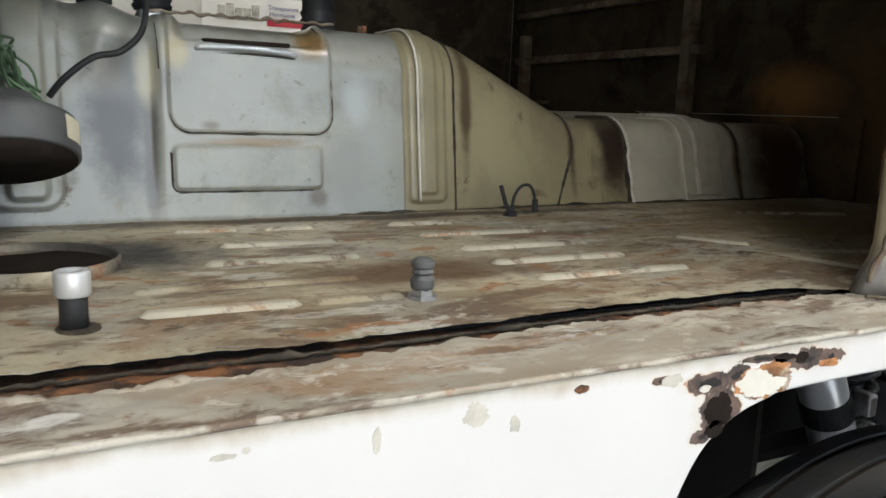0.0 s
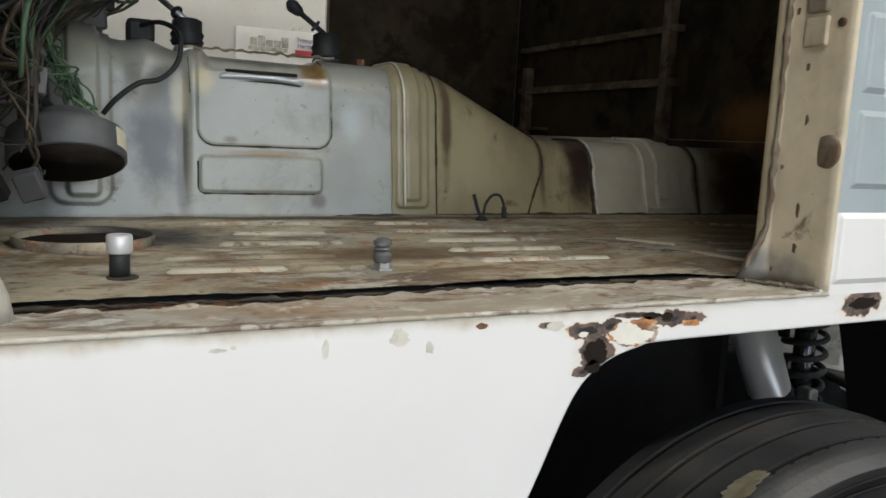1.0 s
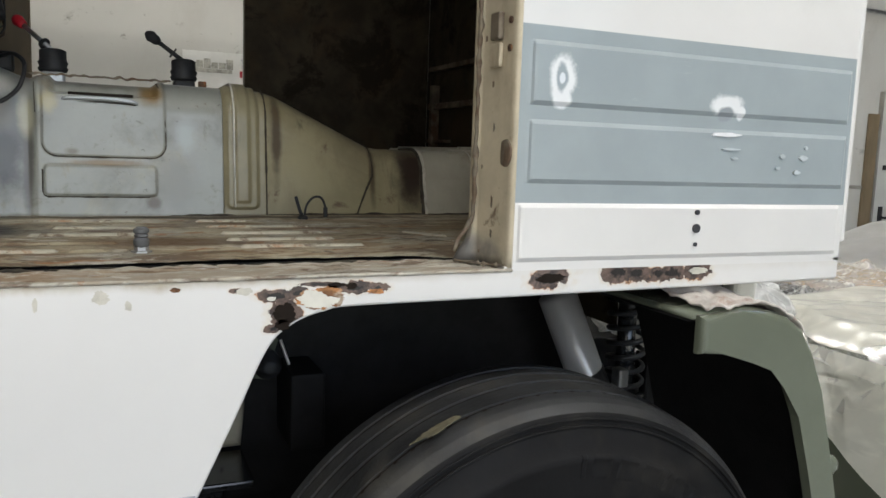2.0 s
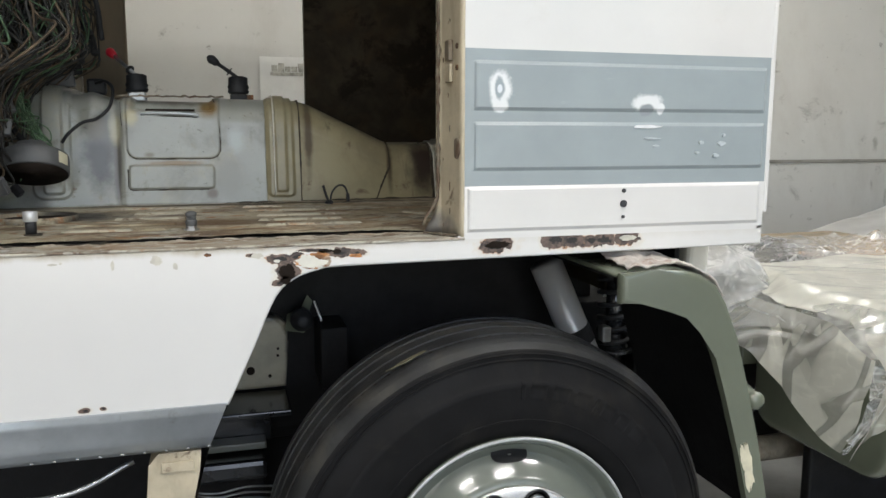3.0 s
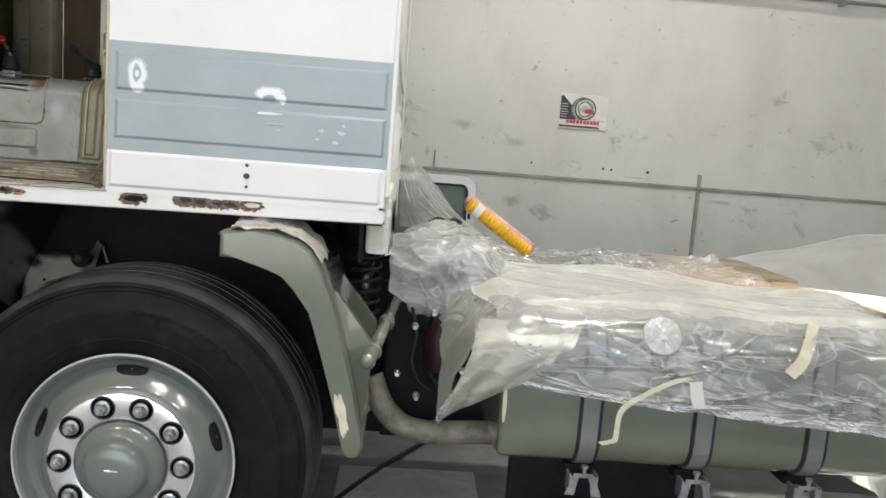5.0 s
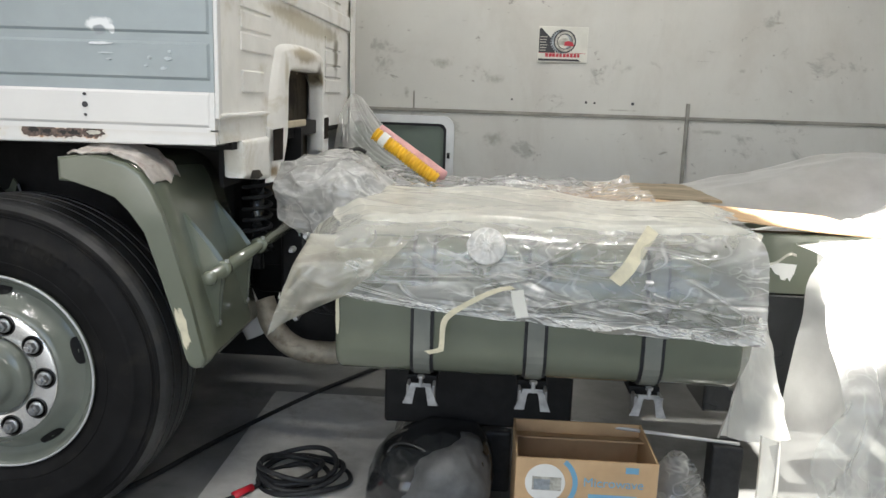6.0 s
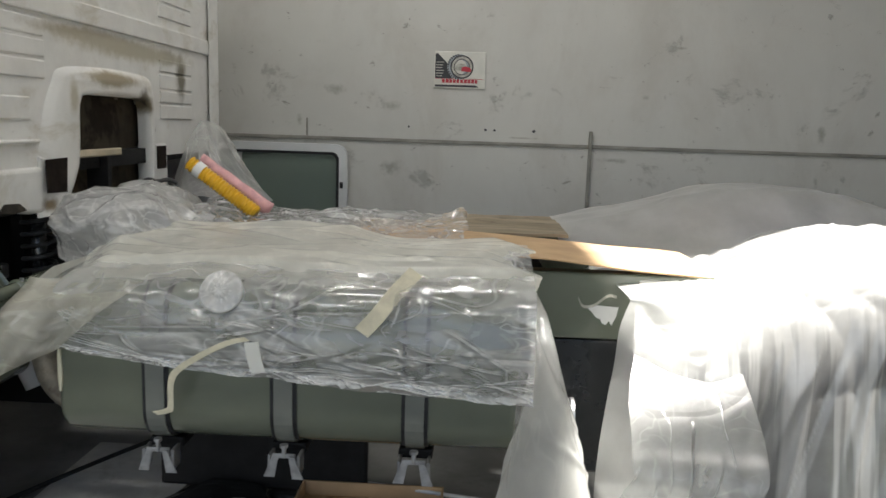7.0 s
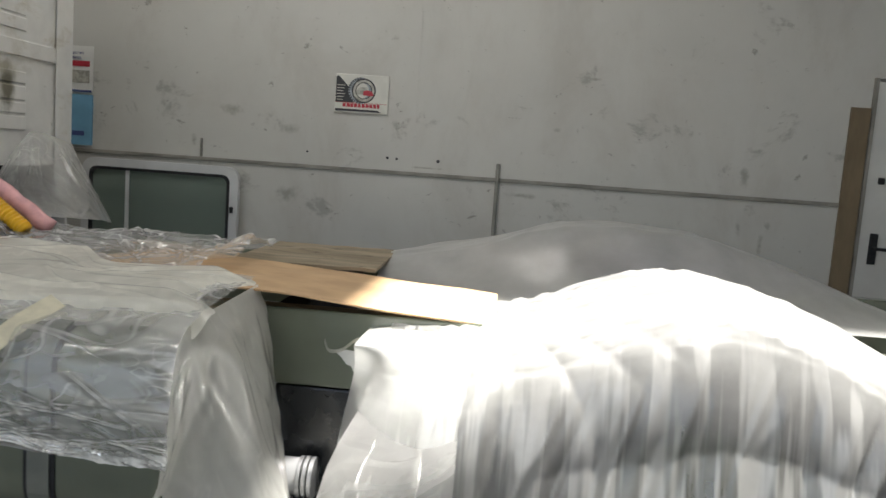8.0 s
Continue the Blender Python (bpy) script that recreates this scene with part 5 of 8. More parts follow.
def panel_seam(pts, r, off):
    """A thin dark line along a pressing: dirt in grooves, painted shade beside raised edges."""
    q = []
    for (xa, za), (xb, zb) in zip(pts, pts[1:]):
        n = max(2, int(math.hypot(xb - xa, zb - za) / 0.008))
        q += [(xa + (xb - xa) * i / n, za + (zb - za) * i / n) for i in range(n)]
    path = [(x, wall_y(x, z) - off, z) for x, z in q]
    part("panel_seam", tube(bmesh.new(), path, r, 6, rs=[r * (0.5 + 1.3 * abs(noise.noise((i * 0.31, x * 9, z * 7)))) for i, (x, z) in enumerate(q)]), M["grime_shade"], truck, smooth=True)


def corner(cx, cz, r, a0, a1):
    return [(cx + r * math.cos(radians(a0 + (a1 - a0) * k / 6)), cz + r * math.sin(radians(a0 + (a1 - a0) * k / 6))) for k in range(7)]


panel_seam([(-0.61, 1.588), (-0.597, 1.56)] + corner(-0.623, 1.449, 0.03, 0, -90) + corner(-0.813, 1.449, 0.03, 270, 180), 0.0019, 0.0015)
panel_seam([(-0.858, 1.575), (-0.856, 1.53), (-0.855, 1.5)], 0.0009, 0.0002)
# shade painted along the left and lower edges of the raised lower panel
panel_seam([(-0.843, 1.39)] + corner(-0.831, 1.344, 0.012, 180, 270) + [(-0.62, 1.332)], 0.0016, 0.0008)
part("tunnel_slot", B(-0.792, -0.66, 0.741, 0.77, 1.5515, 1.558, bevel=0.002), M["hole"], truck, "dark slot in the tunnel")
bm = tube(bmesh.new(), curve_pts([(-0.803, 0.742, 1.541), (-0.79, 0.737, 1.545), (-0.725, 0.735, 1.546), (-0.67, 0.738, 1.543), (-0.652, 0.743, 1.538)]), 0.0048, 12)
part("slot_lip", bm, M["silver"], truck, "pale raised lip of the slot", smooth=True)
# dark line painted for the shade under the slot's lip
part("lip_shade", tube(bmesh.new(), [(-0.8 + 0.145 * k / 12, 0.7395, 1.538 - 0.003 * (k / 6 - 1) ** 2) for k in range(13)], 0.0016, 6), M["grime_shade"], truck, smooth=True)
part("ragged_edge", tube(bmesh.new(), [(-0.87 + 0.29 * k / 60, 0.772 + 0.006 * noise.noise((k * 0.4, 7, 0)), 1.594 + 0.005 * noise.noise((k * 0.33, 2, 0))) for k in range(61)], 0.003, rs=[0.002 + 0.003 * abs(noise.noise((k * 0.8, 1, 6))) for k in range(61)]), M["dark_rail"], truck, "ragged torn metal edge", smooth=True)
bm = bmesh.new()
for k in range(26):
    p = Vector((-0.52 + 0.06 * noise.noise((k, 1, 0)) + 0.02, 0.86 + 0.08 * noise.noise((k, 2, 5)), 1.598 + 0.006 * noise.noise((k, 5, 2))))
    s = 0.006 + 0.005 * abs(noise.noise((k * 2.1, 0, 0)))
    box(bm, p.x - s, p.x + s, p.y - s, p.y + s, p.z - s, p.z + s * 0.8)
tagged(part("debris", bm, M["rust"]), "small pile of rust crumbs on the engine tunnel", "debris", kind="stuff")


# gear levers standing on the tunnel
def lever(base, top, knob, label):
    t = thing("gear_lever", label, "lever", "gear levers")
    x, y, z = base
    part("plinth", B(x - 0.026, x + 0.026, y - 0.03, y + 0.03, 1.585, z - 0.03, bevel=0.006), M["steel"] if knob == "red" else M["rubber"], t)
    part("gaiter", lathe(bmesh.new(), [(0.03, 0), (0.034, 0.008), (0.03, 0.012), (0.034, 0.022), (0.03, 0.028), (0.03, 0.05), (0.02, 0.055), (0.006, 0.056)], (x, y, z - 0.03), "Z", 24), M["rubber"], t, smooth=True)
    b, k = Vector((x, y, z + 0.02)), Vector(top)
    d = (k - b).normalized()
    part("stem", tube(bmesh.new(), [b, k], 0.006), M["rubber"] if knob == "rubber" else M["steel"], t, smooth=True)
    rs = [0.008, 0.012, 0.013, 0.015, 0.012, 0.004]
    part("knob", tube(bmesh.new(), [k + d * 0.008 * i for i in range(-2, 4)], 0.01, 12, rs=rs), M[knob], t, smooth=True)
    part("clip", tube(bmesh.new(), [b + d * 0.03, b + d * 0.034], 0.014, 12), M["rubber"], t)


lever((-0.832, 0.99, 1.645), (-0.906, 1.064, 1.735), "red", "red-knobbed gear lever in a black gaiter")
lever((-0.53, 1.01, 1.645), (-0.602, 1.007, 1.716), "rubber", "black gear lever in a black gaiter")

# bent wires by the tunnel foot
w = thing("wire_pigtail", "two short bent black wires sticking out of the floor", "wire")
part("grommet", lathe(bmesh.new(), [(0.012, 0), (0.012, 0.006), (0.006, 0.01)], (-0.295, 0.66, 1.288), "Z", 14), M["rubber"], w)
part("wire", tube(bmesh.new(), [(-0.295, 0.66, 1.292), (-0.302, 0.665, 1.31), (-0.31, 0.67, 1.34)], 0.004), M["rubber"], w, smooth=True)
part("wire", tube(bmesh.new(), curve_pts([(-0.292, 0.66, 1.292), (-0.285, 0.665, 1.32), (-0.268, 0.67, 1.338), (-0.25, 0.67, 1.338), (-0.24, 0.67, 1.32), (-0.238, 0.67, 1.3)]), 0.0028), M["rubber"], w, smooth=True)
part("connector", tube(bmesh.new(), [(-0.2385, 0.67, 1.315), (-0.2375, 0.67, 1.292)], 0.0055), M["rubber"], w)

# things on the cab floor
pl = thing("rubber_plug", "ribbed grey rubber breather on a steel nut in the floor", "plug")
part("nut", lathe(bmesh.new(), [(0.017, 0), (0.017, 0.003), (0.012, 0.004), (0.012, 0.01), (0.009, 0.011)], (-0.666, 0.229, 1.273), "Z", 6), M["steel"], pl)
part("bellows", lathe(bmesh.new(), [(0.0105, 0.009), (0.0125, 0.013), (0.013, 0.021), (0.0095, 0.025), (0.012, 0.028), (0.0095, 0.0315), (0.0125, 0.034), (0.0125, 0.039), (0.007, 0.043)], (-0.666, 0.229, 1.273), "Z", 24), M["grey_plastic"], pl)
sk = thing("socket_tool", "chrome socket on a dark stud in the floor", "socket")
part("stud", lathe(bmesh.new(), [(0.0115, 0), (0.0115, 0.03), (0.01, 0.032)], (-0.993, 0.223, 1.2725), "Z", 20), M["rubber"], sk, smooth=True)
part("socket", lathe(bmesh.new(), [(0.013, 0.03), (0.0145, 0.032), (0.0145, 0.05), (0.0132, 0.052), (0.008, 0.052), (0.007, 0.045)], (-0.993, 0.223, 1.2725), "Z", 28), M["alloy"], sk, smooth=True)
part("washer", lathe(bmesh.new(), [(0.018, 0), (0.018, 0.002), (0.012, 0.003)], (-0.99, 0.223, 1.2728), "Z", 18), M["grime_shade"], sk)
bm = bmesh.new()
lathe(bm, [(0.093, -0.008), (0.094, 0.009), (0.0915, 0.012), (0.089, 0.009), (0.087, -0.008)], (-1.03, 0.46, 1.282), "Z", 40)
hole_ring = part("steering_hole_ring", bm, M["cabfloor"], truck, "round upstand of the floor opening", smooth=True)
# dark disc painted in place of the shade inside the opening
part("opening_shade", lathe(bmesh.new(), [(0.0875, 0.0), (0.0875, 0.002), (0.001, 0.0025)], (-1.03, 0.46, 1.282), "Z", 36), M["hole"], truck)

# dull round housing that hangs at the dash
can = thing("round_housing", "dusty grey round housing open below, hanging at the dash", "housing")
tilt = pose(-1.053, 0.59, 1.428, -24, -2, 0)
def can_part(profile, n=40):
    bm = lathe(bmesh.new(), profile, (0, 0, 0), "Z", n)
    bmesh.ops.transform(bm, matrix=tilt, verts=bm.verts)
    return bm
part("shell", can_part([(0.082, -0.045), (0.084, -0.043), (0.084, -0.006), (0.082, 0.002), (0.078, 0.005), (0.05, 0.007), (0.046, 0.03), (0.01, 0.034)]), M["grey_plastic"], can, smooth=True)
part("mouth", can_part([(0.08, -0.0455), (0.074, -0.044), (0.068, -0.01), (0.005, -0.005)]), M["hole"], can, smooth=True)
bm = bmesh.new()
sheet(bm, lambda u, v: tilt @ Vector((0.0848 * math.cos(-0.62 + 0.42 * u), 0.0848 * math.sin(-0.62 + 0.42 * u), -0.034 + 0.03 * v)), 6, 2)
part("tape_label", bm, M["tape"], can)
part("hanger", tube(bmesh.new(), [(-1.06, 0.6, 1.45), (-1.12, 0.64, 1.52), (-1.2, 0.66, 1.6)], 0.008), M["rubber"], can)
hs = thing("heater_hose", "thin black hose drooping over the engine tunnel", "hose")
part("hose", tube(bmesh.new(), curve_pts([(-0.94, 0.87, 1.63), (-0.9, 0.8, 1.635), (-0.873, 0.74, 1.61), (-0.88, 0.7, 1.56), (-0.91, 0.675, 1.528), (-0.945, 0.672, 1.518), (-0.98, 0.672, 1.49), (-1.0, 0.68, 1.465)]), 0.0045), M["rubber"], hs, smooth=True)
part("union", B(-0.955, -0.905, 0.85, 0.9, 1.6, 1.645, bevel=0.008), M["rubber"], hs)

# wiring loom at the dash
loom = thing("wiring_loom", "tangled loom of black, brown and green wires at the bare dash", "wiring")
rnd = random.Random(5)
for i in range(290):
    a = Vector((-1.13 + rnd.uniform(-0.1, 0.17), 0.58 + rnd.uniform(-0.25, 0.3), 2.05 + rnd.uniform(-0.1, 0.15)))
    pts = [a]
    n = rnd.randint(8, 14)
    for k in range(n):
        q = pts[-1] + Vector((rnd.gauss(0.006, 0.035), rnd.gauss(0.0, 0.035), -rnd.uniform(0.01, 0.085)))
        q.x = min(max(q.x, -1.34), -1.085 + 0.16 * smooth01(q.z, 1.6, 1.7))
        q.y = min(max(q.y, 0.25), 0.95)
        q.z = max(q.z, 1.37 + 0.05 * (i % 4))
        pts.append(q)
    part("wire", tube(bmesh.new(), curve_pts(pts, 4), rnd.choice((0.0012, 0.0015, 0.002, 0.0025, 0.003)), 6), M[rnd.choice(("wire_k",) * 7 + ("wire_b",) * 4 + ("wire_g",) * 2)], loom, smooth=True)
for i in range(16):
    f = i / 15
    pts = [Vector((-1.12 + 0.012 * k + 0.012 * rnd.gauss(0, 1), 0.6 + 0.02 * rnd.gauss(0, 1), 1.64 - 0.022 * k + 0.01 * rnd.gauss(0, 1))) for k in range(9)]
    part("wire", tube(bmesh.new(), curve_pts(pts, 4), 0.0018, 6), M["wire_p" if i % 2 else "wire_g"], loom, smooth=True)
for i in range(7):
    a = Vector((-1.22 + 0.03 * i, 0.7 + 0.04 * (i % 3), 1.66 + 0.03 * (i % 4)))
    pts = [a, a + Vector((0.06, 0.05, 0.1 + 0.02 * i)), a + Vector((0.13, 0.06, 0.14 - 0.03 * (i % 3))), a + Vector((0.15, 0.02, 0.02))]
    part("harness_hose", tube(bmesh.new(), curve_pts(pts, 8), 0.007 + 0.002 * (i % 3), 10), M["rubber"], loom, smooth=True)
for x, y, z, sx, sy, sz, mat in ((-1.2, 0.8, 1.66, 0.06, 0.05, 0.035, "rubber"), (-1.1, 0.86, 1.665, 0.05, 0.05, 0.03, "rubber"), (-1.03, 0.9, 1.65, 0.035, 0.04, 0.028, "grey_plastic"), (-1.18, 0.74, 1.74, 0.05, 0.04, 0.04, "rubber"), (-1.09, 0.78, 1.72, 0.03, 0.03, 0.02, "dark_rail"), (-1.15, 0.7, 1.8, 0.04, 0.03, 0.05, "rubber"), (-1.0, 0.93, 1.68, 0.022, 0.03, 0.02, "rubber")):
    part("relay", box(bmesh.new(), -sx, sx, -sy, sy, -sz, sz, bevel=0.006, m=pose(x, y, z, 8, -6, 14)), M[mat], loom)
for i in range(40):
    c = Vector((-1.14 + rnd.uniform(-0.08, 0.05), 0.55 + rnd.uniform(-0.2, 0.3), rnd.uniform(1.34, 1.95)))
    s = rnd.uniform(0.007, 0.016)
    bm = box(bmesh.new(), -s, s, -s * 0.7, s * 0.7, -s * 1.3, s * 1.3, bevel=s * 0.15, seg=1, m=pose(*c, rnd.uniform(-40, 40), rnd.uniform(-40, 40), rnd.uniform(0, 180)))
    part("connector", bm, M[rnd.choice(("rubber", "rubber", "ink", "grey_plastic"))], loom)
part("dash_frame", B(-1.5, -1.36, 0.16, 2.1, 1.29, 2.2, bevel=0.03), M["dark_inside"], truck)

# cab shell: back, far side, roof, front
M["white_dirty"] = surface("grimy_white_paint", (0.76, 0.755, 0.72), 0.42, var=0.04, scale=6, bump=0.15, bump_scale=50,
                           stains=(((0.5, 0.46, 0.36), 4, 0.52, 0.7, 0.6, (1, 1, 1.8)), ((0.16, 0.14, 0.1), 8, 0.66, 0.74, 0.6, None), (RUST, 26, 0.7, 0.75, 0.8, None)))
for y, z, w, h, c in ((1.0, 1.53, 0.18, 0.04, (0.3, 0.26, 0.17)), (1.29, 1.47, 0.05, 0.05, (0.15, 0.13, 0.1)), (1.74, 1.58, 0.07, 0.13, (0.17, 0.155, 0.11)), (1.6, 1.66, 0.14, 0.04, (0.25, 0.23, 0.18)), (0.9, 1.68, 0.5, 0.03, (0.38, 0.34, 0.25)), (1.25, 1.66, 0.7, 0.05, (0.46, 0.43, 0.33)), (1.05, 1.535, 0.28, 0.03, (0.34, 0.29, 0.2)), (1.33, 1.44, 0.06, 0.05, (0.2, 0.17, 0.11)), (0.72, 1.46, 0.04, 0.08, (0.5, 0.47, 0.38)), (0.55, 1.1, 0.05, 0.03, (0.2, 0.15, 0.09))):
    colour_patch(M["white_dirty"], (0.69, y, z), (0.4, w, h), c)
for y0, y1, z0, z1 in ((0.03, 0.73, 1.226, 2.45), (1.42, 2.2, 1.226, 2.45), (0.73, 1.42, 1.47, 2.45)):
    part("rear_wall_panel", B(0.64, 0.68, y0, y1, z0, z1), M["white_dirty"], truck, "dirty white pressed back wall of the cab")
for y0, y1, rows in ((0.235, 0.575, ((1.509, 1.568), (1.577, 1.634), (1.643, 1.7), (1.83, 1.89), (1.9, 1.96))), (0.24, 0.48, ((1.378, 1.45),)), (1.5, 1.88, ((1.386, 1.45), (1.46, 1.512), (1.52, 1.585), (1.595, 1.65), (1.83, 1.89), (1.9, 1.96)))):
    for z0, z1 in rows:
        part("pressed_rib", B(0.672, 0.6855, y0, y1, z0, z1, bevel=0.005), M["white_dirty"], truck)
part("pressed_ledge", B(0.672, 0.694, 0.01, 0.515, 1.303, 1.316, bevel=0.005), M["white_dirty"], truck)
part("cross_rail", B(0.67, 0.69, 0.12, 2.15, 1.715, 1.79, bevel=0.006), M["white_dirty"], truck, "grimy cross rail")
# rolled frame round the opening
INNER = [(0.64, 1.07), (0.7, 1.14), (0.75, 1.22), (0.764, 1.3), (0.768, 1.4), (0.78, 1.445), (0.82, 1.466), (1.05, 1.472), (1.3, 1.466), (1.342, 1.445), (1.356, 1.4), (1.36, 1.3), (1.36, 1.12)]
OUTER = [(0.5, 1.06), (0.51, 1.14), (0.515, 1.22), (0.525, 1.3), (0.56, 1.42), (0.61, 1.5), (0.68, 1.556), (1.0, 1.574), (1.33, 1.566), (1.395, 1.535), (1.41, 1.46), (1.412, 1.3), (1.415, 1.12)]
PIN, POUT = curve_pts([(0, y, z) for y, z in INNER], 6), curve_pts([(0, y, z) for y, z in OUTER], 6)


def opening_roll(u, v):
    k = u * (len(PIN) - 1)
    i = min(int(k), len(PIN) - 2)
    a, b = Vector(PIN[i]).lerp(Vector(PIN[i + 1]), k - i), Vector(POUT[i]).lerp(Vector(POUT[i + 1]), k - i)
    w, x = lerp_table(v, [(0, 1.0, 0.678), (0.1, 0.93, 0.686), (0.3, 0.78, 0.696), (0.5, 0.55, 0.702), (0.8, 0.12, 0.702), (0.9, 0.02, 0.696), (1.0, 0.0, 0.64)])
    p = a.lerp(b, w)
    return (x + 0.001 * noise.noise((p.y * 20, p.z * 20, 0)), p.y, p.z)


part("opening_frame", sheet(bmesh.new(), opening_roll, 72, 20), M["white_dirty"], truck, "white pressed frame round the rear opening", smooth=True)
# deep far side of the opening, with a bent tongue at its foot
def far_reveal(u, v):
    z = 1.12 + 0.34 * v
    bend = 0.05 * smooth01(v, 0.86, 1.0) ** 2
    return (0.692 - 0.092 * u, 1.362 + 0.072 * u - bend, z - 0.006 * bend)
part("opening_reveal", sheet(bmesh.new(), far_reveal, 8, 30), M["white_dirty"], truck, "deep grimy reveal of the rear opening", smooth=True)
for k in range(9):
    part("frame_screw", lathe(bmesh.new(), [(0.005, 0), (0.004, 0.004)], (0.64 + 0.012 * noise.noise((k, 0, 1)), 1.401, 1.17 + 0.032 * k), "X", 8), M["rust"], truck)
def plate_yz(pts, x0, x1, bevel=0.006):
    bm = prism(bmesh.new(), pts, x0, x1)
    bmesh.ops.transform(bm, matrix=Matrix(((0, 1, 0, 0), (1, 0, 0, 0), (0, 0, 1, 0), (0, 0, 0, 1))), verts=bm.verts)
    bmesh.ops.bevel(bm, geom=[e for e in bm.edges if abs(e.verts[0].co.x - e.verts[1].co.x) < 1e-5], offset=bevel, segments=3, profile=0.5, affect="EDGES")
    return bm
part("opening_tongue", plate_yz([(1.27, 1.1), (1.27, 1.28), (1.3, 1.294), (1.42, 1.3), (1.42, 1.1)], 0.598, 0.604, 0.002), M["white_dirty"], truck, "bent white sheet in the opening")
part("inner_ledge", B(0.6715, 0.684, 0.775, 1.11, 1.243, 1.272, bevel=0.006), M["cream"], truck)
LEG = [(0.215, 1.228), (0.505, 1.228), (0.512, 1.26), (0.66, 1.262), (0.667, 1.3), (0.745, 1.27), (0.728, 1.19), (0.7, 1.13), (0.655, 1.088), (0.59, 1.072), (0.45, 1.078), (0.33, 1.095), (0.225, 1.105)]
part("cab_mount", plate_yz(LEG, 0.62, 0.692, 0.016), M["white_dirty"], truck, "white cab mounting bracket", smooth=False)
# flat dark plates on the brackets stand in for their shaded windows
part("mount_window_shade", plate_yz([(0.52, 1.14), (0.515, 1.25), (0.655, 1.252), (0.645, 1.135)], 0.703, 0.7045, 0.0004), M["hole"], truck)
part("mount_scorch", plate_yz([(0.27, 1.1), (0.3, 1.125), (0.38, 1.12), (0.42, 1.095), (0.36, 1.09)], 0.6925, 0.6935, 0.0003), M["grime_shade"], truck)
part("mount_window_shade", B(0.692, 0.697, 1.425, 1.52, 1.17, 1.27, bevel=0.002), M["hole"], truck)
part("cab_mount", B(0.6, 0.69, 1.4, 1.55, 1.08, 1.28, bevel=0.01), M["white_dirty"], truck, "white cab mounting bracket")
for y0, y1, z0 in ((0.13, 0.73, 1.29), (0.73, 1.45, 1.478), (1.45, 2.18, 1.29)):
    part("rear_lining", B(0.622, 0.637, y0, y1, z0, 2.45), M["dark_inside"], truck, "dark inner lining")
# added dark sheet in place of the shade inside the opening
part("opening_dark_sheet", B(0.606, 0.618, 0.66, 1.5, 0.98, 1.4765), M["dark_inside"], truck, "dark sheet standing in for the unlit inside behind the rear opening")
part("side_lining", B(-0.09, 0.62, 0.128, 0.135, 1.3, 2.45), M["rust"], truck)
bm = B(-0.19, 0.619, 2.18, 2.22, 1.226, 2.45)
part("far_side", bm, M["dark_inside"], truck, "dark far side of the cab")
part("far_corner", B(0.6925, 0.697, 2.1, 2.24, 1.06, 2.45, bevel=0.002), M["white_dirty"], truck, "white rear corner of the cab")
part("far_side_skin", B(-0.19, 0.68, 2.221, 2.24, 0.9, 2.45), M["white"], truck)
bm = B(-2.3, -1.16, 2.16, 2.2, 1.226, 2.45)
part("far_front_side", bm, M["cream"], truck, "cream far door pillar")
part("far_pillar", B(-1.29, -1.16, 2.08, 2.16, 1.29, 2.45, bevel=0.02), M["cream"], truck)
# brown tone paints in the shade on the far pillar's inner panel
part("far_trim", B(-1.16, -0.97, 2.2, 2.23, 1.29, 2.45, bevel=0.01), M["brown_post"], truck, "brown panel at the far door with its shade painted in")
part("far_sill", B(-1.2, -0.19, 2.1, 2.24, 1.2, 1.3, bevel=0.01), M["cream"], truck)
part("roof", B(-2.4, 0.69, 0.0, 2.24, 2.45, 2.5, bevel=0.02), M["white"], truck, "white cab roof")
part("front_wall", B(-2.4, -2.36, 0.0, 2.24, 0.9, 2.45), M["white"], truck)
# rails and posts in the dark rear of the cab
for y0, y1, z, h in ((1.16, 2.1, 1.65, 0.012), (1.16, 2.1, 1.81, 0.01), (1.9, 2.12, 1.5, 0.006)):
    part("inner_rail", B(0.59, 0.622, y0, y1, z - h, z + h, bevel=0.003), M["dark_rail"], truck)
part("inner_post", B(0.585, 0.62, 1.19, 1.225, 1.46, 2.3, bevel=0.004), M["dark_rail"], truck)
part("inner_post", B(0.585, 0.62, 2.03, 2.065, 1.46, 1.74, bevel=0.004), M["dark_rail"], truck)


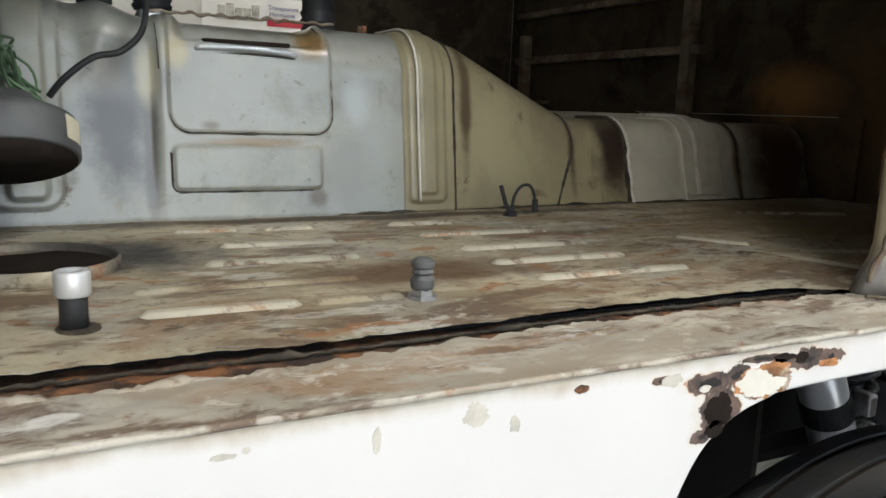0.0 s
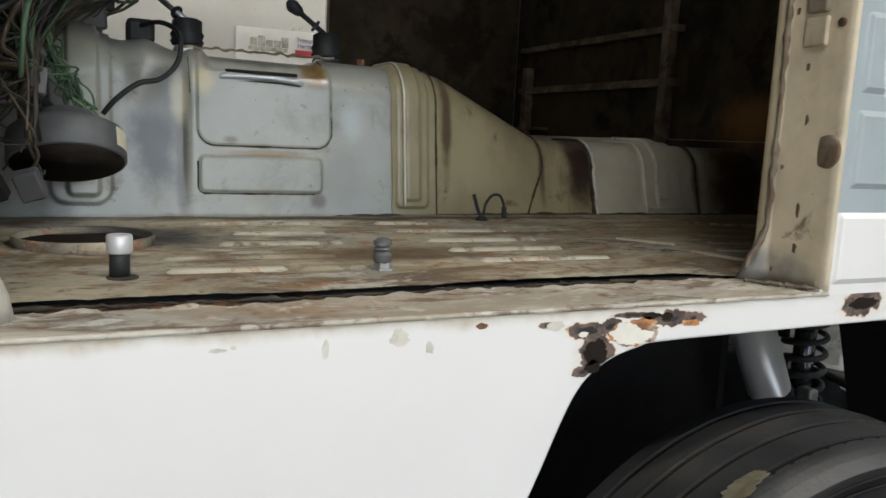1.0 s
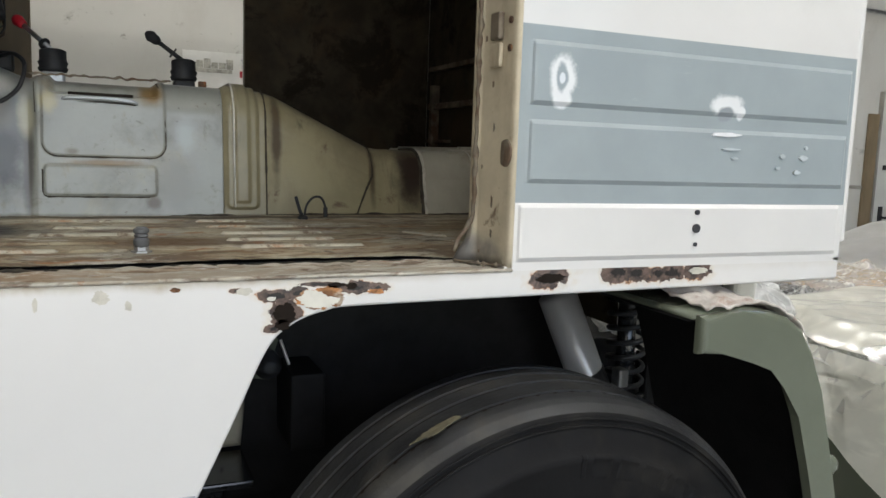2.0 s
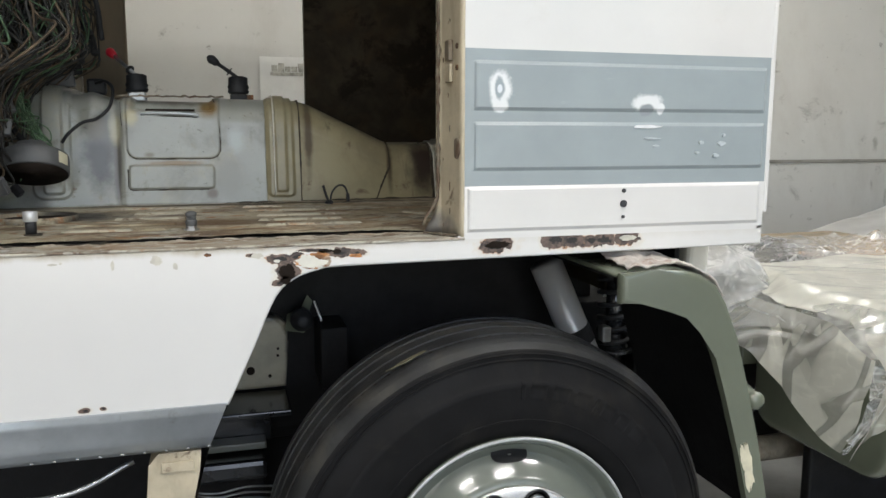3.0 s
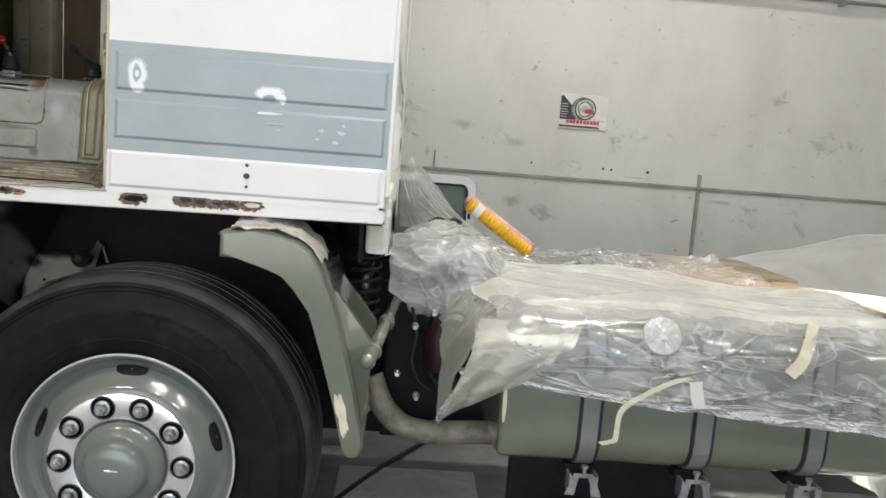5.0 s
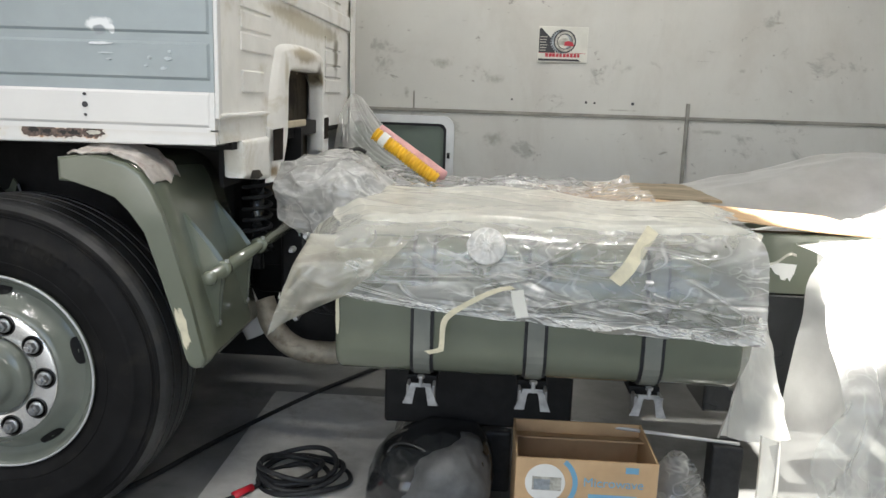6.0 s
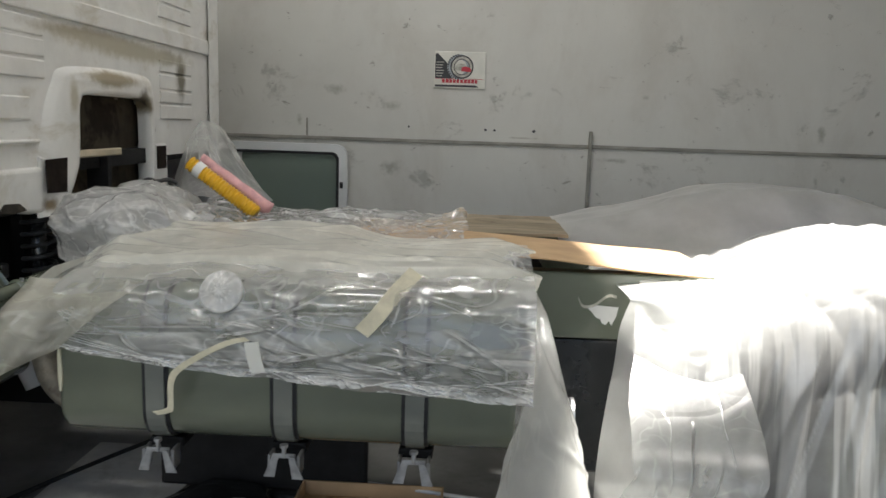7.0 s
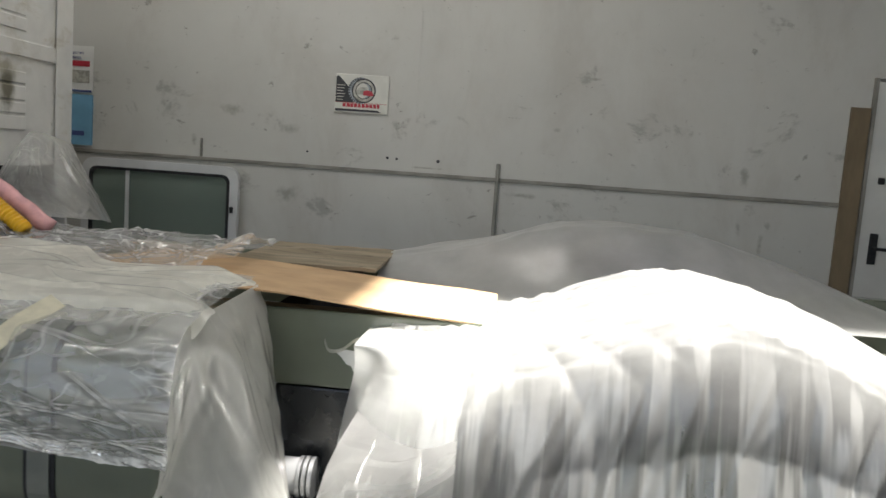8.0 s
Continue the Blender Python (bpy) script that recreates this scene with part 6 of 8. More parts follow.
# ---- wheels ----
def make_wheel(cx, cy, cz, parent):
    """Front wheel: tyre, dished rim with hand holes, ring of nuts, hub. cy is the plane of the nuts."""
    w = new("wheel")
    w.location, w.parent = (cx, cy, cz), parent
    o = (0, 0, 0)
    R = 0.535
    side = [(0.295, 0.055), (0.3, 0.03), (0.33, 0.012), (0.38, 0.0), (0.425, 0.002), (0.437, -0.001), (0.44, 0.003), (0.47, 0.012), (0.495, 0.022), (0.502, 0.02), (0.508, 0.026)]
    prof = [(0.508, 0.026), (0.52, 0.042), (0.526, 0.054), (0.5285, 0.062)]
    grooves = [0.078, 0.13, 0.18, 0.23]
    for g in grooves:
        crown = R - 0.0045 * ((g - 0.156) / 0.08) ** 2
        prof += [(crown, g - 0.0058), (crown - 0.009, g - 0.0046), (crown - 0.009, g + 0.0046), (crown, g + 0.0058)]
    prof += [(0.529, 0.262), (0.508, 0.285)]
    bm = lathe(bmesh.new(), side, o, "Y", 96, False)
    part("tyre", bm, M["tyre"], w, "black truck tyre", smooth=True)
    part("inner_sidewall", lathe(bmesh.new(), [(0.508, 0.285), (0.44, 0.308), (0.38, 0.312), (0.33, 0.3), (0.295, 0.26)], o, "Y", 96, False), M["tyre"], w, smooth=True)
    part("tread", lathe(bmesh.new(), prof, o, "Y", 192, False), M["tread"], w, "dusty ribbed tread with light painted into its grey")
    # dark rings and dashes paint the shade in the grooves and sipes
    for g in grooves:
        rr = R - 0.0045 * ((g - 0.156) / 0.08) ** 2 - 0.006
        part("groove_shade", tube(bmesh.new(), [(rr * math.cos(a), g, rr * math.sin(a)) for a in (2 * math.pi * k / 96 for k in range(96))], 0.004, 6, closed=True), M["hole"], w, smooth=True)
    sipe = None
    for k in range(96):
        m = Matrix.Rotation(2 * math.pi * k / 96, 4, "Y") @ pose(0, grooves[0] - 0.007, R - 0.0062)
        if sipe is None:
            sipe = part("sipe", B(-0.0035, 0.0035, -0.0015, 0.0015, -0.003, 0.0024), M["hole"], w)
            sipe.matrix_basis = m
        else:
            o2 = new("sipe", sipe.data)
            o2.parent, o2.matrix_basis = w, m
    # worn raised marks on the sidewall, then a fine rib
    a0 = math.radians(2)
    for k, wide in enumerate((1.6, 6.2, 6.6, 6.0, 1.6, 5.4, 5.2, 6.4)):
        bm = bmesh.new()
        def fn(u, v, a0=a0, wide=wide):
            a, r = a0 + math.radians(wide) * u, 0.395 + 0.05 * v
            edge = 0.0022 * min(1.0, 6 * min(u, 1 - u)) * min(1.0, 6 * min(v, 1 - v))
            return (r * math.sin(a), lerp_table(r, [(0.38, 0.0), (0.425, 0.002), (0.437, -0.001), (0.44, 0.003), (0.47, 0.012)])[0] + 0.0008 - edge, r * math.cos(a))
        sheet(bm, fn, 12, 12)
        part("sidewall_mark", bm, M["tyre"], w, smooth=True)
        a0 += math.radians(wide + 1.3)
    for r, y in ((0.487, 0.0165), (0.4985, 0.0195)):
        part("sidewall_rib", tube(bmesh.new(), [(r * math.cos(a), y, r * math.sin(a)) for a in (2 * math.pi * k / 120 for k in range(120))], 0.0028, 6, closed=True), M["tyre"], w, smooth=True)
    part("sidewall_rib", tube(bmesh.new(), [(0.352 * math.cos(a), 0.007, 0.352 * math.sin(a)) for a in (2 * math.pi * k / 96 for k in range(96))], 0.0025, 6, closed=True), M["tyre"], w, smooth=True)
    part("mud_spot", blob(bmesh.new(), 0, 0, 0.045, 0.018, -0.001, 0.0, 3.3, 0.5), M["mud"], w).matrix_basis = Matrix.Rotation(radians(-24), 4, "Y") @ pose(0, 0.075, 0.537, 78, 0, 0)
    rim = [(0.3, 0.05), (0.309, 0.02), (0.309, 0.014), (0.302, 0.012), (0.294, 0.02), (0.285, 0.04), (0.272, 0.055), (0.262, 0.05), (0.25, 0.04), (0.235, 0.028), (0.222, 0.012), (0.212, 0.002), (0.205, 0.0), (0.12, 0.0), (0.12, 0.02), (0.1, 0.1), (0.2, 0.2), (0.29, 0.2)]
    part("rim", lathe(bmesh.new(), rim, o, "Y", 80), M["rim"], w, "grey-green painted steel rim", smooth=True)
    part("rim_edge", tube(bmesh.new(), [(0.306 * math.cos(a), 0.0125, 0.306 * math.sin(a)) for a in (2 * math.pi * k / 72 for k in range(72))], 0.0035, 6, closed=True), M["alloy"], w, smooth=True)
    # black patches on the rim paint the dark behind its hand holes
    for k in range(5):
        a = 2 * math.pi * (k + 0.02) / 5
        m = Matrix.Rotation(a, 4, "Y")
        bm = bmesh.new()
        def fn(u, v, m=m):
            s = 2 * math.pi * u
            rx, rz = 0.044 * (1 - v * 0.9), 0.015 * (1 - v * 0.9)
            sx = math.copysign(abs(math.cos(s)) ** 0.7, math.cos(s)) * rx
            sz = math.copysign(abs(math.sin(s)) ** 0.7, math.sin(s)) * rz
            r = math.hypot(0.258 + sz, sx)
            return m @ Vector((sx, lerp_table(r, [(0.22, 0.009), (0.235, 0.0265), (0.25, 0.0385), (0.262, 0.0485), (0.272, 0.054), (0.285, 0.039)])[0] - 0.0015, 0.258 + sz))
        sheet(bm, fn, 20, 2, closed_u=True)
        part("hand_hole", bm, M["black"], w)
    part("nut_ring", lathe(bmesh.new(), [(0.204, -0.001), (0.203, -0.007), (0.198, -0.009), (0.132, -0.009), (0.127, -0.006), (0.127, 0.0)], o, "Y", 64), M["chrome"], w, "polished steel ring under the nuts", smooth=True)
    for k in range(10):
        a = 2 * math.pi * (k + 0.5) / 10
        c = (0.1675 * math.sin(a), -0.009, 0.1675 * math.cos(a))
        part("nut_recess", lathe(bmesh.new(), [(0.0335, 0.0), (0.033, -0.004), (0.029, -0.005), (0.028, 0.0), (0.002, 0.0005)], c, "Y", 28), M["cup"], w, smooth=True)
        part("nut_collar", lathe(bmesh.new(), [(0.022, 0), (0.022, -0.006), (0.019, -0.008), (0.01, -0.008)], c, "Y", 24), M["steel"], w, smooth=True)
        part("nut", lathe(bmesh.new(), [(0.0165, -0.006), (0.0165, -0.024), (0.014, -0.027), (0.0095, -0.027), (0.0095, -0.033), (0.007, -0.035)], c, "Y", 6), M["steel"], w)
    part("hub", lathe(bmesh.new(), [(0.123, 0.0), (0.122, -0.016), (0.118, -0.026), (0.108, -0.034), (0.095, -0.04), (0.088, -0.05), (0.084, -0.062), (0.076, -0.072), (0.062, -0.079), (0.04, -0.083), (0.02, -0.0845), (0.002, -0.085)], o, "Y", 48), M["rim"], w, "grey-green hub cap", smooth=True)
    part("hub_badge", B(-0.018, 0.018, -0.0858, -0.083, 0.008, 0.014, bevel=0.0006, seg=1), M["chrome"], w)
    return w


make_wheel(0, -0.085, 0.513, truck)
rear = new("wheel")
rear.location, rear.parent = (3.42, 0.14, 0.513), truck
part("tyre", lathe(bmesh.new(), [(0.295, 0.055), (0.3, 0.03), (0.33, 0.012), (0.38, 0.0), (0.44, 0.003), (0.495, 0.022), (0.522, 0.04), (0.53, 0.055), (0.53, 0.26), (0.508, 0.285), (0.44, 0.308), (0.33, 0.3), (0.295, 0.26)], (0, 0, 0), "Y", 64), M["tyre"], rear, smooth=True)
part("rim", lathe(bmesh.new(), [(0.3, 0.05), (0.305, 0.02), (0.285, 0.05), (0.24, 0.12), (0.15, 0.13), (0.14, 0.02), (0.05, 0.01)], (0, 0, 0), "Y", 48), M["olive"], rear, smooth=True)
part("axle", tube(bmesh.new(), [(0, 0.25, 0.513), (0, 2.0, 0.513)], 0.06, 16), M["black"], truck)
part("axle", tube(bmesh.new(), [(3.42, 0.4, 0.513), (3.42, 2.0, 0.513)], 0.08, 16), M["black"], truck)
far = copy_thing(bpy.data.objects["wheel"], Matrix.Translation((0, 2.33, 0.513)) @ Matrix.Rotation(math.pi, 4, "Z"))
far.parent = truck
inner = copy_thing(rear, Matrix.Translation((3.42, 0.47, 0.513)))
inner.parent = truck
far = copy_thing(rear, Matrix.Translation((3.42, 2.1, 0.513)) @ Matrix.Rotation(math.pi, 4, "Z"))
far.parent = truck

# ---- mudguard ----
mg = new("mudguard")
mg.parent = truck
mg["label"] = "glossy grey-green steel mudguard behind the wheel"
OUT = [(0.245, 1.183), (0.33, 1.19), (0.4, 1.186), (0.45, 1.172), (0.492, 1.145), (0.522, 1.1), (0.55, 1.02), (0.58, 0.92), (0.625, 0.76), (0.66, 0.605), (0.661, 0.585), (0.654, 0.57)]
INN = [(0.63, 0.564), (0.614, 0.572), (0.606, 0.6), (0.575, 0.72), (0.53, 0.87), (0.495, 0.975), (0.46, 1.045), (0.42, 1.085), (0.37, 1.104), (0.3, 1.112), (0.245, 1.114)]
bm = prism(bmesh.new(), OUT + INN, -0.098, -0.076)
bmesh.ops.bevel(bm, geom=[e for e in bm.edges if all(abs(v.co.y + 0.098) < 1e-4 for v in e.verts)], offset=0.013, segments=4, profile=0.5, affect="EDGES")
part("flange", bm, M["olive"], mg, smooth=False)
bm = bmesh.new()
fine = [Vector(p) for p in curve_pts([(x, 0, z) for x, z in OUT], 5)]
def mg_skin(u, v):
    k = u * (len(fine) - 1)
    i = min(int(k), len(fine) - 2)
    p = fine[i].lerp(fine[i + 1], k - i)
    return (p.x, -0.076 + 0.516 * v, p.z)
sheet(bm, mg_skin, 50, 6)
ext = bmesh.ops.extrude_face_region(bm, geom=[f for f in bm.faces])
for v in ext["geom"]:
    if isinstance(v, bmesh.types.BMVert):
        v.co += Vector((-0.008, 0, -0.008))
part("skin", bm, M["olive"], mg, smooth=True)
bm = bmesh.new()
sheet(bm, lambda u, v: Vector(mg_skin(u, v)) + Vector((-0.012, 0.004, -0.012)), 50, 4)
part("lining", bm, M["black"], mg, "black underseal inside the mudguard", smooth=True)
# folded brackets, pointed at both ends and widest at the tube
for y in (0.055, 0.335):
    bm = bmesh.new()
    rings = []
    for x, z, w, h in ((0.547, 1.012, 0.009, 0.008), (0.557, 0.985, 0.012, 0.016), (0.588, 0.9, 0.019, 0.048), (0.605, 0.845, 0.022, 0.066), (0.612, 0.815, 0.022, 0.066), (0.625, 0.75, 0.016, 0.04), (0.642, 0.685, 0.01, 0.018), (0.648, 0.655, 0.008, 0.01)):
        out = Vector((0.96, 0, 0.28)) * h
        rings.append([bm.verts.new(Vector((x, y, z)) + q) for q in (Vector((-0.006, -w, 0)), Vector((-0.006, w, 0)), out + Vector((0, w, 0)), out + Vector((0, w - 0.004, 0)), out * 0.45 + Vector((0, 0.002, 0)), out * 0.45 - Vector((0, 0.002, 0)), out - Vector((0, w - 0.004, 0)), out - Vector((0, w, 0)))])
    for p, q in zip(rings, rings[1:]):
        for k in range(8):
            bm.faces.new((p[k], p[(k + 1) % 8], q[(k + 1) % 8], q[k]))
    bm.faces.new(rings[0][::-1])
    bm.faces.new(rings[-1])
    bmesh.ops.recalc_face_normals(bm, faces=bm.faces[:])
    part("bracket", bm, M["olive"], mg, "grey-green folded bracket")
    part("bracket_bolt", lathe(bmesh.new(), [(0.009, 0), (0.009, 0.006), (0.005, 0.008)], (0.655, y, 0.668), "X", 6), M["steel"], mg)
    z = 0.833 + 0.088 * (y + 0.03)
    x = 0.662 + 0.112 * (y + 0.03)
    part("clamp", lathe(bmesh.new(), [(0.02, -0.016), (0.027, -0.012), (0.027, 0.012), (0.02, 0.016)], (x, y, z), "Y", 20), M["olive"], mg, smooth=True)
    part("clamp_bolt", lathe(bmesh.new(), [(0.007, 0), (0.007, 0.01)], (x + 0.012, y, z + 0.02), "Z", 6), M["steel"], mg)
part("support_tube", tube(bmesh.new(), [(0.662, -0.03, 0.833), (0.735, 0.62, 0.89)], 0.02, 18), M["olive"], mg, smooth=True)
part("tube_end", lathe(bmesh.new(), [(0.021, 0.0), (0.024, -0.006), (0.02, -0.016), (0.008, -0.02), (0.001, -0.0205)], (0.662, -0.03, 0.833), "Y", 20), M["olive"], mg, smooth=True)
part("worn_edge", blob(bmesh.new(), 0.6, 0.695, 0.014, 0.068, -0.0995, -0.0975, 5.0, 0.5, turn=0.24), M["tape"], mg)
# cloth lying on the mudguard
bm = bmesh.new()
def rag(u, v):
    x = 0.27 + 0.25 * u + 0.015 * noise.noise((u * 3, v * 3, 1))
    y = -0.08 + 0.2 * v + 0.03 * noise.noise((u * 4, 2, v))
    base = lerp_table(x, [(0.24, 1.184), (0.4, 1.188), (0.45, 1.174), (0.492, 1.147), (0.522, 1.105), (0.56, 1.0)])[0]
    return (x, y, base + 0.006 + 0.016 * abs(noise.noise((u * 5, v * 4, 7))) + 0.02 * smooth01(v, 0.3, 0.8) * (1 - u) + 0.006 * noise.noise((u * 14, v * 12, 2)))
sheet(bm, rag, 36, 26)
ext = bmesh.ops.extrude_face_region(bm, geom=[f for f in bm.faces])
for v in ext["geom"]:
    if isinstance(v, bmesh.types.BMVert):
        v.co.z += 0.004
only("cleaning_rag", bm, M["cloth"], "crumpled grubby white rag lying on the mudguard", "rag", smooth=True)

# ---- suspension and engine bay ----
M["exhaust"] = surface("dusty_brown_pipe", (0.25, 0.225, 0.18), 0.55, metal=0.2, var=0.2, scale=14, bump=0.2, stains=(((0.12, 0.09, 0.06), 9, 0.5, 0.66, 0.7, None),))
M["dark_red"] = surface("grimy_dark_red_paint", (0.028, 0.007, 0.007), 0.5, var=0.2, scale=20)
part("shock_absorber", tube(bmesh.new(), [(0.345, 0.55, 1.1), (0.632, 0.55, 0.478)], 0.05, 24), M["alloy"], truck, "silver suspension cylinder", smooth=True)
d = Vector((0.287, 0, -0.622)).normalized()
for k, w in ((0.225, 0.055), (0.365, 0.012)):
    c = Vector((0.345, 0.55, 1.1)) + d * k
    part("cylinder_band", tube(bmesh.new(), [c, c + d * w], 0.053, 24), M["rubber"], truck, "black band round the cylinder")
part("cylinder_fitting", B(0.52, 0.55, 0.5, 0.54, 0.85, 0.9, bevel=0.006), M["steel"], truck)
for y in (0.61, 1.5):
    coil = [(0.615 + 0.05 * math.cos(a), y + 0.05 * math.sin(a), 0.8 + 0.27 * a / (2 * math.pi * 6.5)) for a in (2 * math.pi * 6.5 * k / 130 for k in range(131))]
    part("coil_spring", tube(bmesh.new(), coil, 0.0075, 8), M["rubber"], truck, "black coil spring of the cab mounting", smooth=True)
    part("spring_damper", tube(bmesh.new(), [(0.615, y, 0.72), (0.615, y, 1.1)], 0.026, 16), M["gloss_black"], truck, smooth=True)
    part("spring_seat", lathe(bmesh.new(), [(0.06, 0), (0.062, 0.012), (0.03, 0.02)], (0.615, y, 1.065), "Z", 24), M["gloss_black"], truck, smooth=True)
    part("spring_seat", lathe(bmesh.new(), [(0.03, -0.02), (0.062, -0.01), (0.06, 0)], (0.615, y, 0.8), "Z", 24), M["gloss_black"], truck, smooth=True)
for y in (0.49, 1.62):
    part("frame_rail", B(1.02, 5.6, y, y + 0.07, 0.74, 0.955, bevel=0.006), M["olive"], truck, "grey-green chassis rail")
    part("front_rail", B(-2.2, 0.779, 0.76 if y < 1 else 1.4, 0.83 if y < 1 else 1.47, 0.7, 0.92, bevel=0.006), M["black"], truck)
for x in (-1.8, -0.3, 0.9, 1.6, 2.3, 3.3, 3.9, 4.9):
    part("cross_member", B(x - 0.04, x + 0.04, 0.56, 1.62, 0.76, 0.94, bevel=0.006), M["black"], truck)
# made-up panel added to darken the gap between mudguard and tank
part("dark_gap_panel", B(0.7, 1.4, 0.62, 0.68, 0.36, 0.9, bevel=0.01), M["black"], truck, "added black panel that darkens the gap behind the front wheel")
# plate added to black out the white bracket behind the spring
part("dark_bracket_screen", B(0.598, 0.612, 0.25, 0.75, 1.07, 1.222), M["black"], truck)
part("engine_block", B(-1.2, 0.5, 0.72, 1.45, 0.55, 1.2, bevel=0.05), M["black"], truck)
part("gearbox", B(0.5, 1.4, 0.85, 1.3, 0.55, 0.9, bevel=0.05), M["black"], truck)
part("battery_box", B(2.3, 2.74, 0.5, 0.75, 0.28, 0.735, bevel=0.008), M["gloss_black"], truck, "gloss black box under the chassis rail")
bm = tube(bmesh.new(), curve_pts([(0.66, 0.52, 0.62), (0.71, 0.49, 0.52), (0.79, 0.478, 0.455), (0.9, 0.478, 0.44), (1.06, 0.478, 0.45), (1.4, 0.478, 0.45)]), 0.042, 18)
part("exhaust_pipe", bm, M["exhaust"], truck, "dusty brown-grey exhaust elbow", smooth=True)
part("air_dryer", lathe(bmesh.new(), [(0.05, 0), (0.06, 0.01), (0.06, 0.14), (0.04, 0.16), (0.03, 0.2)], (0.9, 0.52, 0.66), "Z", 24), M["dark_red"], truck, "dark red cylinder in the shade", smooth=True)
for i, (x, y, z) in enumerate(((0.86, 0.38, 0.9), (0.93, 0.36, 0.88), (0.8, 0.42, 0.84), (0.97, 0.4, 0.7), (0.82, 0.4, 0.6), (0.75, 0.46, 0.66))):
    part("fitting", lathe(bmesh.new(), [(0.012, 0), (0.012, -0.02), (0.008, -0.024), (0.008, -0.04)], (x, y, z), "Y", 6), M["chrome" if i % 2 else "steel"], truck)
for i, (x, y, r) in enumerate(((0.8, 0.52, 0.007), (0.87, 0.5, 0.005), (0.96, 0.46, 0.006))):
    part("air_line", tube(bmesh.new(), curve_pts([(x - 0.02, y + 0.09, 0.9), (x + 0.01, y + 0.02, 0.78), (x - 0.015 * i, y, 0.68), (x + 0.05, y - 0.02, 0.6), (x + 0.14, y + 0.03, 0.57 + 0.02 * i)]), r, 8), M["rubber"], truck, smooth=True)
part("exhaust_stub", tube(bmesh.new(), [(2.2, 0.44, 0.5), (2.4, 0.44, 0.5)], 0.05, 28), M["alloy"], truck, "bright pipe end", smooth=True)
for x in (2.398, 2.414, 2.43):
    part("stub_clamp", tube(bmesh.new(), [(x, 0.44, 0.5), (x + 0.011, 0.44, 0.5)], 0.056, 28), M["steel"], truck)
part("clamp_bolt", B(2.4, 2.425, 0.4, 0.42, 0.42, 0.45, bevel=0.004), M["steel"], truck)
LABEL = [(-0.05, 0.03), (-0.02, 0.034), (0.055, 0.03), (0.05, 0.0), (0.036, -0.03), (0.028, -0.016), (0.018, -0.028), (0.006, -0.024), (0.0, -0.01), (-0.014, -0.006), (-0.03, 0.014)]
part("torn_label", prism(bmesh.new(), [(2.515 + x, 0.818 + z) for x, z in LABEL], 0.485, 0.4885), M["paper"], truck, "torn white paper label")
bm = bmesh.new()
curl = curve_pts([(2.44, 0.47, 0.872), (2.455, 0.462, 0.848), (2.49, 0.464, 0.852), (2.53, 0.458, 0.885), (2.56, 0.47, 0.88)], 6)
sheet(bm, lambda u, v: curl[int(round(u * (len(curl) - 1)))] + Vector((0, 0.004 * v, 0.009 * v)), len(curl) - 1, 1)
part("torn_label", bm, M["film_yellow"], truck, "curled strip of clear tape")

# ---- fuel tank ----
tank = new("fuel_tank")
tank.parent = truck
tank["label"] = "glossy grey-green fuel tank under plastic film"
TX0, TX1, TY0, TY1, TZ0, TZ1, TR = 1.046, 2.23, -0.08, 0.465, 0.565, 0.98, 0.09
def tank_ring(x, inset):
    pts = []
    for cy, cz, s in ((TY1 - TR, TZ1 - TR, 0), (TY0 + TR, TZ1 - TR, 1), (TY0 + TR, TZ0 + TR, 2), (TY1 - TR, TZ0 + TR, 3)):
        for k in range(8):
            a = math.pi / 2 * (s + k / 7)
            pts.append((x, cy + (TR - inset) * math.cos(a), cz + (TR - inset) * math.sin(a)))
    return pts
bm = bmesh.new()
rings = [[bm.verts.new(p) for p in tank_ring(x, i)] for x, i in ((TX0, 0.03), (TX0 + 0.002, 0.012), (TX0 + 0.008, 0.004), (TX0 + 0.02, 0.0), (TX1 - 0.02, 0.0), (TX1 - 0.008, 0.004), (TX1 - 0.002, 0.012), (TX1, 0.03))]
for a, b in zip(rings, rings[1:]):
    for k in range(len(a)):
        bm.faces.new((a[k], a[(k + 1) % len(a)], b[(k + 1) % len(b)], b[k]))
bm.faces.new(rings[0]); bm.faces.new(rings[-1])
part("shell", bm, M["olive"], tank, smooth=True)
def band(x, w, off, mat, name):
    bm = bmesh.new()
    n = 32
    L = [[bm.verts.new(p) for p in tank_ring(xx, -o)] for xx, o in ((x - w, off), (x + w, off), (x + w, 0.0), (x - w, 0.0))]
    for a, b in ((0, 1), (1, 2), (2, 3), (3, 0)):
        for k in range(len(L[0])):
            bm.faces.new((L[a][k], L[a][(k + 1) % len(L[a])], L[b][(k + 1) % len(L[b])], L[b][k]))
    part(name, bm, M[mat], tank, smooth=False)
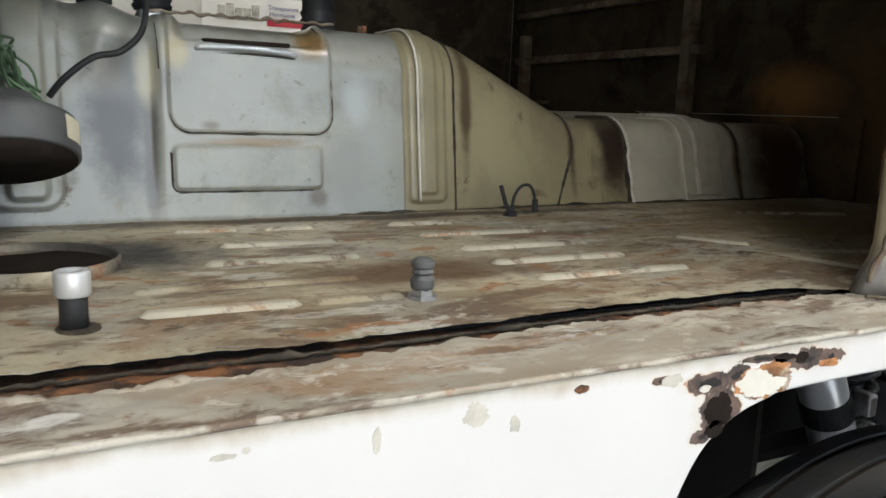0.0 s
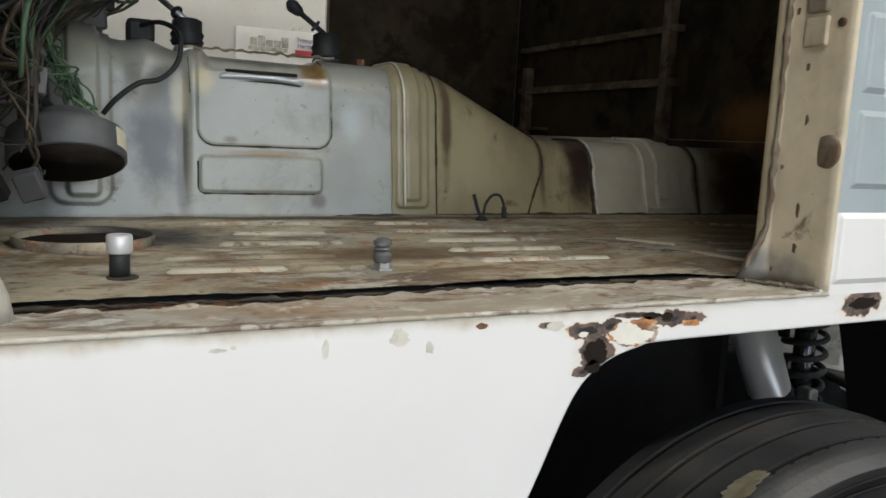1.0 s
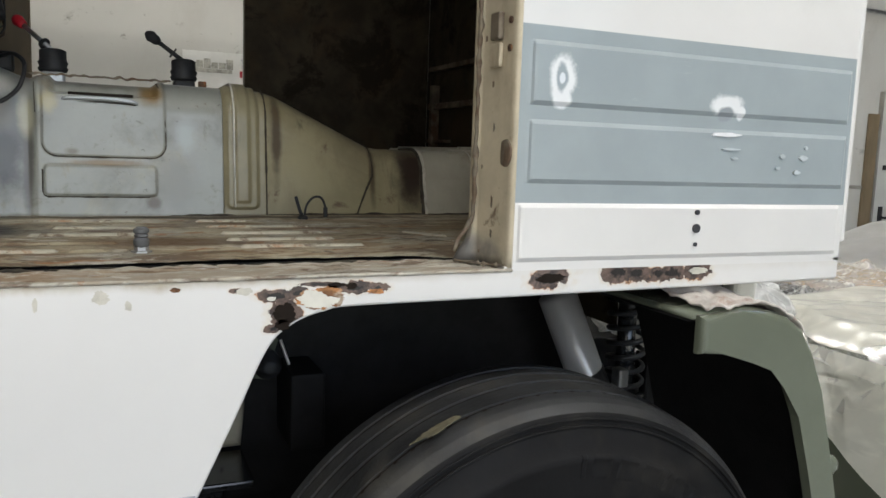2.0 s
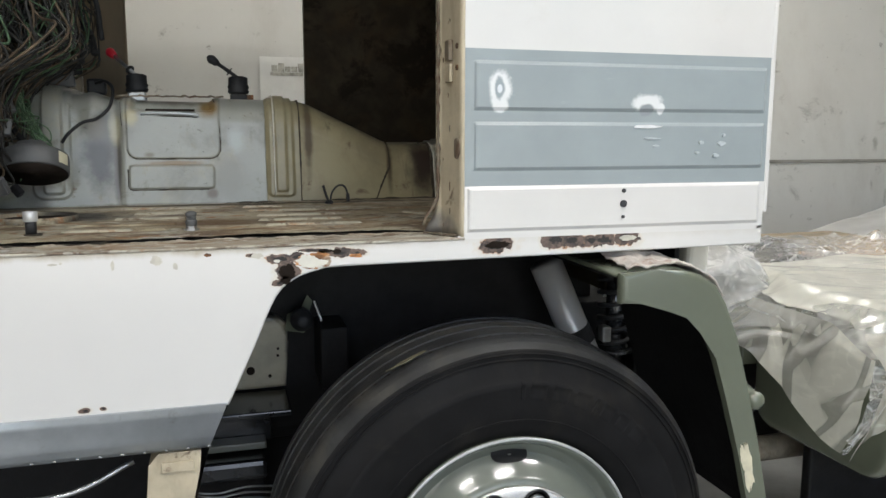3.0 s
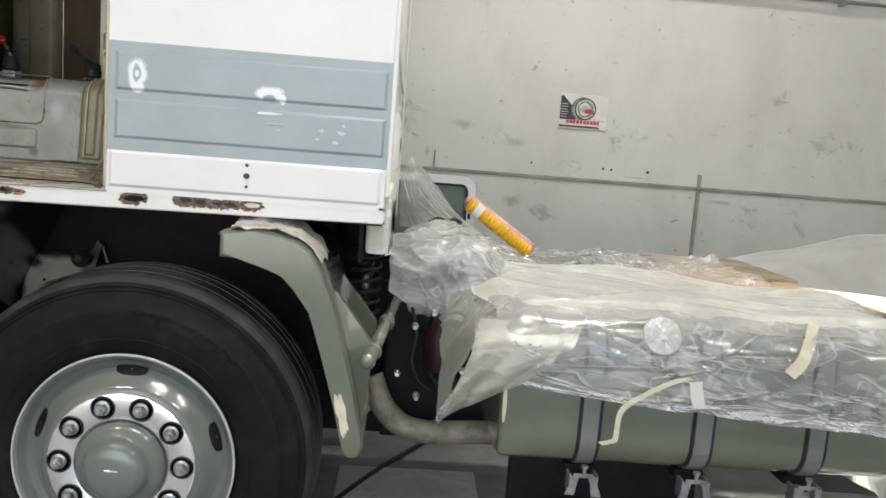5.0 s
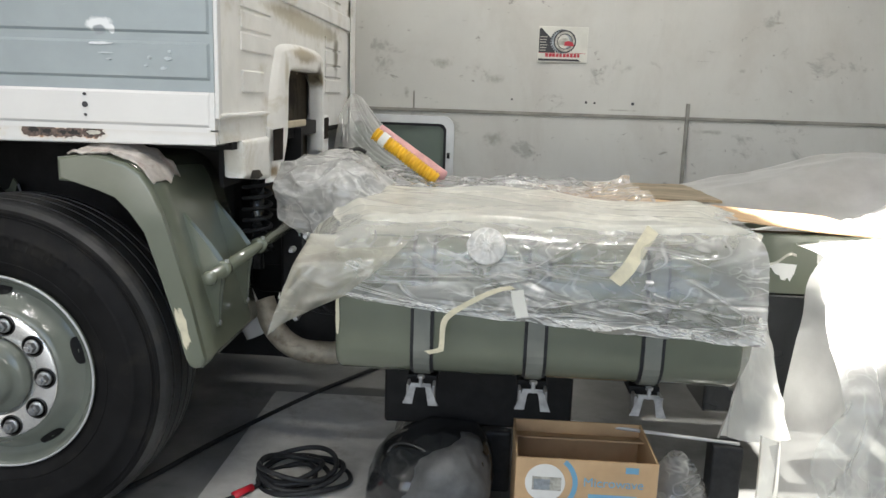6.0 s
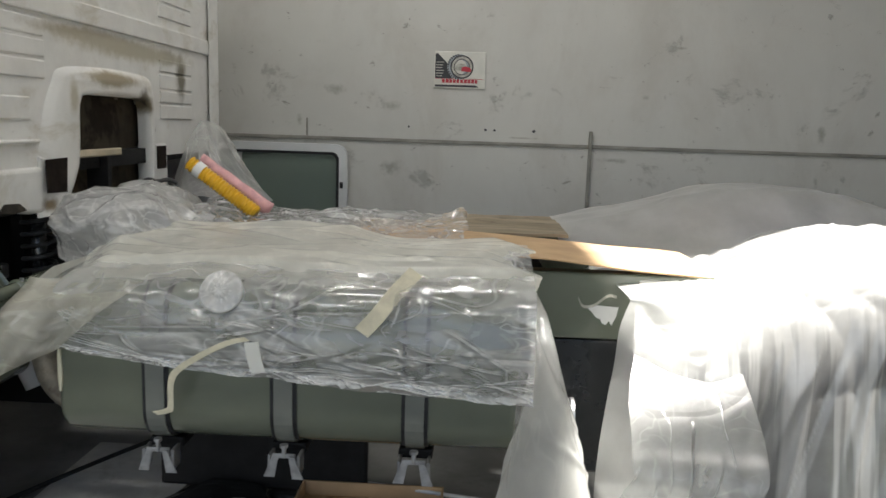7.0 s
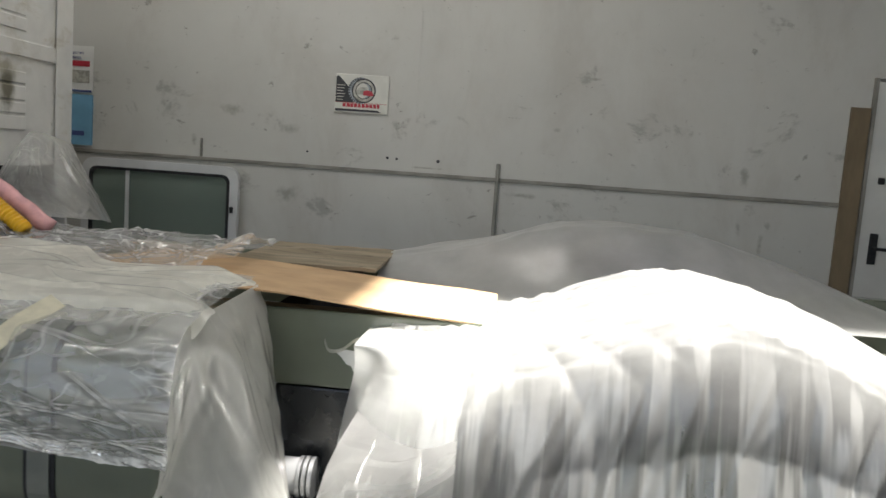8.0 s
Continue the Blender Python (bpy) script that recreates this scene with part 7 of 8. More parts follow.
for x in (1.305, 1.636, 1.972):
    band(x, 0.034, 0.004, "rubber", "strap_pad")
    band(x, 0.024, 0.008, "strap", "strap")
    part("cradle", B(x - 0.045, x + 0.045, -0.015, 0.4, 0.53, 0.556, bevel=0.004), M["black"], tank, "black tank cradle")
    # bent steel bracket with two splayed feet under the strap
    bm = prism(bmesh.new(), [(x - 0.03, 0.552), (x - 0.03, 0.53), (x - 0.017, 0.53), (x - 0.014, 0.541), (x + 0.014, 0.541), (x + 0.017, 0.53), (x + 0.03, 0.53), (x + 0.03, 0.552)], -0.078, -0.072)
    for k in (-1, 1):
        prism(bm, [(x + k * 0.014, 0.548), (x + k * 0.03, 0.548), (x + k * 0.053, 0.488), (x + k * 0.024, 0.488)], -0.084 - 0.004 * k, -0.079 - 0.004 * k)
        box(bm, x + k * 0.03 - 0.004, x + k * 0.03 + 0.004, -0.08, -0.03, 0.492, 0.548, bevel=0.002, m=Matrix.Translation((k * 0.008, 0, 0)))
    bmesh.ops.bevel(bm, geom=[e for e in bm.edges if e.calc_length() > 0.02], offset=0.0015, segments=2, affect="EDGES")
    part("clamp_foot", bm, M["steel"], tank, "pale steel clamp foot")
    part("clamp_bolt", lathe(bmesh.new(), [(0.006, 0), (0.006, 0.028), (0.011, 0.028), (0.011, 0.036)], (x, -0.075, 0.541), "Z", 6), M["steel"], tank)
bm = lathe(bmesh.new(), [(0.045, 0.0), (0.046, 0.02), (0.04, 0.028), (0.02, 0.03), (0.018, 0.036), (0.004, 0.037)], (0, 0, 0), "Z", 36)
bmesh.ops.transform(bm, matrix=pose(1.482, -0.04, 0.952, 62, 0, 0), verts=bm.verts)
part("filler_cap", bm, M["primer"], tank, "round white filler cap", smooth=True)
# black slab added where only shade shows under the tank
part("under_tank_shade", B(1.15, 1.8, 0.3, 0.34, 0.26, 0.57, bevel=0.01), M["black"], tank, "black slab standing in for the shade under the tank")
part("end_bead", blob(bmesh.new(), 1.056, 0.75, 0.006, 0.06, -0.083, -0.077, 4.4, 0.3), M["tape"], tank)

# ---- plastic film ----
def film(name, fn, nu, nv, mat, label, thick=0.0):
    return only(name, sheet(bmesh.new(), fn, nu, nv), M[mat], label, "plastic sheet", "plastic sheets", smooth=True)


HANG = [(0.84, 0.7), (0.875, 0.7), (0.95, 0.785), (1.08, 0.818), (1.38, 0.782), (1.71, 0.757), (2.0, 0.738), (2.19, 0.73), (2.26, 0.728)]


NU, NV = 300, 190
R_TOP = ridges(NU, NV, 1.35, 1.15, 3, 60, (0.1, 0.4), (0.01, 0.05), (0.002, 0.006), 0.1, 0.7)
R_FRONT = ridges(NU, NV, 1.35, 1.15, 11, 150, (0.06, 0.3), (0.012, 0.045), (0.003, 0.011), 0.2, 0.6)
# a few long pulls that run from the cap and the tape to the hem
R_PULL = ridges(NU, NV, 1.35, 1.15, 21, 22, (0.15, 0.4), (0.015, 0.05), (0.004, 0.01), 0.5, 0.8)


CAP = Vector((1.482, -0.09, 0.977))


def tank_cover(u, v):
    left = 0.95 - 0.09 * smooth01(v, 0.5, 1.0)
    x = left + (2.265 - left) * u
    zb = lerp_table(x, HANG)[0] + 0.008 * noise.noise((x * 9, 0, 4))
    lip = 1.012 + 0.01 * noise.noise((x * 3, 1, 2)) - 0.09 * (1 - smooth01(x, 0.9, 1.1))
    if v < 0.4:
        k = v / 0.4
        back = 0.62 - 0.23 * smooth01(x, 1.7, 1.92)
        y, z = back - (back - 0.02) * k, lip + 0.03 * (1 - k)
    elif v < 0.55:
        a = (v - 0.4) / 0.15 * math.pi / 2
        y, z = 0.02 - 0.12 * math.sin(a), lip - 0.075 + 0.075 * math.cos(a)
    else:
        k = (v - 0.55) / 0.45
        y, z = -0.1 - 0.022 * math.sin(k * 3.0) - 0.012 * k, (lip - 0.075) + (zb - lip + 0.075) * k
    p = Vector((x, y, z))
    front = smooth01(v, 0.4, 0.56)
    tight = smooth01(math.hypot(x - CAP.x, z - CAP.z), 0.045, 0.1)
    c = at_grid(R_TOP, u, v) * (1 - front) + (at_grid(R_FRONT, u, v) + at_grid(R_PULL, u, v)) * front + 0.004 * noise.noise(p * 6)
    c *= tight
    if v < 0.4:
        p.z += max(c, -0.012) + 0.006
    else:
        p.y -= max(c, -0.016)
        p.z += 0.3 * c
    return p


cover = film("plastic_sheet", tank_cover, NU, NV, "film", "crumpled clear plastic sheet draped over the fuel tank")
bm = lathe(bmesh.new(), [(0.056, -0.007), (0.054, -0.002), (0.05, 0.001), (0.038, 0.002), (0.022, 0.003), (0.018, 0.009), (0.013, 0.012), (0.006, 0.0135), (0.001, 0.0135)], (0, 0, 0), "Z", 60)
for v in bm.verts:
    v.co.z += 0.0025 * noise.noise(Vector((math.atan2(v.co.y, v.co.x) * 4, v.co.xy.length * 30, 2)))
bmesh.ops.transform(bm, matrix=pose(CAP.x, CAP.y - 0.004, CAP.z + 0.002, 62, 0, 0), verts=bm.verts)
part("cap_bulge", bm, M["film_bag"], cover, "white film stretched over the filler cap", smooth=True)
# doubled hem along the lower edge
R_HEM = ridges(300, 10, 1.35, 0.05, 23, 120, (0.015, 0.06), (0.004, 0.012), (0.002, 0.006), 1.2, 0.7)


def hem(u, v):
    p = tank_cover(0.1 + 0.9 * u, 0.93 + 0.07 * v + 0.012 * noise.noise((u * 11, 2, 0)) * (1 - v))
    p.y -= 0.003 + abs(at_grid(R_HEM, u, v))
    return p


part("hem", sheet(bmesh.new(), hem, 300, 10), M["film_bag"], cover, "whitened doubled hem", smooth=True)
R_FOLD = ridges(180, 70, 1.2, 0.6, 51, 36, (0.1, 0.5), (0.012, 0.05), (0.001, 0.006), 0.1, 0.45)


def tank_top(u, v):
    x = 1.0 + 0.03 * math.sin(v * 9) + (1.24 + 0.05 * noise.noise((v * 4, 0, 3))) * u
    back = 0.6 - 0.22 * smooth01(x, 1.66, 1.9)
    y = back - (back + 0.0 + 0.02 * noise.noise((u * 9, 5, 0))) * v
    lip = 1.012 + 0.01 * noise.noise((x * 3, 1, 2)) + 0.03 * (1 - v)
    z = lip + 0.022 - 0.05 * smooth01(v, 0.9, 1.0) - 0.05 * (1 - smooth01(u, 0.0, 0.08)) - 0.02 * smooth01(u, 0.93, 1.0)
    return Vector((x, y, z + max(-0.008, at_grid(R_FOLD, u, v))))


film("plastic_sheet", tank_top, 180, 70, "film_top", "second creased plastic sheet folded over the top of the fuel tank")
R_END = ridges(90, 90, 0.6, 0.7, 5, 50, (0.15, 0.5), (0.02, 0.07), (0.003, 0.011), 1.45, 0.25)


def tank_end(u, v):
    """The sheet's end, which hangs off the tank and trails to the floor."""
    zb = 0.37 + 0.07 * (1 - smooth01(u, 0.0, 0.25)) + 0.015 * math.sin(u * 9)
    y = -0.1 + 0.58 * u
    top = 1.0 - 0.09 * (1 - smooth01(u, 0.0, 0.18)) + 0.015 * u
    z = top + (zb - top) * v
    x = 2.245 + 0.015 * smooth01(v, 0, 0.1) + 0.21 * v * smooth01(u, 0.12, 0.4) * (1 - 0.4 * smooth01(u, 0.5, 1.0)) - 0.09 * v * (1 - smooth01(u, 0.0, 0.22))
    y -= 0.09 * v * u * (1 - u)
    return Vector((x + at_grid(R_END, u, v) * smooth01(v, 0.02, 0.2), y, z))


film("plastic_sheet", tank_end, 90, 90, "film_milky", "milky plastic sheet hanging off the end of the fuel tank")
R_FLAP = ridges(120, 90, 0.6, 0.35, 8, 16, (0.1, 0.35), (0.02, 0.07), (0.003, 0.009), 1.2, 0.4)


def tank_flap(u, v):
    """The other end, folded down over the tank's front end."""
    y = -0.105 + 0.62 * u
    zb = 0.7 + 0.16 * smooth01(u, 0.0, 0.7)
    top = 0.93 + 0.06 * smooth01(u, 0.0, 0.3)
    z = top + (zb - top) * v
    x = 0.955 - 0.09 * v + 0.03 * u
    return Vector((x - at_grid(R_FLAP, u, v), y - 0.02 * math.sin(3 * v) * (1 - u), z))


film("plastic_sheet", tank_flap, 120, 90, "film_top", "clear plastic sheet folded down over the end of the fuel tank")


R_EAR = ridges(60, 60, 0.35, 0.3, 61, 14, (0.08, 0.25), (0.02, 0.05), (0.002, 0.006), 1.2, 0.9)


def ear(u, v):
    """The sheet's corner, doubled over, which hangs to a point."""
    top = Vector((0.97 + 0.3 * u, -0.05, 0.985))
    hem = Vector((0.862 + 0.22 * u, -0.14, 0.692 + 0.13 * u ** 0.75))
    p = top.lerp(hem, v)
    p.y = -0.05 - 0.09 * smooth01(v, 0.0, 0.3)
    p.y -= 0.012 * math.sin(math.pi * v) + at_grid(R_EAR, u, v) + 0.01 * math.sin(u * 9 + v * 3) * (1 - u)
    return p


film("plastic_sheet", ear, 60, 60, "film_yellow", "yellowed doubled corner of the plastic sheet hanging to a point")


def tail(u, v):
    z = 0.4 - 0.4 * v
    y = 0.0 + 0.12 * (u - 0.5) * (1 - 0.5 * v) + 0.03 * v
    x = 2.36 + 0.03 * v + 0.03 * math.sin(u * 7 + v * 5) + 0.05 * (u - 0.5)
    return Vector((x, y, z + 0.004 + crease((x, y, z), 9, 0.004, 3) * (1 - v)))


film("plastic_sheet", tail, 24, 40, "film_milky", "twisted end of plastic sheet trailing to the floor")


R_DECK = ridges(150, 110, 1.05, 0.75, 14, 120, (0.06, 0.3), (0.008, 0.04), (0.004, 0.016), 0.2, 0.8)


def deck_cover(u, v):
    x = 1.02 + 1.05 * u + 0.03 * noise.noise((v * 4, 2, 0))
    y = 0.5 + 0.75 * v + 0.02 * noise.noise((u * 5, 1, 0))
    z = 1.035 + 0.025 * noise.noise((x * 3, y * 3, 0)) + 0.03 * (1 - smooth01(u, 0, 0.3)) * v
    z += 0.035 * smooth01(u, 0.88, 0.98) * (0.6 + 0.4 * math.sin(v * 12))
    return Vector((x, y, z + max(-0.02, at_grid(R_DECK, u, v))))


film("plastic_sheet", deck_cover, 150, 110, "film", "crumpled clear plastic sheet lying over the chassis")
R_BAG = ridges(280, 170, 1.7, 0.9, 17, 230, (0.06, 0.28), (0.009, 0.032), (0.003, 0.011), 1.1, 0.8)


def heap(u, v):
    """A bag of bunched film behind the cab."""
    a, b = 2 * math.pi * u, math.pi * v
    d = Vector((math.sin(b) * math.cos(a), math.sin(b) * math.sin(a), math.cos(b)))
    p = Vector((0.955 + 0.27 * d.x, 0.76 + 0.33 * d.y, 0.99 + 0.19 * d.z + 0.035 * d.x))
    p += d * (at_grid(R_BAG, u, v) * math.sin(b) + 0.07 * noise.noise(d * 1.3 + Vector((3, 1, 2))) + 0.045 * (0.5 - abs(noise.noise(d * 2.6))))
    p.z = max(p.z - 0.13 * smooth01(d.x, -0.1, 0.8) * smooth01(d.z, -0.2, 0.6), 0.83)
    p.x = max(p.x, 0.7 + 0.025 * smooth01(p.z, 1.17, 1.21) + 0.01 * noise.noise(d * 5))
    return p


bag = thing("plastic_bag", "bunched clear plastic bag behind the cab", "plastic bag")
part("body", sheet(bmesh.new(), heap, 280, 170, closed_u=True), M["film_bag"], bag, smooth=True)
part("wire_tie", tube(bmesh.new(), curve_pts([(0.84, 0.9, 1.15), (0.87, 0.92, 1.165), (0.91, 0.9, 1.16), (0.94, 0.94, 1.165), (0.97, 0.95, 1.15)]), 0.008, 8), M["wire_k"], bag, "black wire tie", smooth=True)


R_TENT = ridges(110, 80, 0.8, 0.5, 71, 60, (0.1, 0.45), (0.01, 0.04), (0.003, 0.012), 1.5, 0.35)
TENT_TOP = curve_pts([(0.705, 1.73, 1.27), (0.742, 1.8, 1.368), (0.765, 1.835, 1.385), (0.79, 1.96, 1.362), (0.768, 2.12, 1.338)], 12)
TENT_FOOT = curve_pts([(0.715, 1.5, 1.06), (0.84, 1.34, 1.07), (1.06, 1.32, 1.06), (1.13, 1.7, 1.02), (0.955, 2.165, 0.96)], 12)


def tent(u, v):
    """A stiff corner of film that stands up behind the cab."""
    k = u * (len(TENT_TOP) - 1)
    i = min(int(k), len(TENT_TOP) - 2)
    a, b = Vector(TENT_TOP[i]).lerp(Vector(TENT_TOP[i + 1]), k - i), Vector(TENT_FOOT[i]).lerp(Vector(TENT_FOOT[i + 1]), k - i)
    p = a.lerp(b, v)
    p.z -= 0.05 * math.sin(math.pi * v) * math.sin(math.pi * u)
    d = at_grid(R_TENT, u, v) * smooth01(v, 0.0, 0.2)
    return p + Vector((0.8 * d, -0.5 * d, 0.2 * d))


film("plastic_sheet", tent, 110, 80, "film_edge", "clear plastic sheet standing up behind the cab")

# yellow spiral hose and a pink strip tucked under the film
hose = thing("spiral_hose", "yellow corrugated hose lying on the plastic bag", "hose")
p0, p1 = Vector((0.998, 1.0, 1.228)), Vector((1.262, 0.98, 1.045))
n = 110
pts = [p0.lerp(p1, k / n) for k in range(n + 1)]
part("hose", tube(bmesh.new(), pts, 0.025, 18, rs=[0.027 + 0.003 * math.sin(k * 2 * math.pi / 5) for k in range(n + 1)]), M["yellow"], hose, smooth=True)
part("paper_label", tube(bmesh.new(), [p0.lerp(p1, 0.1), p0.lerp(p1, 0.2)], 0.031, 18, caps=False), M["paper"], hose, "white paper label")
M["pink"] = surface("pink_foam", (0.66, 0.36, 0.36), 0.7, var=0.1, scale=20)
bm = tube(bmesh.new(), [Vector((1.0, 1.1, 1.235)).lerp(Vector((1.285, 1.09, 1.045)), k / 20) + Vector((0, 0.006 * math.sin(k), 0)) for k in range(21)], 0.03, 14)
only("pink_strip", bm, M["pink"], "pink foam strip beside the yellow hose", "foam strip", smooth=True)

# boards on the chassis
def board(x0, x1, y0, y1, z_of, t):
    bm = bmesh.new()
    sheet(bm, lambda u, v: (x0(v) + (x1(v) - x0(v)) * u, y0(u) + (y1(u) - y0(u)) * v, z_of(u, v)), 40, 16)
    ext = bmesh.ops.extrude_face_region(bm, geom=[f for f in bm.faces])
    for w in ext["geom"]:
        if isinstance(w, bmesh.types.BMVert):
            w.co.z -= t
    return bm


only("cardboard_sheet", board(lambda v: 1.6 + 0.08 * v, lambda v: 2.9, lambda u: 0.4 + 0.1 * max(0.0, 1.26 * u - 0.26), lambda u: 1.08, lambda u, v: 1.022 - 0.06 * max(0.0, 1.26 * u - 0.26) - 0.018 * v + 0.01 * math.sin(max(0.0, 1.26 * u - 0.26) * 5) * (1 - v) + 0.004 * noise.noise((u * 6, v * 4, 0)), 0.005), M["card"], "flattened brown cardboard sheet laid on the chassis", "cardboard")
only("plywood_board", board(lambda v: 1.95, lambda v: 2.47, lambda u: 1.085, lambda u: 1.7, lambda u, v: 0.992 + 0.008 * noise.noise((u * 4, v * 4, 3)), 0.012), M["ply"], "grimy plywood board lying on the chassis", "board")

# film over the rear wheels
HUMP = [(2.4, 0.9), (2.6, 0.93), (2.75, 0.948), (2.85, 0.958), (3.0, 0.985), (3.1, 1.025), (3.2, 1.07), (3.31, 1.11), (3.42, 1.128), (3.52, 1.118), (3.62, 1.095), (3.75, 1.038), (3.86, 0.98), (4.0, 0.9), (4.3, 0.72), (4.8, 0.6)]


WU, WV = 330, 150
# lengthwise gathers on top, long slanting falls in front
R_GATHER = ridges(WU, WV, 2.1, 2.0, 31, 44, (0.3, 0.9), (0.006, 0.022), (0.004, 0.015), -0.06, 0.1)
R_FALL = ridges(WU, WV, 2.1, 2.0, 37, 90, (0.4, 1.2), (0.012, 0.04), (0.005, 0.02), 1.8, 0.07)
R_FINE = ridges(WU, WV, 2.1, 2.0, 41, 110, (0.1, 0.4), (0.006, 0.016), (0.003, 0.009), 1.75, 0.08)


def fan(x, v):
    """Gathers that spread from the pinch on the cardboard's corner."""
    s = 3.4 * v if v < 0.3 else 1.02 + 1.4 * (v - 0.3) if v < 0.6 else 1.44 + 1.9 * (v - 0.6)
    dx, ds = x - 2.72, s - 0.5
    rad, ang = math.hypot(dx, ds), math.atan2(ds, max(dx, 0.001))
    t = ang * 7.5 + 0.7 * noise.noise((rad * 2.5, ang * 3, 1.0)) + 9.3
    i = math.floor(t)
    tall = 0.5 + 0.9 * abs(noise.noise((i * 3.7, 0.5, 0.2)))
    return 0.023 * tall * (abs(math.sin(math.pi * t)) ** 0.7 - 0.7) * smooth01(rad, 0.05, 0.25) * (1 - smooth01(rad, 0.35, 1.1)) * smooth01(dx, 0.0, 0.1)


def wheel_cover(u, v):
    x = 2.56 + 2.1 * u
    zt = lerp_table(x, HUMP)[0]
    if v < 0.3:
        k = v / 0.3
        y, z = 1.3 - 1.02 * k, zt - 0.1 * (1 - k) ** 2
    elif v < 0.6:
        a = (v - 0.3) / 0.3 * math.pi / 2
        drop = 0.32 * min(1.0, zt / 1.1)
        y, z = 0.28 - 0.2 * math.sin(a), zt - drop + drop * math.cos(a)
    else:
        k = (v - 0.6) / 0.4
        drop = 0.32 * min(1.0, zt / 1.1)
        y, z = 0.08 - (0.01 + 0.19 * smooth01(x, 2.85, 3.3)) * k, (zt - drop) * (1 - k)
    if u < 0.12:
        w = 1 - u / 0.12
        y += 0.22 * w * w * smooth01(v, 0.3, 0.5)
        x -= 0.06 * smooth01(v, 0.35, 0.8) * w
    flow = smooth01(v, 0.36, 0.6)
    p = Vector((x, y, z))
    p.y -= ((at_grid(R_FALL, u, v) + at_grid(R_FINE, u, v)) * (0.35 + 1.1 * abs(noise.noise((x * 2.3, z * 0.8, 5)))) * 1.2 + 0.03 * noise.noise((x * 3.5, z * 0.8, 9))) * flow
    h = fan(x, v)
    p.y -= h * smooth01(v, 0.3, 0.45)
    p.z += h * (1 - 0.6 * smooth01(v, 0.3, 0.45)) + at_grid(R_GATHER, u, v) * (1 - flow) + 0.005 * noise.noise((x * 5, y * 9, 0)) * (1 - flow)
    p.z = max(p.z, 0.004)
    return p


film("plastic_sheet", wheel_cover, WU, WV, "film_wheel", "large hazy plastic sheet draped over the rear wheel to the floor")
R_EDGE = ridges(60, 100, 0.4, 0.95, 43, 60, (0.15, 0.5), (0.015, 0.06), (0.003, 0.013), 1.5, 0.35)


def cover_edge(u, v):
    """The front edge of that sheet, turned back towards the cab."""
    top = Vector((2.62 + 0.22 * u, 0.46 - 0.16 * u, 0.945 + 0.03 * u))
    bot = Vector((2.49 + 0.3 * u, -0.06 - 0.12 * u, 0.02))
    p = top.lerp(bot, v)
    p.y = top.y + (bot.y - top.y) * smooth01(v, 0.0, 0.45)
    p.x -= 0.035 * math.sin(math.pi * v) * (1 - u) + 0.03 * math.exp(-((v - 0.62) / 0.1) ** 2)
    h = at_grid(R_EDGE, u, v)
    return p + Vector((h, -0.7 * h, 0))


film("plastic_sheet", cover_edge, 60, 100, "film_edge", "gathered front edge of the plastic sheet by the rear wheel")


def far_cover(u, v):
    x = 2.45 + 2.4 * u
    zt = lerp_table(x, [(2.45, 0.985), (2.8, 1.06), (3.15, 1.16), (3.38, 1.178), (3.7, 1.15), (4.06, 1.05), (4.44, 0.9), (4.9, 0.7)])[0]
    y = 1.05 + 1.12 * v
    z = zt - (zt - 0.9) * (1 - smooth01(v, 0.0, 0.4)) - 0.25 * smooth01(v, 0.6, 1.0) ** 2
    return Vector((x, y, z + 0.01 * noise.noise((x * 4, y * 5, 0)) + crease((x, y, z), 3.5, 0.006, 13)))


film("plastic_sheet", far_cover, 100, 50, "film_thin", "milky plastic sheet over the far rear wheel")


# tapes on the film
def ribbon(name, ctrl, w, side, mat, label, cat):
    pts = curve_pts(ctrl, 8)
    s = Vector(side).normalized() * w
    bm = bmesh.new()
    a = [bm.verts.new(p - s) for p in pts]
    b = [bm.verts.new(p + s) for p in pts]
    for i in range(len(pts) - 1):
        bm.faces.new((a[i], a[i + 1], b[i + 1], b[i]))
    ext = bmesh.ops.extrude_face_region(bm, geom=[f for f in bm.faces])
    for v in ext["geom"]:
        if isinstance(v, bmesh.types.BMVert):
            v.co.y -= 0.001
    only(name, bm, M[mat], label, cat, "tape strips")


ribbon("tape_strip", [(1.84, -0.13, 0.898), (1.876, -0.123, 0.938), (1.918, -0.07, 0.99), (1.96, 0.0, 1.03)], 0.02, (1, 0, -0.7), "tape", "strip of cream masking tape on the plastic sheet", "tape")
ribbon("tape_strip", [(1.325, -0.133, 0.668), (1.357, -0.135, 0.677), (1.366, -0.137, 0.69), (1.37, -0.139, 0.757), (1.395, -0.141, 0.792), (1.467, -0.141, 0.838), (1.518, -0.139, 0.862), (1.56, -0.137, 0.872)], 0.0085, (1, 0, -0.6), "tape", "loose end of masking tape hanging off the plastic sheet", "tape")
ribbon("paper_scrap", [(1.572, -0.142, 0.865), (1.578, -0.143, 0.83), (1.59, -0.145, 0.79)], 0.018, (1, 0, 0.15), "film_milky", "torn white paper scrap on the plastic sheet", "paper")

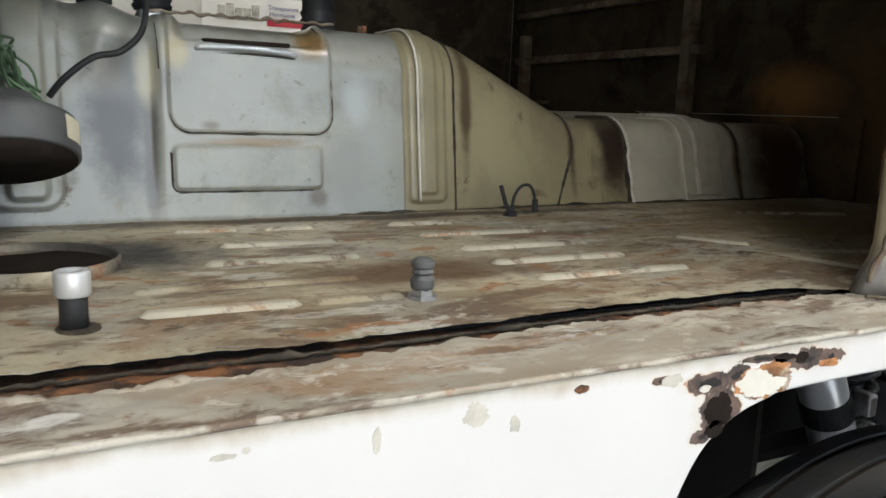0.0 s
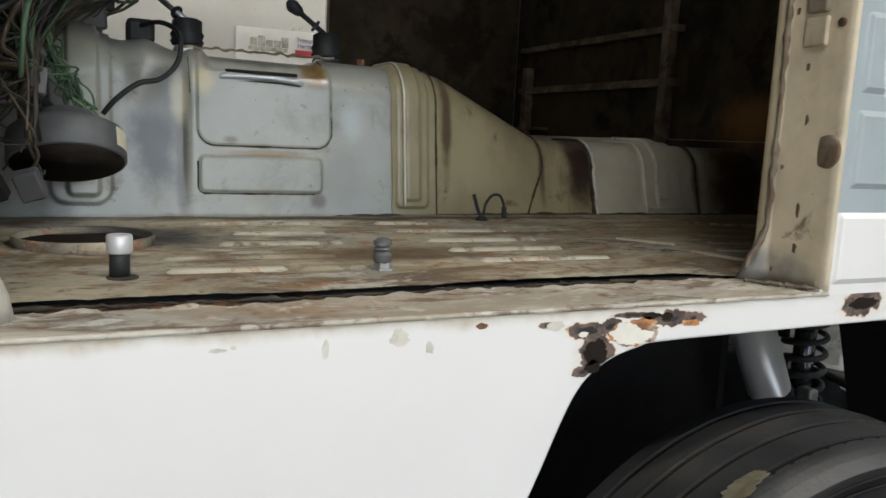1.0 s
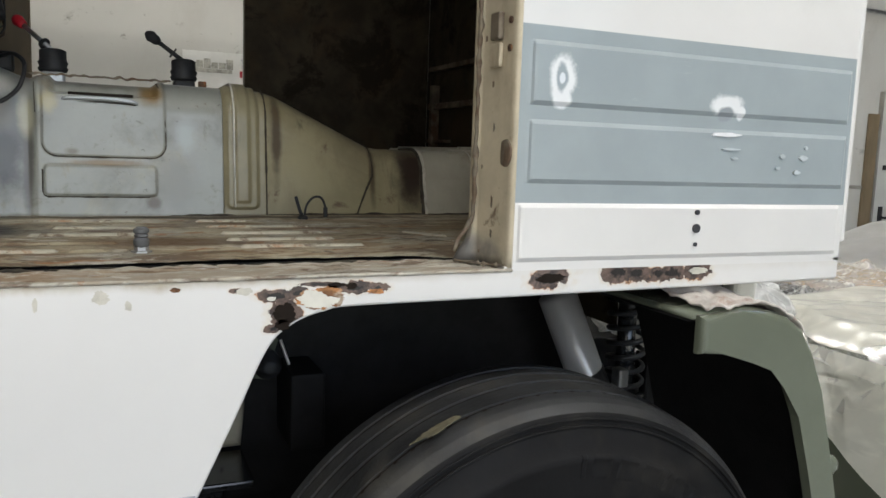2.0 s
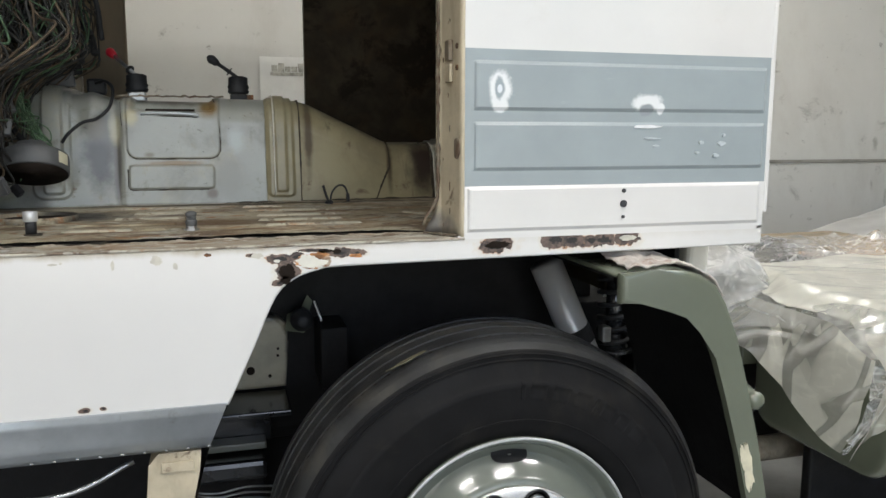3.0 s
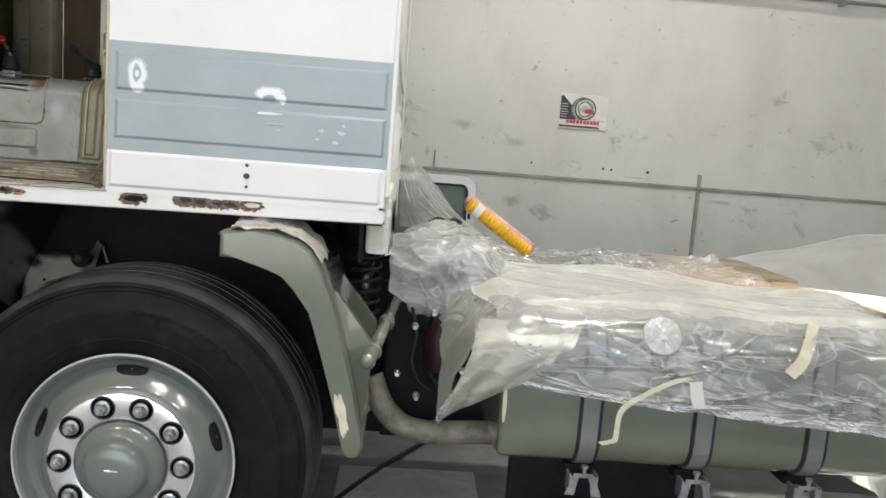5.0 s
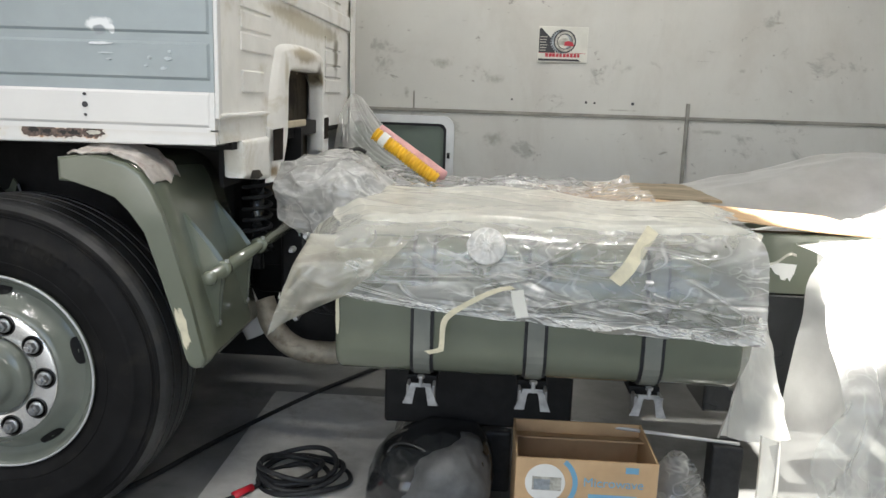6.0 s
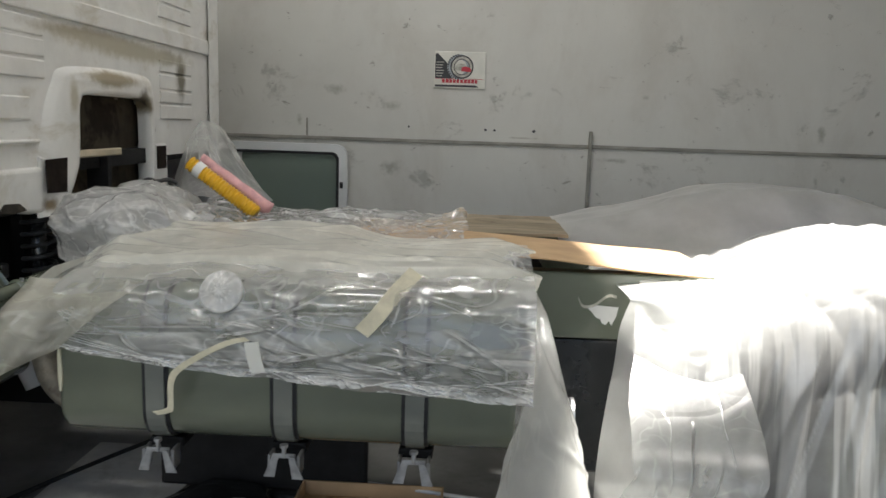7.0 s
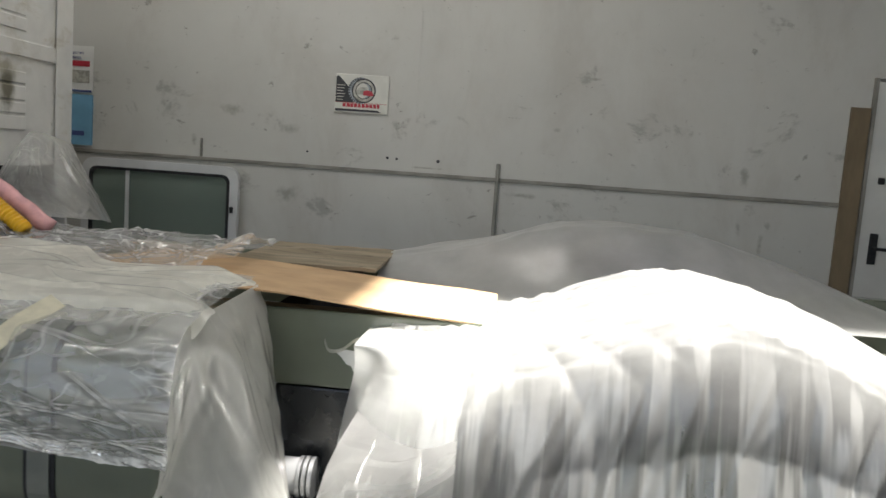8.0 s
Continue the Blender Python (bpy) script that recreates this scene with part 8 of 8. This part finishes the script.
# ---- on the floor ----
bm = bmesh.new()
prism(bm, [(0, 0), (1, 0), (1, 1), (0, 1)], 0, 0.006)
for v in bm.verts:
    x, k, z = v.co
    v.co = Vector((0.53 + 0.6 * x + 0.0 * z, -0.6 + 1.75 * z, k + 0.001))
only("floor_board", bm, M["floor_sheet"], "dusty white board lying on the floor under the truck", "board")
cb = thing("cable_coil", "coiled black cable with a red end on the floor", "cable")
for k in range(6):
    r = 0.085 + 0.012 * k
    pts = [(0.8 + 0.012 * k + r * 1.15 * math.cos(a), 0.33 + r * math.sin(a), 0.018 + 0.012 * ((k * 3) % 5) + 0.014 * math.sin(2 * a + 2 * k)) for a in (2 * math.pi * i / 40 for i in range(40))]
    part("turn", tube(bmesh.new(), pts, 0.0095, 8, closed=True), M["rubber"], cb, smooth=True)
part("lead", tube(bmesh.new(), curve_pts([(0.72, 0.25, 0.02), (0.67, 0.17, 0.018), (0.58, 0.1, 0.014), (0.4, 0.05, 0.012)]), 0.0085, 8), M["rubber"], cb, smooth=True)
part("red_grip", tube(bmesh.new(), [(0.7, 0.22, 0.022), (0.655, 0.155, 0.022)], 0.014, 10), M["red"], cb, "red plastic grip", smooth=True)
only("floor_cable", tube(bmesh.new(), curve_pts([(-0.1, -0.25, 0.012), (0.25, 0.15, 0.012), (0.45, 0.6, 0.012), (0.75, 1.2, 0.012), (1.2, 1.9, 0.012)]), 0.01, 8), M["rubber"], "black cable running across the floor", "cable", smooth=True)

box_t = thing("cardboard_box", "open brown cardboard box with a white round picture, on the floor", "box")
BX0, BX1, BY0, BY1, BZ = 1.603, 2.04, 0.0, 0.3, 0.3
for a in ((BX0, BX1, BY0, BY0 + 0.006, 0.003, BZ), (BX0, BX0 + 0.006, BY0 + 0.0062, BY1 - 0.0062, 0.003, BZ), (BX1 - 0.006, BX1, BY0 + 0.0062, BY1 - 0.0062, 0.003, BZ), (BX0, BX1, BY1 - 0.006, BY1, 0.003, BZ)):
    part("side", B(*a), M["card"], box_t)
part("bottom", B(BX0 + 0.007, BX1 - 0.007, BY0 + 0.007, BY1 - 0.007, 0.0, 0.003), M["card"], box_t)
bm = box(bmesh.new(), BX0, BX1, -0.005, 0, -0.1, 0.0, m=pose(0, BY0 + 0.2, BZ - 0.02, 75, 0, 0))
part("flap", bm, M["card"], box_t)
part("white_disc", lathe(bmesh.new(), [(0.062, 0), (0.062, -0.0012), (0.001, -0.0014)], (1.695, BY0, 0.22), "Y", 40), M["paper"], box_t)
part("display_picture", B(1.66, 1.71, BY0 - 0.0028, BY0 - 0.0018, 0.197, 0.232), M["bare"], box_t)
part("display_frame", B(1.655, 1.745, BY0 - 0.0022, BY0 - 0.0014, 0.195, 0.24), M["print_grey"], box_t)
bm = bmesh.new()
sheet(bm, lambda u, v: (1.695 + (0.085 + 0.016 * v) * math.cos(-0.6 + 1.5 * u), BY0 - 0.001, 0.22 + (0.085 + 0.016 * v) * math.sin(-0.6 + 1.5 * u)), 16, 1)
part("blue_arc", bm, M["print_blue"], box_t)
part("blue_mark", B(1.94, 1.98, BY0 - 0.0015, BY0 - 0.0005, 0.265, 0.285), M["print_blue"], box_t)
words("Microwave", 0.042, (1.905, BY0 - 0.001, 0.215), M["print_blue"], box_t)
part("word_bar", B(1.83, 1.98, BY0 - 0.0015, BY0 - 0.0005, 0.165, 0.19), M["print_blue"], box_t)

bag = thing("black_seat", "black padded moulded cover with a glossy edge on the floor", "seat cover")
def seat(cx, cy, cz, rx, ry, rz, seed):
    def fn(u, v):
        a, b = 2 * math.pi * u, math.pi * v
        d = Vector((math.sin(b) * math.cos(a), math.sin(b) * math.sin(a), math.cos(b)))
        d = Vector(math.copysign(abs(c) ** 0.8, c) for c in d)
        p = Vector((cx + rx * d.x + 0.06 * d.z, cy + ry * d.y, cz + rz * d.z - 0.1 * max(0, d.x) ** 2))
        p += d * (0.02 * noise.noise(d * 1.6 + Vector((seed, 0, 0))) + 0.006 * noise.noise(d * 6))
        p.z = max(p.z, 0.002)
        return p
    return fn
part("shell", sheet(bmesh.new(), seat(1.33, 0.2, 0.15, 0.2, 0.24, 0.16, 0), 60, 40, closed_u=True), M["gloss_black"], bag, smooth=True)
part("pad", sheet(bmesh.new(), seat(1.36, 0.1, 0.17, 0.15, 0.18, 0.13, 3), 60, 40, closed_u=True), M["grey_plastic"], bag, "dusty dark grey pad", smooth=True)
part("piping", tube(bmesh.new(), curve_pts([(1.18, 0.05, 0.12), (1.2, 0.1, 0.26), (1.3, 0.06, 0.28), (1.42, 0.0, 0.2), (1.5, -0.02, 0.08)]), 0.006, 8), M["gloss_black"], bag, smooth=True)
pp = thing("chrome_fittings", "two bright tube ends lying behind the black cover", "tube")
part("tube", tube(bmesh.new(), [(1.47, 0.36, 0.28), (1.6, 0.33, 0.255)], 0.013, 12), M["chrome"], pp, smooth=True)
part("tube", tube(bmesh.new(), [(1.49, 0.42, 0.26), (1.62, 0.4, 0.22)], 0.012, 12), M["chrome"], pp, smooth=True)
part("stand", B(1.48, 1.6, 0.33, 0.45, 0.0, 0.23, bevel=0.01), M["rubber"], pp)
rod = thing("thin_rod", "thin pale rod lying on bricks under the tank", "rod")
part("rod", tube(bmesh.new(), [(1.45, 0.4, 0.285), (2.35, 0.22, 0.285)], 0.006, 8), M["alloy"], rod, smooth=True)
part("rest", B(2.26, 2.36, 0.2, 0.28, 0.0, 0.279, bevel=0.006), M["rubber"], rod)
def wrap(u, v):
    x, y = 2.05 + 0.22 * u, 0.12 + 0.25 * v
    return Vector((x, y, 0.2 * math.sin(math.pi * min(1, 0.1 + u * 0.8)) * math.sin(math.pi * min(1, 0.1 + v * 0.8)) + crease((x, y, 0), 8, 0.012, 2) + 0.02))
film("plastic_sheet", wrap, 30, 30, "film", "ball of clear plastic wrapping on the floor")
